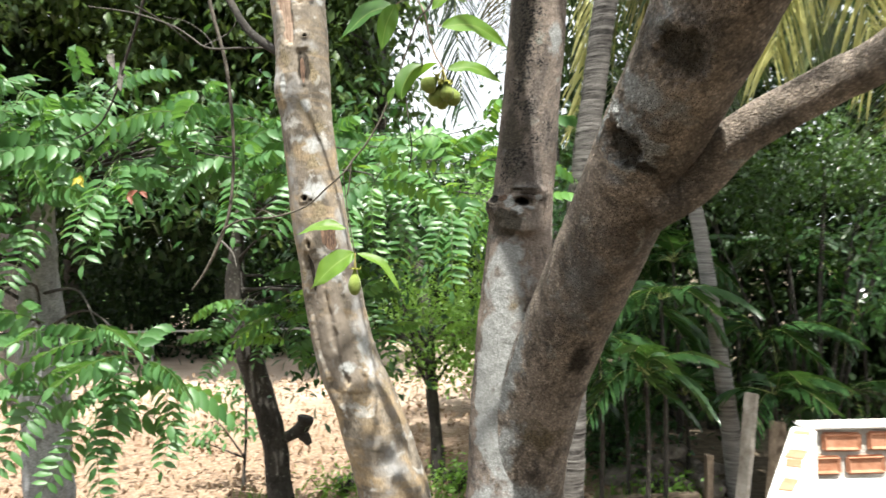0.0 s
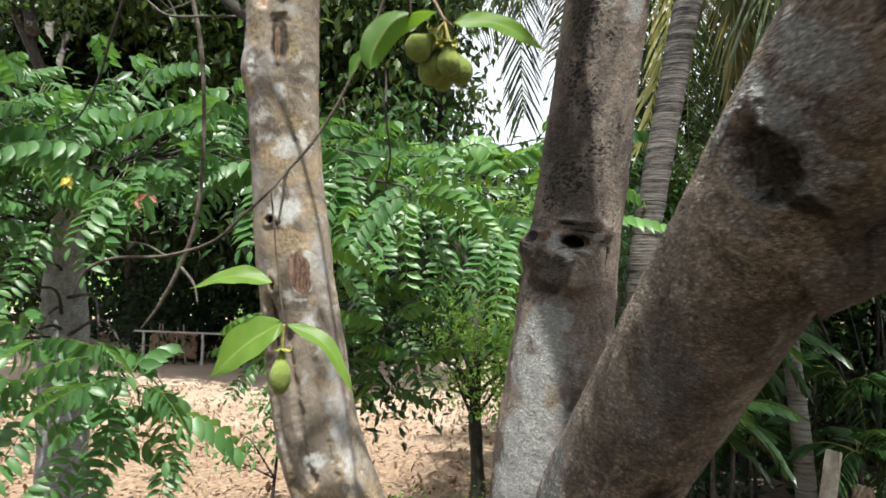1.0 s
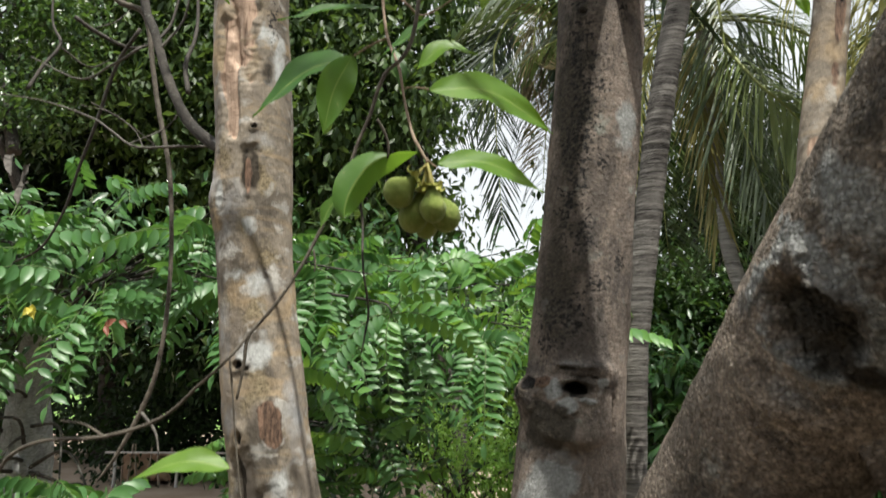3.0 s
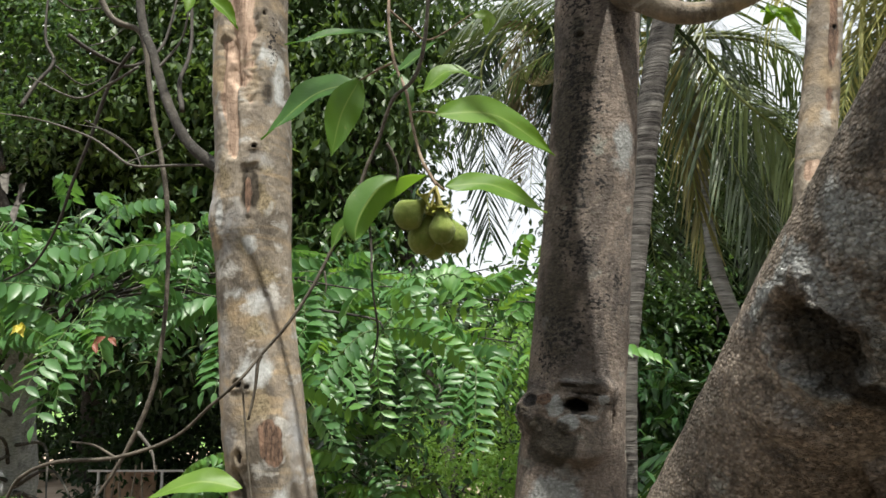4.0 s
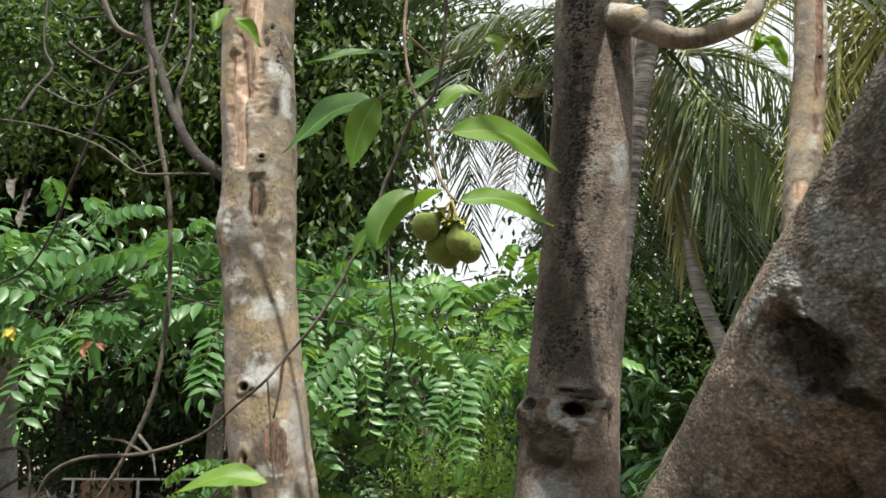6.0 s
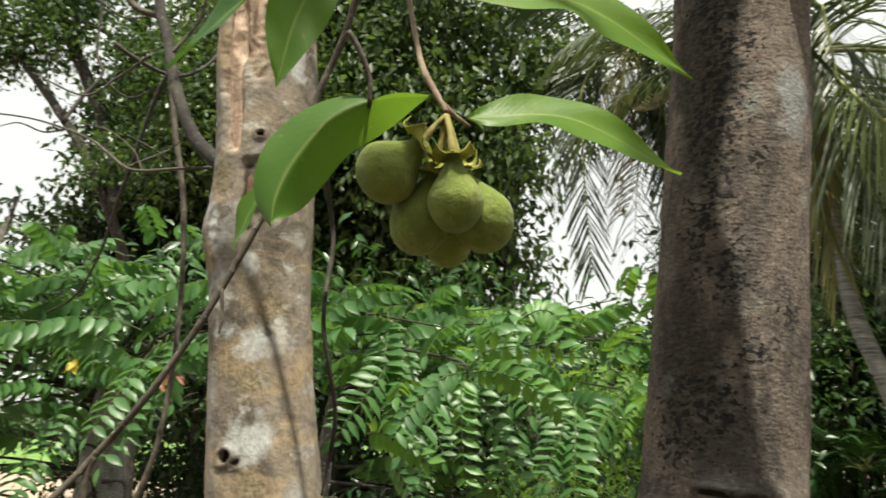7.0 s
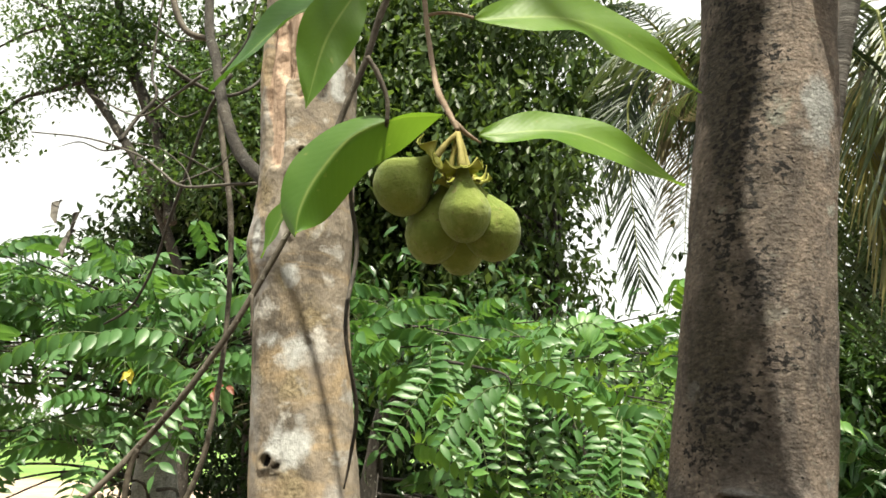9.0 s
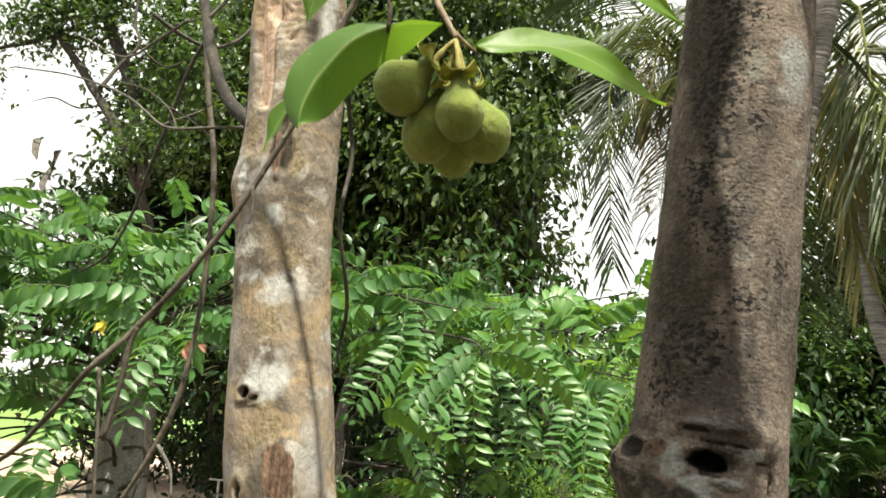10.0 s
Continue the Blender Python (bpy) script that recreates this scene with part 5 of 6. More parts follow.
    v, f = tube(trunk, radii, 50, 20, 0.12, 5.0, seed=seed)
    child("trunk", quads_to_mesh("trunk", v, f, [bark_mat]), tree)
    fork = Vector(trunk[-1])
    for tip in tips:
        t = Vector(tip)
        a = Vector(min(spline(trunk, 60), key=lambda q: abs(q[2] - min(t.z, fork.z) - rng.uniform(-0.1, 0.2))))
        m = a.lerp(t, 0.5) + Vector((rng.uniform(-0.2, 0.2), 0.25, rng.uniform(0.0, 0.35)))
        v, f = tube([a, m, t], [0.022, 0.012, 0.005], 14, 6, 0.15, 12)
        child("branch", quads_to_mesh("branch", v, f, [M_BARK_DARK]), tree)
    for tip in tips:
        turn0 = rng.uniform(0, 6.28)
        for k in range(per):
            a = turn0 + 6.283 * k / per + rng.uniform(-0.3, 0.3)
            d = Vector((math.cos(a), math.sin(a) * 0.9 - 0.35, rng.uniform(-0.15, 0.7)))
            p = Vector(tip) + Vector((rng.uniform(-0.06, 0.06), rng.uniform(-0.06, 0.06), -0.12 * k / per))
            up = (rng.uniform(-0.7, 0.7), rng.uniform(-1.1, 0.1), 1)
            leaf = rng.choice(leaves)
            if rng.random() < 0.22:
                leaf, d, up = rng.choice(PINNATE_HANGING), Vector((rng.uniform(-0.6, 0.6), -0.45, -0.9)), (rng.uniform(-0.5, 0.5), -1, 0.2)
            ob = child("compound_leaf", leaf, tree)
            ob.matrix_basis = matrix_to(p, d, up, rng.uniform(0.8, 1.12))
    nrng = np.random.default_rng(seed)
    pos = clumped(nrng, fill, fill_size[0], fill_size[1])
    child("inner_crown", scatter("inner_crown", LEAF_V, LEAF_T, turns(nrng, pos, nrng.uniform(0.11, 0.18, len(pos)), 0.5, 0.9, (0, -1, 0), 0.3), inner or M_PINNATE_SHADED), tree, "dense inner leaves")
    return tree


def hanging_compound_leaf(pts, leaflet, pairs, near, sag, mat, seed):
    """A compound leaf along given points: the leaflets of the near row face the visitor, those of the far row turn away."""
    rng = random.Random(seed)
    line = spline(pts, 60)
    v, f = tube(pts, [0.0042, 0.0032, 0.0016], 20, 5, cap=False)
    verts, faces = [tuple(q) for q in v], [tuple(q) for q in f]
    slots = [1] * len(faces)
    for i in range(pairs):
        u = 0.16 + 0.82 * i / (pairs - 1)
        k = min(58, int(59 * u))
        t = Vector(line[k + 1] - line[k]).normalized()
        across = t.cross(Vector((0, 1, 0))).normalized()
        for side in (-1, 1):
            out = across * side * 0.85 + t * rng.uniform(0.2, 0.4) + Vector((0, -0.15 if side == near else 0.75, -sag * rng.uniform(0.7, 1.2)))
            out.normalize()
            face = Vector((rng.uniform(-0.2, 0.2), -0.75, 0.55 + rng.uniform(-0.25, 0.25)))
            x = out.cross(face).normalized()
            z = x.cross(out)
            size = leaflet * (0.75 + 0.3 * math.sin(math.pi * (0.12 + 0.78 * u))) * rng.uniform(0.9, 1.08)
            n = len(verts)
            verts.extend(tuple(Vector(line[k]) + size * (a * 0.92 * x + b * out + c * z)) for a, b, c in OVAL_V)
            faces.extend(tuple(q + n for q in face_) for face_ in OVAL_F)
            slots.extend([0] * len(OVAL_F))
    me = bpy.data.meshes.new("compound_leaf")
    me.from_pydata(verts, [], faces)
    me.materials.append(mat)
    me.materials.append(M_RACHIS_GREEN)
    me.polygons.foreach_set("material_index", slots)
    me.polygons.foreach_set("use_smooth", [True] * len(faces))
    me.update()
    return me


def build_left_tree():
    rng = random.Random(31)
    tips = []
    for i in range(13):
        for j in range(5):
            x = -6.7 + 6.2 * (i + rng.uniform(-0.3, 0.3)) / 12
            top = 4.85 - 0.2 * max(0, (x + 3.0)) if x < -0.2 else 4.3
            z = 3.95 + (top + 0.12 - 3.95) * (j + rng.uniform(-0.3, 0.3)) / 4
            y = 5.7 + 0.22 * j + rng.uniform(-0.35, 0.45)
            if z < 4.12 and (-4.7 < x < -3.7 or x > -2.3):
                continue
            tips.append((x, y, z))
    tips += [(-3.0, 5.6, 2.95), (-2.5, 5.5, 2.9), (-3.4, 5.6, 2.75), (-2.2, 5.4, 2.75), (-3.9, 5.7, 2.9), (-2.9, 5.5, 2.6), (-3.7, 5.6, 2.55)]
    tips += [(-5.0, 6.3, 3.4), (-5.4, 6.6, 3.0), (-5.9, 6.5, 3.5), (-6.3, 6.8, 3.1), (-4.75, 6.3, 2.95), (-6.0, 6.7, 2.6), (-6.8, 6.9, 3.4)]
    tips += [(-2.3, 5.6, 2.62), (-2.05, 5.7, 2.5), (-2.6, 5.6, 2.35), (-4.6, 6.5, 3.6), (-4.9, 6.6, 3.9), (-4.2, 6.3, 3.75), (-3.9, 6.4, 3.5), (-4.6, 6.1, 4.95), (-5.0, 6.2, 5.05), (-4.4, 6.0, 4.75)]
    fill = [(rng.uniform(-6.8, -0.5), rng.uniform(6.8, 8.6), rng.uniform(4.0, 4.9)) for _ in range(50)]
    tree = build_pinnate_tree("pinnate_tree", "spreading tree with glossy green compound leaves and grey trunk", (-4.25, 8.0, 0),
                       [(-4.22, 8.0, -0.1), (-4.22, 8.0, 0.8), (-4.25, 8.0, 1.8), (-4.3, 8.0, 2.8), (-4.2, 7.8, 3.7), (-3.9, 7.4, 4.2)], [0.30, 0.25, 0.24, 0.235, 0.16, 0.08], M_BARK_GREY,
                       tips, 4, 5, fill, (75, (0.38, 0.35, 0.28)))
    v, f = tube([(-1.1, 6.3, 4.15), (-0.8, 5.8, 4.06), (-0.52, 5.4, 3.97), (-0.46, 5.32, 3.90)], [0.014, 0.010, 0.007, 0.004], 20, 7, 0.15, 12)
    child("branch", quads_to_mesh("branch", v, f, [M_BARK_DARK]), tree)
    base = (-0.47, 5.33, 3.90)
    for pts, pairs, near, sag, mat in (([base, (-0.49, 5.28, 3.78), (-0.48, 5.27, 3.58), (-0.455, 5.27, 3.34)], 10, 1, 0.05, M_PINNATE_FRESH),
                                       ([base, (-0.56, 5.25, 3.88), (-0.66, 5.2, 3.79), (-0.74, 5.18, 3.69), (-0.80, 5.15, 3.57)], 10, 1, 0.1, M_PINNATE),
                                       ([base, (-0.34, 5.22, 3.90), (-0.20, 5.15, 3.86), (-0.07, 5.12, 3.79), (0.03, 5.1, 3.70)], 10, 1, 0.55, M_PINNATE_FRESH),
                                       ([base, (-0.38, 5.3, 4.0), (-0.24, 5.25, 4.03), (-0.06, 5.2, 4.03), (0.09, 5.2, 4.0)], 9, 1, 0.5, M_PINNATE_FRESH),
                                       ([base, (-0.41, 5.3, 3.80), (-0.34, 5.3, 3.66), (-0.26, 5.3, 3.52), (-0.18, 5.3, 3.38)], 9, 1, 0.2, M_PINNATE),
                                       ([(-1.1, 5.7, 3.58), (-0.98, 5.5, 3.59), (-0.82, 5.35, 3.55), (-0.62, 5.2, 3.44)], 10, 1, 0.5, M_PINNATE_FRESH),
                                       ([(-1.0, 5.8, 3.50), (-0.90, 5.6, 3.42), (-0.80, 5.5, 3.30), (-0.70, 5.4, 3.14)], 9, 1, 0.3, M_PINNATE),
                                       ([(-0.2, 5.7, 4.25), (-0.10, 5.6, 4.28), (0.0, 5.5, 4.23), (0.06, 5.5, 4.08)], 8, -1, 0.1, M_PINNATE_FRESH)):
        child("compound_leaf", hanging_compound_leaf(pts, 0.112, pairs, near, sag, mat, len(pts) + int(100 * pts[-1][2])), tree)
    tips = []
    for i in range(6):
        for j in range(4):
            x = -1.3 + 2.05 * (i + rng.uniform(-0.3, 0.3)) / 5
            z = 3.92 + 0.73 * (j + rng.uniform(-0.3, 0.3)) / 3
            tips.append((x, 6.7 + 0.3 * j + rng.uniform(-0.3, 0.3), z))
    tips += [(-1.75 + 0.4 * k + rng.uniform(-0.1, 0.1), rng.uniform(7.6, 8.4), 2.75 + 0.33 * (k * 2 % 3) + rng.uniform(-0.1, 0.1)) for k in range(3)] + [(-1.6, 8.2, 2.5), (-1.25, 8.4, 2.75), (-1.0, 8.3, 3.05), (-0.85, 8.5, 2.6), (-1.35, 8.3, 3.2), (-1.1, 8.5, 2.35), (-1.65, 8.4, 2.9)] + [(-2.5, 9.3, 3.0), (-2.1, 9.4, 2.7), (-2.6, 9.2, 2.5)]
    fill = [(rng.uniform(-1.8, 1.7), rng.uniform(8.0, 9.6), rng.uniform(3.3, 4.6)) for _ in range(36)] + [(rng.uniform(-1.75, -0.85), rng.uniform(8.7, 9.3), rng.uniform(2.0, 3.3)) for _ in range(14)]
    second = build_pinnate_tree("pinnate_tree", "slender dark-stemmed tree with hanging compound leaves", (-2.3, 10.0, 0),
                       [(-2.2, 10.0, -0.1), (-2.25, 10.0, 0.5), (-2.32, 9.95, 1.2), (-2.6, 9.9, 2.2), (-2.75, 9.85, 3.0), (-2.6, 9.6, 4.1)], [0.2, 0.165, 0.16, 0.17, 0.14, 0.05], M_BARK_DARK,
                       tips, 3, 9, fill, (60, (0.34, 0.35, 0.3)),
                       [([(-2.25, 9.95, 1.05), (-2.05, 9.9, 1.12), (-1.88, 9.86, 1.25), (-1.84, 9.85, 1.36)], [0.07, 0.07, 0.10, 0.11]), ([(-1.95, 9.88, 1.18), (-1.86, 9.86, 1.10), (-1.80, 9.85, 1.0)], [0.08, 0.07, 0.04])], FRESH_LEAVES)
    # young lime-green leaves at the end of the crown
    for k, (x, z) in enumerate(((0.32, 4.05), (0.50, 4.02), (0.36, 3.86), (0.56, 3.85), (0.30, 3.72), (0.48, 3.70), (0.62, 3.98))):
        pts = [(x + 0.12, 7.3, z + 0.02), (x + 0.03, 7.1, z + 0.05), (x - 0.06, 6.95, z - 0.04), (x - 0.14, 6.9, z - 0.20)]
        child("compound_leaf", hanging_compound_leaf(pts, 0.085, 10, 1, 0.25, M_LIGHT_LEAF, 60 + k), second, "young lime-green leaf")


build_left_tree()


# ---- other trees and shrubs ----
def build_leafy_tree(name, label, base, trunk, radii, bark_mat, limbs, centres, per, size, leaf, leaf_mat, seed, droop=0.5, far=False, kind="", limb_r=0.06, bent=()):
    tree = thing(name, label, "tree", kind=kind, at=base)
    rng = np.random.default_rng(seed)
    v, f = tube(trunk, radii, 40, 14, 0.15, 4.0, seed=seed)
    child("trunk", quads_to_mesh("trunk", v, f, [bark_mat]), tree)
    if limbs:
        for a, b in limbs:
            v, f = tube([a, (Vector(a) + Vector(b)) / 2 + Vector((rng.uniform(-0.3, 0.3), 0, rng.uniform(0, 0.4))), b], [limb_r, limb_r * 0.6, limb_r * 0.2], 12, 7, 0.2, 3)
            child("limb", quads_to_mesh("limb", v, f, [bark_mat]), tree)
    for pts, r in bent:
        v, f = tube(pts, [r, 0.8 * r, 0.5 * r], 30, 9, 0.25, 6)
        child("limb", quads_to_mesh("limb", v, f, [bark_mat]), tree, "crooked dark limb")
    pos = clumped(rng, centres, per, size)
    m = turns(rng, pos, rng.uniform(leaf[0], leaf[1], len(pos)), droop, 0.9, (0, -1, 0), 0.25)
    child("crown", scatter("crown", FAR_V if far else LEAF_V, FAR_T if far else LEAF_T, m, leaf_mat), tree)
    return tree


def crown_centres(seed, count, low, high, hollow=0.0):
    rng = random.Random(seed)
    out = []
    mid = [(a + b) / 2 for a, b in zip(low, high)]
    half = [(b - a) / 2 for a, b in zip(low, high)]
    while len(out) < count:
        d = [rng.uniform(-1, 1) for _ in range(3)]
        r = math.sqrt(sum(q * q for q in d))
        if hollow <= r <= 1.0:
            out.append(tuple(m + h * q for m, h, q in zip(mid, half, d)))
    return out


def build_trees():
    rng = random.Random(3)
    # slim young tree with bright small leaflets
    cs = crown_centres(1, 54, (-1.05, 10.6, 1.6), (1.5, 12.6, 3.4))
    build_leafy_tree("young_tree", "slim young tree with small bright green leaflets", (-0.15, 11.6, 0), [(-0.12, 11.6, -0.1), (-0.16, 11.6, 0.7), (-0.22, 11.6, 1.5), (-0.2, 11.6, 2.4)], [0.13, 0.10, 0.09, 0.05],
                     M_BARK_DARK, [((-0.2, 11.6, 1.3 + 0.12 * i), c) for i, c in enumerate(cs[:10])], cs, 110, (0.24, 0.24, 0.14), (0.05, 0.10), M_LIGHT_LEAF, 11, 0.3, limb_r=0.03, bent=[([(-0.20, 11.55, 1.75), (-0.45, 11.45, 2.05), (-0.69, 11.4, 2.27), (-1.07, 11.4, 2.33), (-1.30, 11.4, 2.42), (-1.45, 11.4, 2.68), (-1.52, 11.4, 3.0), (-1.56, 11.45, 3.4)], 0.055),
                                                                                              ([(-0.80, 11.4, 2.29), (-0.66, 11.35, 2.42), (-0.60, 11.3, 2.62), (-0.64, 11.3, 2.85)], 0.026)])
    # sapling on the sand
    cs = [(-3.3, 11.2, 0.95), (-3.55, 11.2, 0.85), (-3.75, 11.2, 0.8), (-3.1, 11.2, 1.35), (-2.95, 11.2, 1.75), (-3.05, 11.2, 1.9), (-3.2, 11.2, 1.6), (-2.9, 11.1, 1.0)]
    build_leafy_tree("sapling", "thin leafy sapling growing out of the sand", (-3.03, 11.2, 0), [(-3.06, 11.2, -0.1), (-3.04, 11.2, 0.3), (-3.0, 11.2, 0.9), (-3.0, 11.2, 1.7)], [0.035, 0.025, 0.022, 0.012],
                     M_BARK_DARK, [((-3.02, 11.2, 0.5), cs[1]), ((-3.02, 11.2, 0.5), cs[2])], cs, 26, (0.12, 0.12, 0.09), (0.10, 0.19), M_PINNATE, 12, 0.5, limb_r=0.016)
    # big dark tree behind the sand
    cs = crown_centres(2, 260, (-20, 22, 3.6), (-2.0, 31, 22), 0.15)
    tips = rng.sample(cs, 26)
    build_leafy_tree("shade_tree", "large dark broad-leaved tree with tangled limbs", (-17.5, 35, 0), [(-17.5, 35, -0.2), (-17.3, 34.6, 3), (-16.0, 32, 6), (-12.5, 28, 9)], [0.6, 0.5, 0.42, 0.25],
                     M_BARK_DARK, [((-14.5 + 0.08 * i, 29.5, 7.2 + 0.07 * i), c) for i, c in enumerate(tips)], cs, 300, (0.95, 0.8, 0.7), (0.26, 0.52), M_SHADE_LEAF, 13, 0.7, True, limb_r=0.17)
    # medium tree with hanging leaves, beyond the clearing
    cs = [c for c in crown_centres(5, 190, (-9.6, 19.5, 4.2), (1.1, 24.5, 20.5), 0.0) if c[0] < -1.1 + 0.45 * max(0, c[2] - 10.5)]
    cs += crown_centres(6, 70, (-13.5, 19.5, 9.0), (-5.0, 24.5, 19.5))
    tips = rng.sample(cs, 18)
    build_leafy_tree("drooping_tree", "tall tree with hanging dark green leaves", (-0.6, 22, 0), [(-0.6, 22, -0.2), (-0.7, 22, 3), (-1.6, 22, 6), (-1.8, 22, 11)], [0.25, 0.2, 0.17, 0.1],
                     M_BARK_DARK, [((-1.7, 22, 5.0 + 0.3 * i), c) for i, c in enumerate(tips)], cs, 165, (0.60, 0.6, 0.56), (0.22, 0.44), M_DROOP_LEAF, 14, 1.3, True, limb_r=0.08)
    # open-branched tree at the clearing's edge, against the sky
    nrng = np.random.default_rng(15)
    tree = thing("open_tree", "tall open tree with dark crooked limbs against the sky", "tree", at=(-10.7, 18.6, 0))
    big_limbs = [([(-10.7, 18.6, -0.2), (-10.8, 18.5, 2.4), (-10.8, 18.3, 4.8), (-10.9, 17.8, 7.2), (-11.75, 17, 9.9), (-13.25, 17, 11.85), (-14.5, 17, 13.3), (-15.3, 17, 14.6), (-15.9, 17, 16.2), (-16.6, 17.2, 18.5)], [0.28, 0.24, 0.20, 0.15, 0.13, 0.11, 0.10, 0.08, 0.06, 0.02]),
                 ([(-14.5, 17, 13.2), (-15.4, 16.9, 12.95), (-16.2, 16.8, 12.75), (-17.0, 16.8, 12.3), (-18.2, 16.8, 12.6)], [0.06, 0.055, 0.05, 0.04, 0.015]),
                 ([(-11.0, 17, 8.9), (-11.9, 17.3, 11.3), (-12.4, 17.3, 12.3), (-13.3, 17.3, 13.9), (-14.0, 17.3, 15.8), (-14.4, 17.3, 18.5)], [0.16, 0.16, 0.17, 0.15, 0.13, 0.04]),
                 ([(-12.4, 17.2, 12.2), (-11.2, 17.0, 13.2), (-13.6, 16.8, 14.6), (-15.6, 16.7, 15.4), (-17.4, 16.6, 16.4)], [0.06, 0.06, 0.055, 0.05, 0.02]),
                 ([(-12.7, 17, 11.1), (-13.3, 16.9, 11.0), (-14.1, 16.9, 11.3), (-14.8, 16.9, 11.2)], [0.03, 0.025, 0.02, 0.006]),
                 ([(-15.6, 17, 15.2), (-16.8, 17, 15.0), (-17.9, 17, 14.6), (-19.0, 17, 14.8)], [0.05, 0.04, 0.03, 0.01])]
    for k, (pts, rad) in enumerate(big_limbs):
        v, f = tube(pts, rad, 60 if k in (0, 2) else 30, 10, 0.25, 2.5, seed=k)
        child("trunk" if k == 0 else "limb", quads_to_mesh("limb", v, f, [M_BARK_DARK]), tree)
    cs = [(rng.uniform(-17.5, -11.5), rng.uniform(16, 18), rng.uniform(14.6, 18.5)) for _ in range(46)] + [(rng.uniform(-15.6, -12.8), rng.uniform(16.4, 17.6), rng.uniform(13.2, 15.0)) for _ in range(26)]
    cs += [(rng.uniform(-18.2, -16.2), rng.uniform(16.4, 17.2), rng.uniform(11.6, 13.0)) for _ in range(10)] + [(rng.uniform(-11.6, -10.0), rng.uniform(16.6, 17.8), rng.uniform(9.6, 13.5)) for _ in range(24)]
    pos = clumped(nrng, cs, 145, (0.5, 0.4, 0.32))
    child("crown", scatter("crown", FAR_V, FAR_T, turns(nrng, pos, nrng.uniform(0.13, 0.25, len(pos)), 0.6, 0.9, (0, -1, 0), 0.25), M_MID_LEAF), tree)


build_trees()


def build_woods(name, label, low, high, clumps, per, size, leaf, mat, seed, stems=0, stem_mat=None):
    rng = random.Random(seed)
    nrng = np.random.default_rng(seed)
    cs = [tuple(rng.uniform(a, b) for a, b in zip(low, high)) for _ in range(clumps)]
    pos = clumped(nrng, cs, per, size)
    pos[:, 2] = np.abs(pos[:, 2])
    m = turns(nrng, pos, nrng.uniform(leaf[0], leaf[1], len(pos)), 0.6, 0.9, (0, -1, 0), 0.25)
    wood = thing(name, label, "woods", kind="stuff", at=((low[0] + high[0]) / 2, (low[1] + high[1]) / 2, 0))
    child("foliage", scatter("foliage", FAR_V, FAR_T, m, mat), wood)
    if stems:
        parts = []
        for _ in range(stems):
            x, y = rng.uniform(low[0], high[0]), rng.uniform(low[1], high[1])
            h = rng.uniform(0.7, 1.0) * high[2]
            parts.append(tube([(x, y, -0.1), (x + rng.uniform(-0.2, 0.2), y, h * 0.5), (x + rng.uniform(-0.5, 0.5), y, h)], [rng.uniform(0.04, 0.10), 0.05, 0.03], 10, 7, 0.1, 3))
        v, f = join(parts)
        child("stems", quads_to_mesh("stems", v, f, [stem_mat]), wood, "thin upright stems")
    return wood


build_woods("woods", "dense dark woods behind the clearing", (-25, 33, 0.5), (10, 42, 8.5), 200, 150, (1.3, 1.2, 0.9), (0.35, 0.7), M_SHADE_LEAF, 41, 40, M_BARK_DARK)
build_woods("woods", "shaded thicket of leafy trees and thin stems", (2.6, 14, 0.4), (15, 19, 8.6), 360, 150, (0.7, 0.7, 0.6), (0.16, 0.34), M_SHADE_LEAF, 42, 40, M_BARK_DARK)
build_woods("woods", "bright green shrubs at the edge of the clearing", (0.3, 15, 1.0), (4.0, 17.5, 5.0), 60, 130, (0.5, 0.5, 0.4), (0.12, 0.24), M_LIGHT_LEAF, 43)
build_woods("woods", "sunlit leafy shrubs between the palms", (2.1, 13.4, 2.6), (4.3, 14.4, 5.8), 40, 110, (0.35, 0.3, 0.3), (0.11, 0.22), M_MID_LEAF, 46)
build_woods("woods", "dark low thicket under the trees", (-14, 28, 0.3), (-5.5, 31, 3.8), 70, 110, (0.8, 0.7, 0.6), (0.2, 0.4), M_SHADE_LEAF, 44)
# added out of view: blocks low sky light so that undersides go darker
build_woods("woods", "unseen dark trees added behind the visitor to block low sky light", (-18, -15, 0.3), (18, -8, 9.0), 260, 60, (1.0, 0.9, 0.8), (0.4, 0.8), M_SHADE_LEAF, 47, 30, M_BARK_DARK)
build_woods("woods", "distant tree line beyond the green field", (-420, 330, 2), (220, 380, 13), 320, 60, (8, 5, 3), (3, 6), M_MID_LEAF, 45)


def build_bush(name, label, at, low, high, clumps, per, leaf, mat, seed):
    rng = np.random.default_rng(seed)
    bush = thing(name, label, "bush", at=at)
    cs = crown_centres(seed, clumps, low, high)
    for c in cs[:12]:
        v, f = tube([at, (Vector(at) + Vector(c)) / 2 + Vector((0, 0.1, 0.2)), c], [0.03, 0.02, 0.006], 10, 6)
        child("stem", quads_to_mesh("stem", v, f, [M_BARK_DARK]), bush)
    pos = clumped(rng, cs, per, (0.22, 0.22, 0.16))
    child("foliage", scatter("foliage", LEAF_V, LEAF_T, turns(rng, pos, rng.uniform(leaf[0], leaf[1], len(pos)), 0.2, 1.0, (0, -1, 0), 0.4), mat), bush)
    return bush


build_bush("bush", "tall bush with small round glossy leaves", (5.6, 11.2, 0), (3.9, 10.4, 3.2), (7.6, 12.4, 5.6), 70, 60, (0.09, 0.16), M_MID_LEAF, 51)
build_bush("bush", "leafy bush with pale glossy leaves beside the brickwork", (6.1, 9.2, 0), (5.3, 8.7, 2.0), (6.9, 9.8, 4.2), 26, 60, (0.10, 0.18), M_PINNATE, 52)
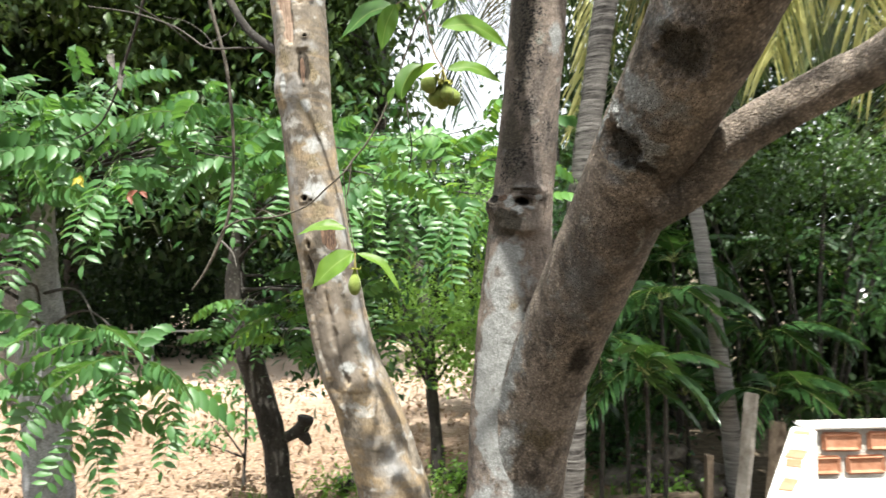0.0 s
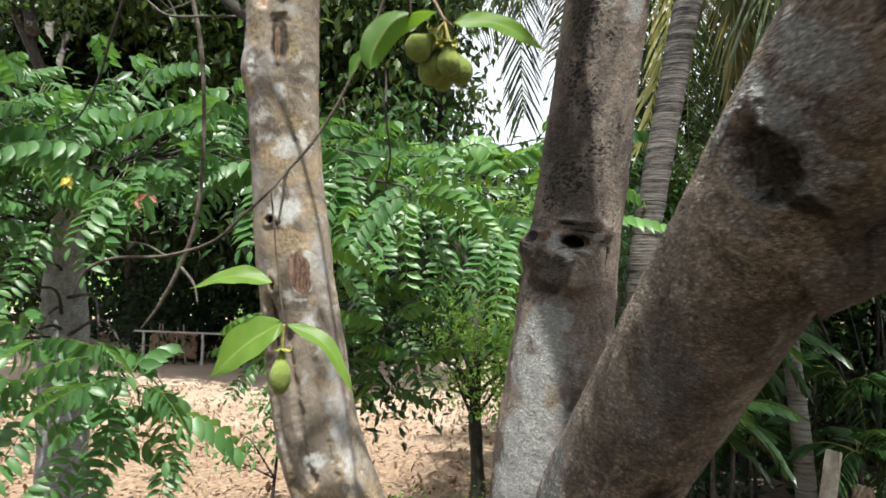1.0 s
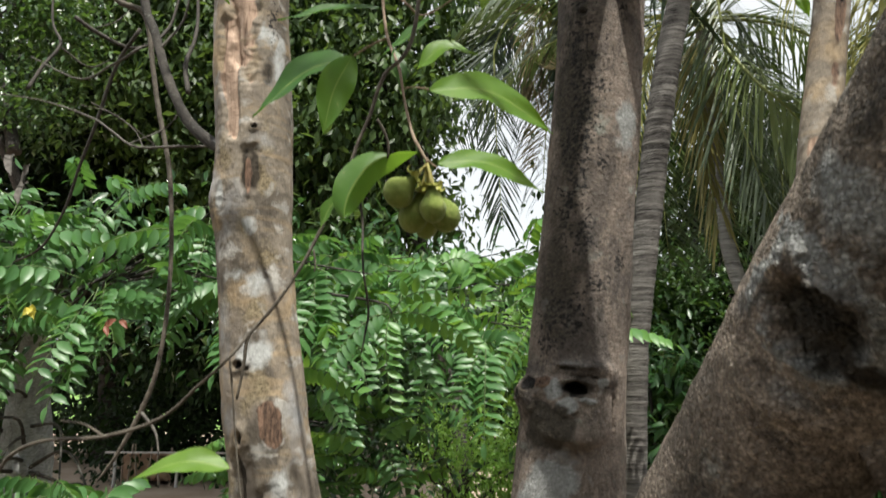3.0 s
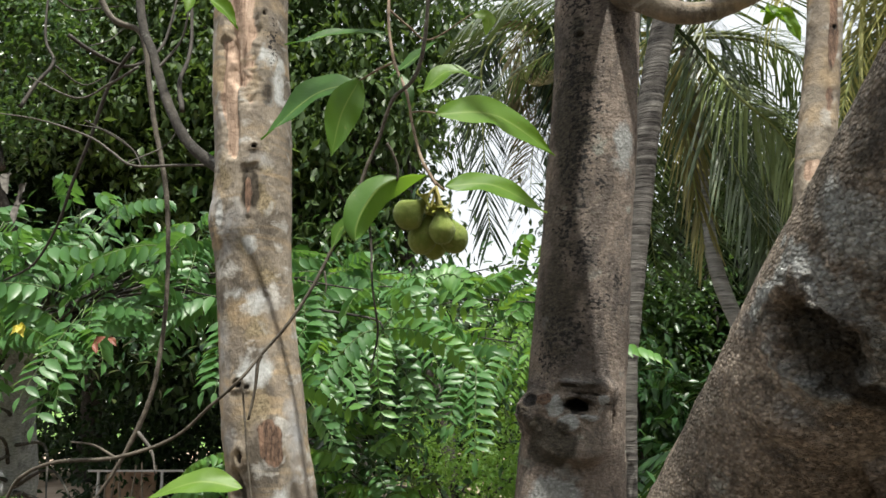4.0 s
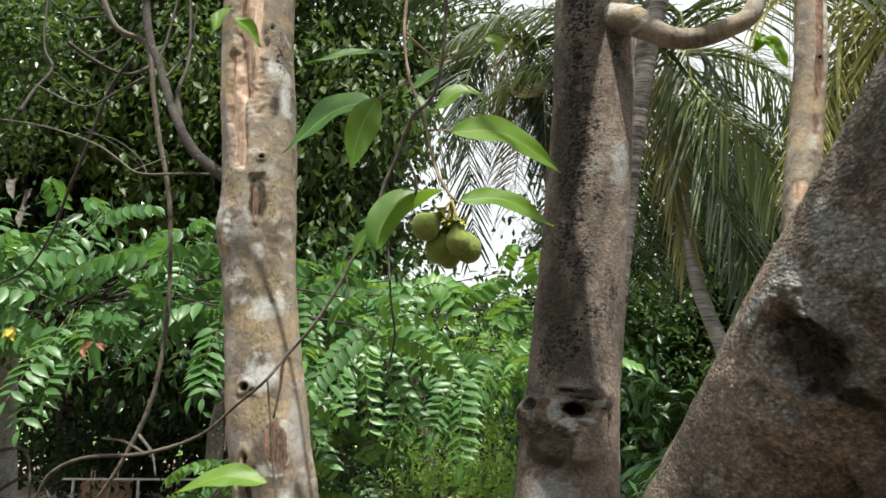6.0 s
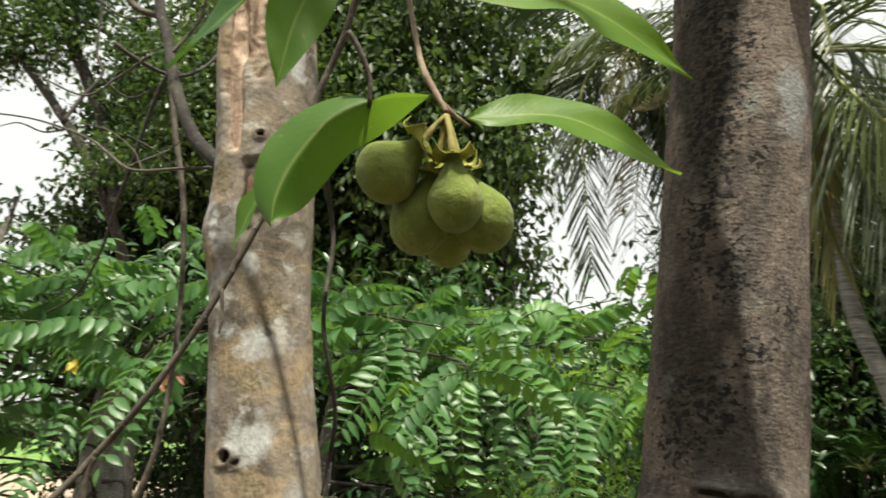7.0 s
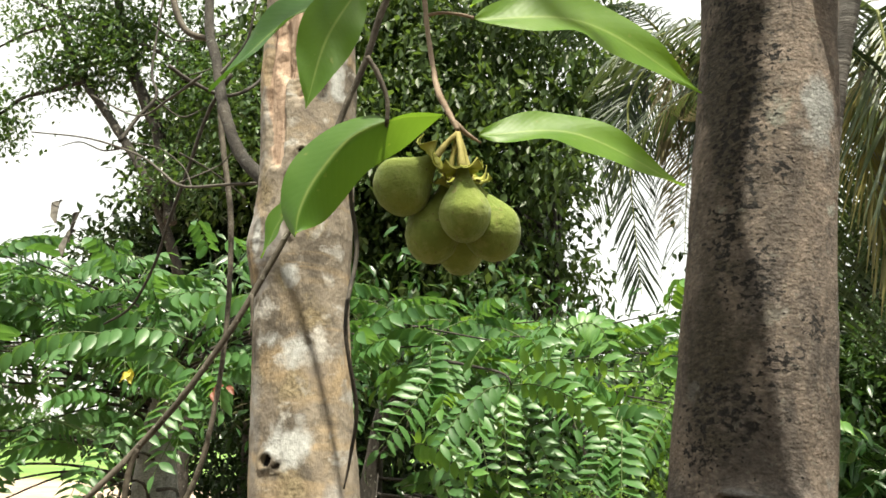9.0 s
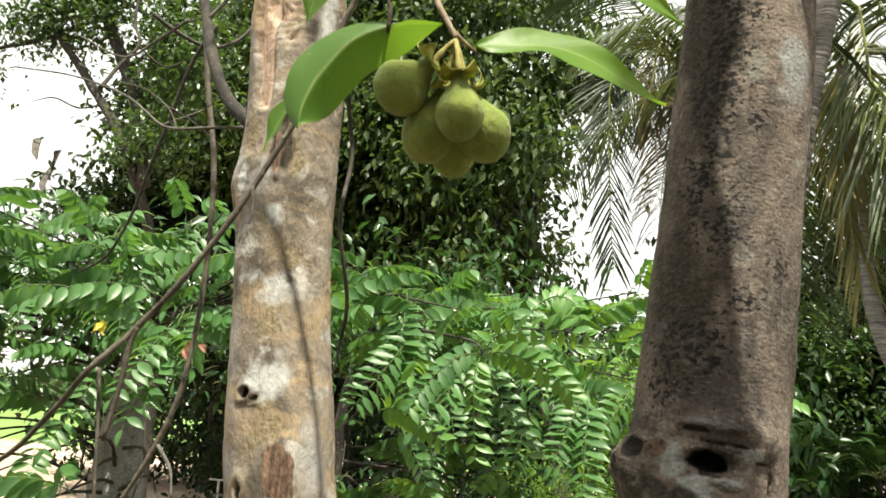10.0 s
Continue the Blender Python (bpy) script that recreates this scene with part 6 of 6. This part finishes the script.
build_bush("weed_patch", "low patch of fresh green weeds at a tree foot", (0.15, 10.9, 0), (-0.35, 10.5, 0.03), (0.7, 11.3, 0.30), 16, 45, (0.06, 0.12), M_LIGHT_LEAF, 54)
build_bush("weed_patch", "low patch of fresh green weeds on leaf litter", (-1.5, 10.7, 0), (-1.9, 10.4, 0.03), (-1.1, 11.0, 0.26), 12, 40, (0.06, 0.12), M_LIGHT_LEAF, 55)
build_bush("weed_patch", "low patch of fresh green weeds beside broken stones", (2.9, 10.4, 0), (2.7, 10.2, 0.03), (3.2, 10.6, 0.30), 8, 40, (0.06, 0.14), M_LIGHT_LEAF, 56)
build_bush("bush", "dark low bush on shaded soil", (2.6, 11.8, 0), (1.7, 11.2, 0.1), (3.6, 12.6, 1.1), 30, 60, (0.08, 0.15), M_PINNATE_SHADED, 53)


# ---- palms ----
FRONDS = {"green": frond_mesh("frond", 1, 3.6, 1.0, 0.75, 0.6, M_FROND), "shaded": frond_mesh("frond", 7, 3.6, 1.0, 0.9, 0.75, M_FROND_SHADED), "hanging": frond_mesh("frond", 2, 3.4, 1.0, 1.0, 0.7, M_FROND),
          "yellow": frond_mesh("frond", 3, 3.4, 0.85, 0.9, 0.95, M_FROND_YELLOW), "dry": frond_mesh("frond", 4, 3.0, 0.75, 1.05, 1.0, M_FROND_DRY),
          "small": frond_mesh("frond", 5, 1.35, 0.46, 0.85, 0.35, M_UNDER_PALM, 17, 0.024), "small_low": frond_mesh("frond", 6, 1.2, 0.42, 1.15, 0.45, M_UNDER_PALM, 15, 0.025)}


def hanging_frond(points, leaflet, mat, across, spread, sag, count, seed, narrow=0.014):
    """A frond that hangs along a bowed rib; its leaflets leave the rib at an angle of spread degrees and sag."""
    rng = random.Random(seed)
    line = spline(points, 90)
    v, f = tube(points, [0.028, 0.018, 0.005], 20, 6, cap=False)
    verts, faces, slots = [tuple(q) for q in v], [tuple(q) for q in f], [1] * len(f)
    across = np.array(across, float)
    for k in range(count):
        u = 0.06 + 0.93 * k / count
        i = min(88, int(u * 89))
        t = line[i + 1] - line[i]
        t = t / np.linalg.norm(t)
        x = across - t * (across @ t)
        x /= np.linalg.norm(x)
        z = np.cross(x, t)
        for s in (-1, 1):
            ang = radians(spread * (1.1 - 0.45 * u) + rng.uniform(-7, 7))
            out = t * math.cos(ang) + x * (s * math.sin(ang)) + z * rng.uniform(-0.18, 0.18)
            size = leaflet * (0.55 + 0.5 * math.sin(math.pi * min(1.0, 0.2 + 0.72 * u))) * rng.uniform(0.85, 1.1)
            w = narrow * rng.uniform(0.8, 1.2)
            n0 = len(verts)
            drop = sag * rng.uniform(0.6, 1.4)
            wid = np.cross(out, z)
            wid = wid * math.cos(0.6) + z * math.sin(0.6) * s
            for seg in range(5):
                e = seg / 4
                c = line[i] + out * size * e * (1 - 0.3 * drop * e) + np.array((0, 0, -1.0)) * size * drop * e * e
                half = w * (0.4 + 0.6 * math.sin(math.pi * min(1, 0.25 + 0.6 * e))) * (1 - 0.92 * (e > 0.99))
                verts += [tuple(c - wid * half), tuple(c + wid * half)]
            faces += [(n0 + 2 * q, n0 + 2 * q + 1, n0 + 2 * q + 3, n0 + 2 * q + 2) for q in range(4)]
            slots += [0] * 4
    return link_mesh("frond", verts, faces, [mat, M_RACHIS], True, slots)


def build_palm(label, base, trunk, radii, crown, fronds, hung=(), skin=None):
    palm = thing("coconut_palm", label, "palm tree", at=base)
    line = spline(trunk, 240)
    d = np.r_[0, np.cumsum(np.linalg.norm(np.diff(line, axis=0), axis=1))]
    r = np.interp(np.linspace(0, 1, 240), np.linspace(0, 1, len(radii)), radii)
    r = r * (1 + 0.05 * (np.abs(((d / 0.075) % 1.0) - 0.5) < 0.14))
    tan, side, over = frames_along(line)
    verts = [line[i] + (side[i] * math.cos(a) + over[i] * math.sin(a)) * r[i] * (1 + 0.03 * noise.noise(Vector(line[i] * 4) + Vector((a, 0, 0))))
             for i in range(240) for a in np.linspace(0, 2 * math.pi, 18, endpoint=False)]
    faces = [(i * 18 + j, i * 18 + (j + 1) % 18, (i + 1) * 18 + (j + 1) % 18, (i + 1) * 18 + j) for i in range(239) for j in range(18)]
    child("trunk", link_mesh("trunk", verts, faces, [skin or M_PALM_BARK], True), palm, "grey ringed palm trunk")
    for kind, az, pitch, size in fronds:
        a, e = radians(az), radians(pitch)
        ob = child("frond", FRONDS[kind], palm, {"yellow": "yellowing hanging frond", "dry": "dry brown hanging frond"}.get(kind, ""))
        ob.matrix_basis = matrix_to(crown, (math.sin(a) * math.cos(e), math.cos(a) * math.cos(e), math.sin(e)), (0, 0, 1) if abs(pitch) < 80 else (0, 1, 0), size)
    for k, (pts, leaflet, mat, spread, sag, count) in enumerate(hung):
        child("frond", hanging_frond(pts, leaflet, mat, (1, 0.25 * (-1) ** k, 0), spread, sag, count, k, 0.019 if mat is M_FROND_SHADED else 0.014), palm, "long hanging frond")
    return palm


build_palm("tall coconut palm with a grey ringed trunk", (1.05, 7.0, 0),
           [(1.05, 7.0, -0.1), (1.14, 7.0, 1.4), (1.25, 7.0, 3.44), (1.33, 7.0, 4.15), (1.47, 7.0, 5.04), (1.58, 7.0, 5.73), (1.76, 7.0, 6.6), (2.05, 7.05, 7.7), (2.5, 7.1, 9.4), (3.4, 7.2, 13.0)],
           [0.16, 0.13, 0.115, 0.112, 0.112, 0.11, 0.105, 0.10, 0.10, 0.10], (3.4, 7.2, 13.1),
           [("green", 33 * k, 25 - 12 * (k % 4), 1.0 + 0.05 * (k % 3)) for k in range(11)])
build_palm("coconut palm behind the clearing with long dark hanging fronds", (1.9, 12.2, 0),
           [(1.95, 12.2, -0.1), (1.9, 12.2, 3.0), (1.75, 12.1, 6.0), (1.25, 12.0, 9.1)], [0.18, 0.13, 0.12, 0.11], (1.2, 11.95, 9.2),
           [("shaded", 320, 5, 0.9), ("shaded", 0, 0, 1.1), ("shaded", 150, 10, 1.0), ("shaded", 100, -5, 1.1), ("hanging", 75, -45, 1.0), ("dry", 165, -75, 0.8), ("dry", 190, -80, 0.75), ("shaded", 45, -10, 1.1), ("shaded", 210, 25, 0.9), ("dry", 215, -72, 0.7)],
           [([(1.2, 11.95, 9.2), (0.7, 11.9, 9.45), (0.32, 11.9, 8.9), (0.27, 11.9, 8.3), (0.30, 11.9, 7.1), (0.38, 11.9, 5.8)], 0.8, M_FROND_SHADED, 42, 0.16, 70),
            ([(1.25, 11.9, 9.2), (1.35, 11.5, 9.2), (1.42, 11.4, 8.4), (1.45, 11.4, 7.0)], 0.9, M_FROND_SHADED, 38, 0.25, 60),
            ([(1.2, 11.9, 9.2), (1.0, 11.6, 9.3), (0.88, 11.5, 8.7), (0.85, 11.5, 7.8)], 0.75, M_FROND_DRY, 30, 0.3, 36)])
build_palm("leaning coconut palm with a skirt of drooping fronds", (4.06, 10.6, 0),
           [(4.11, 10.6, -0.1), (3.91, 10.4, 1.3), (3.70, 10.2, 2.43), (3.45, 10.1, 3.96), (3.13, 10.1, 5.06), (3.04, 10.2, 6.4), (3.01, 10.2, 8.1)],
           [0.15, 0.12, 0.105, 0.098, 0.092, 0.09, 0.09], (3.01, 10.15, 8.2),
           [("green", a, e, 1.0) for a, e in ((0, 0), (35, -15), (70, 5), (105, -20), (140, 10), (325, -10), (290, 15), (250, 20), (215, 30), (60, -40), (20, -45), (340, -45))],
           [([(3.01, 10.1, 8.2), (3.02, 9.7, 8.6), (3.03, 9.6, 8.2), (3.14, 9.6, 6.9), (3.48, 9.6, 5.5)], 1.15, M_FROND, 46, 0.25, 64),
            ([(3.01, 10.1, 8.2), (3.08, 9.6, 7.6), (3.31, 9.3, 7.0), (3.66, 9.3, 6.65), (3.83, 9.3, 6.3), (3.91, 9.3, 5.8)], 0.62, M_FROND_LIME, 50, 0.6, 60),
            ([(2.96, 10.1, 8.2), (2.46, 9.7, 8.1), (2.11, 9.6, 7.3), (1.94, 9.6, 6.2), (1.72, 9.6, 5.0)], 0.6, M_FROND_YELLOW, 30, 0.25, 54),
            ([(3.01, 10.2, 8.2), (2.91, 10.1, 7.6), (2.91, 10.1, 6.6), (3.01, 10.1, 5.3)], 0.8, M_FROND_OLIVE, 24, 0.25, 50),
            ([(3.01, 10.2, 8.2), (3.46, 10.3, 8.4), (3.81, 10.3, 7.4), (3.91, 10.3, 6.0), (3.81, 10.3, 4.9)], 0.9, M_FROND, 35, 0.3, 50)], M_PALM_BARK_PALE)
build_palm("coconut palm with long yellowing fronds hanging over the thicket", (6.6, 9.2, 0),
           [(6.6, 9.2, -0.1), (6.5, 9.2, 2.0), (6.3, 9.1, 4.0), (5.9, 9.0, 6.0), (5.3, 8.8, 7.8)],
           [0.18, 0.14, 0.125, 0.12, 0.115], (5.3, 8.8, 7.9),
           [("green", 320, -20, 1.0), ("green", 0, 0, 1.0), ("green", 60, -20, 1.0), ("green", 110, -10, 1.0), ("yellow", 160, -35, 1.0), ("green", 210, 10, 1.0), ("green", 30, -40, 1.0), ("yellow", 130, -50, 0.9)],
           [([(5.3, 8.8, 7.9), (4.75, 8.6, 8.35), (4.2, 8.5, 8.3), (3.75, 8.4, 7.95)], 1.35, M_FROND_YELLOW, 60, 0.85, 50),
            ([(5.3, 8.8, 7.9), (4.95, 8.3, 8.1), (4.75, 8.2, 7.3), (4.70, 8.2, 6.4), (4.85, 8.2, 5.3)], 0.85, M_FROND_YELLOW, 36, 0.35, 60),
            ([(5.35, 8.8, 7.9), (5.4, 8.4, 7.8), (5.3, 8.3, 7.0), (5.25, 8.3, 6.1), (5.4, 8.3, 5.3)], 0.8, M_FROND_YELLOW, 36, 0.35, 54),
            ([(5.3, 8.8, 7.9), (4.9, 8.5, 8.0), (4.3, 8.4, 7.2), (3.9, 8.3, 6.3), (3.72, 8.3, 5.5)], 0.85, M_FROND_YELLOW, 40, 0.4, 60),
            ([(5.3, 8.8, 7.9), (4.8, 8.6, 7.5), (4.38, 8.5, 6.5), (4.25, 8.5, 5.5)], 0.8, M_FROND_LIME, 40, 0.4, 54),
            ([(5.3, 8.8, 7.9), (4.9, 8.8, 7.7), (4.55, 8.8, 6.8), (4.45, 8.8, 5.7)], 0.9, M_FROND, 38, 0.4, 50)])


def build_small_palm(at, height, count, seed, size=1.0):
    rng = random.Random(seed)
    palm = thing("understory_palm", "small palm with arching dark green fronds in shade", "palm", "palms of the thicket", at=at)
    top = Vector(at) + Vector((rng.uniform(-0.1, 0.1), 0, height))
    v, f = tube([at, Vector(at).lerp(top, 0.5) + Vector((0.03, 0, 0)), top], [0.036, 0.028, 0.024], 14, 9, 0.05, 6)
    child("stem", quads_to_mesh("stem", v, f, [M_BARK_DARK]), palm)
    for k in range(count):
        a = 6.283 * k / count + rng.uniform(-0.3, 0.3)
        e = rng.uniform(0.1, 1.0)
        ob = child("frond", FRONDS["small" if k % 2 else "small_low"], palm)
        ob.matrix_basis = matrix_to(top, (math.sin(a) * math.cos(e), math.cos(a) * math.cos(e), math.sin(e)), (0, 0, 1), size * rng.uniform(0.8, 1.1))
    return palm


for spot, h, n, sz in (((2.5, 10.4, 0), 1.6, 9, 1.0), ((3.1, 11.6, 0), 2.5, 9, 1.0), ((3.6, 11.2, 0), 1.3, 8, 0.9), ((4.4, 10.0, 0), 1.5, 9, 0.85), ((4.9, 11.3, 0), 2.1, 9, 1.0), ((2.3, 12.6, 0), 2.7, 9, 1.0),
                       ((5.4, 10.2, 0), 1.4, 8, 0.9), ((6.4, 11.4, 0), 2.4, 9, 1.0), ((1.9, 11.4, 0), 1.3, 8, 0.8), ((3.9, 12.4, 0), 3.3, 9, 1.1), ((2.8, 13.2, 0), 3.9, 9, 1.1), ((5.9, 12.6, 0), 3.4, 9, 1.1),
                       ((1.95, 9.6, 0), 2.3, 9, 0.85), ((2.45, 9.3, 0), 1.9, 9, 0.8), ((2.9, 10.0, 0), 2.8, 9, 0.9)):
    build_small_palm(spot, h, n, int(spot[0] * 10), sz)


# ---- odd leaves caught in the branches ----
def odd_leaves(name, label, at, size, count, mat, seed, droop=0.5):
    rng = np.random.default_rng(seed)
    ob = thing(name, label, "leaf", at=at)
    for _ in range(count):
        d = Vector((rng.uniform(-1, 1), rng.uniform(-0.6, 0.3), rng.uniform(-1, 0.3) - droop)).normalized()
        p = Vector(at) + Vector(rng.normal(0, 0.25 * size, 3))
        child("leaf", broad_leaf_mesh("leaf", p, p + d * 0.5 * size + Vector((0, 0, 0.1 * size)), p + d * size, size * 0.42, (rng.uniform(-0.4, 0.4), -0.8, 0.5), mat, 0.5, 0.12, rng.uniform(0, 6)), ob)
    return ob


odd_leaves("yellow_leaves", "cluster of yellowing leaves on the tree", (-2.08, 4.4, 3.84), 0.07, 4, M_YELLOW_LEAF, 71)
odd_leaves("red_leaves", "withered reddish brown leaves on the tree", (-2.14, 5.3, 3.85), 0.085, 4, M_RED_LEAF, 72)
odd_leaves("dry_leaf", "curled grey-brown dead leaf caught on a twig", (-1.17, 2.88, 4.07), 0.08, 3, M_DEAD, 73, 0.2)
odd_leaves("green_leaves", "few fresh green leaves on a thin shoot", (0.60, 2.2, 4.16), 0.07, 4, M_LEAF_LIT, 75)
odd_leaves("green_leaves", "few fresh green leaves high on the stem", (-0.33, 1.95, 4.09), 0.06, 2, M_LEAF_LIT, 76)


# ---- stones, planks, brickwork, fence ----
def stone_mesh(seed):
    bm = bmesh.new()
    bmesh.ops.create_icosphere(bm, subdivisions=2, radius=1)
    for vert in bm.verts:
        vert.co *= 1 + 0.35 * noise.noise(vert.co * 1.3 + Vector((seed * 3.1, 0, 0)))
        vert.co.z *= 0.6
    return from_bm("stone", bm, M_STONE)


STONES = [stone_mesh(i) for i in range(4)]


def build_stones():
    rng = random.Random(77)
    for i in range(34):
        x, y = rng.uniform(2.5, 4.1), rng.uniform(10.6, 11.7)
        s = rng.uniform(0.08, 0.19)
        z = s * 0.4 + max(0.0, 0.55 * (1 - abs(x - 3.4) / 0.9) * (1 - abs(y - 11.2) / 0.6)) * rng.random()
        ob = new("stone", STONES[i % 4])
        ob.location, ob.scale = (x, y, z), (s * rng.uniform(0.9, 1.5), s, s)
        ob.rotation_euler = (rng.uniform(-0.4, 0.4), rng.uniform(-0.4, 0.4), rng.uniform(0, 6))
        tagged(ob, "rough grey-brown stone in a heap on the soil", "stone", "stones of the heap")


build_stones()


def build_plank(name, label, base, top, width, thick, mat):
    base, top = Vector(base), Vector(top)
    length = (top - base).length
    bm = box_bm((width, thick, length), 0.012, (0, 0, length / 2))
    bmesh.ops.subdivide_edges(bm, edges=[e for e in bm.edges if abs(e.verts[0].co.z - e.verts[1].co.z) > 0.5 * length], cuts=8)
    for vert in bm.verts:
        k = noise.noise(vert.co * 2.3 + base)
        vert.co.x += 0.02 * k
        vert.co.y += 0.012 * noise.noise(vert.co * 3.1)
    ob = new(name, from_bm(name, bm, mat))
    ob.location = base
    ob.rotation_euler = (top - base).to_track_quat("Z", "Y").to_euler()
    return tagged(ob, label, "plank")


build_plank("plank_post", "weathered pale plank post leaning in the soil", (3.68, 9.5, -0.1), (3.92, 9.6, 1.6), 0.2, 0.06, M_POST)
build_plank("plank_post", "short grey wooden post in the soil", (3.42, 9.9, -0.1), (3.46, 9.9, 0.75), 0.15, 0.09, M_POST_DARK)
build_plank("plank_post", "brown wooden plank standing upright", (4.05, 9.4, -0.1), (4.2, 9.5, 1.25), 0.22, 0.05, M_POST_DARK)
build_plank("fallen_log", "fallen grey timber lying on the soil", (2.15, 10.15, 0.08), (3.35, 10.0, 0.16), 0.16, 0.12, M_POST_DARK)


def build_brick_wall():
    """A low rough brick tank: two bare courses over white plaster, and a side wall that comes forward."""
    wall = thing("brick_tank", "unfinished brick tank with bare red bricks over white plaster", "brick wall", at=(3.2, 5.3, 0))
    x0, y0, top = 2.45, 5.2, 2.13
    back = box_bm((3.0, 0.14, top - 0.34), 0.01, (x0 + 1.5, y0 + 0.07, (top - 0.34) / 2))
    child("plaster_wall", from_bm("plaster_wall", back, M_PLASTER), wall)
    core = box_bm((3.0, 0.10, 0.35), 0.008, (x0 + 1.5, y0 + 0.085, top - 0.175))
    child("mortar_bed", from_bm("mortar_bed", core, M_MORTAR), wall, "grey mortar")
    cap = box_bm((3.02, 0.17, 0.035), 0.012, (x0 + 1.5, y0 + 0.07, top + 0.0175))
    child("coping", from_bm("coping", cap, M_PLASTER), wall)
    ang = radians(29)
    dx, dy = -math.sin(ang), -math.cos(ang)
    side = box_bm((0.16, 2.4, top), 0.012)
    bmesh.ops.rotate(side, verts=side.verts, matrix=Matrix.Rotation(-ang, 3, "Z"))
    bmesh.ops.translate(side, verts=side.verts, vec=(x0 + 0.02 + dx * 1.2, y0 + 0.07 + dy * 1.2, top / 2 + 0.005))
    child("side_wall", from_bm("side_wall", side, M_PLASTER), wall)
    bm = box_bm((0.265, 0.05, 0.128), 0.014)
    faces = [f for f in bm.faces if f.normal.y < -0.9]
    bmesh.ops.inset_region(bm, faces=faces, thickness=0.022, depth=0)
    bmesh.ops.translate(bm, verts=list({q for f in faces for q in f.verts}), vec=(0, 0.014, 0))
    brick = from_bm("brick", bm, M_BRICK)
    rng = random.Random(5)
    for row in range(2):
        for k in range(9):
            ob = child("brick", brick, wall)
            ob.location = (x0 + 0.25 + 0.305 * k - 0.15 * row + rng.uniform(-0.008, 0.008), y0 + 0.024 + rng.uniform(-0.004, 0.004), top - 0.09 - 0.157 * row)
            ob.rotation_euler = (0, rng.uniform(-0.03, 0.03), 0)
    bm = box_bm((0.10, 0.20, 0.012), 0.004)
    patch = from_bm("brick", bm, M_BRICK)
    for k in range(5):
        d = 0.25 + 0.45 * k + rng.uniform(-0.12, 0.12)
        ob = child("brick", patch, wall)
        ob.location = (x0 + 0.02 + dx * d, y0 + 0.07 + dy * d, top + 0.006)
        ob.rotation_euler = (0, 0, -ang + rng.uniform(-0.08, 0.08))
        ob.scale = (rng.uniform(0.6, 1.2), rng.uniform(0.4, 1.2), 1)
    return wall


build_brick_wall()


def build_fence():
    fence = thing("rail_fence", "far rail fence of weathered pale poles at the clearing's edge", "fence", at=(-9, 27, 0))
    bm = box_bm((9.5, 0.05, 0.07), 0.01, (-8.6, 27, 1.17))
    child("rail", from_bm("rail", bm, M_WHITE), fence)
    for x in (-13.0, -10.75, -7.2, -4.4):
        v, f = tube([(x, 27.05, -0.1), (x + 0.02, 27.05, 0.6), (x, 27.05, 1.2)], [0.06, 0.055, 0.05], 8, 8, 0.1, 4)
        child("post", quads_to_mesh("post", v, f, [M_WHITE]), fence)
    for i, x in enumerate((-12.6, -12.2, -11.9, -11.4)):
        v, f = tube([(x, 27.2, -0.1), (x + 0.1 * (-1) ** i, 27.2, 0.7), (x + 0.15 * (-1) ** i, 27.2, 1.45)], [0.04, 0.035, 0.03], 8, 6, 0.1, 4)
        child("stick", quads_to_mesh("stick", v, f, [M_FIGURE]), fence)
    shed = thing("canvas_screen", "tan canvas screen hung on sticks by the fence", "screen", at=(-12.1, 27.6, 0))
    bm = bmesh.new()
    bmesh.ops.create_grid(bm, x_segments=16, y_segments=8, size=0.5)
    for vert in bm.verts:
        vert.co = Vector((vert.co.x * 1.9 - 12.1, 27.6 + 0.06 * math.sin(vert.co.x * 22), 0.65 + vert.co.y * 1.0))
    bmesh.ops.solidify(bm, geom=bm.faces[:], thickness=0.015)
    child("sheet", from_bm("sheet", bm, M_CANVAS, True), shed)
    for x in (-13.0, -11.2):
        v, f = tube([(x, 27.62, -0.1), (x, 27.62, 0.6), (x, 27.62, 1.3)], [0.03, 0.03, 0.03], 6, 6)
        child("pole", quads_to_mesh("pole", v, f, [M_FIGURE]), shed)


build_fence()
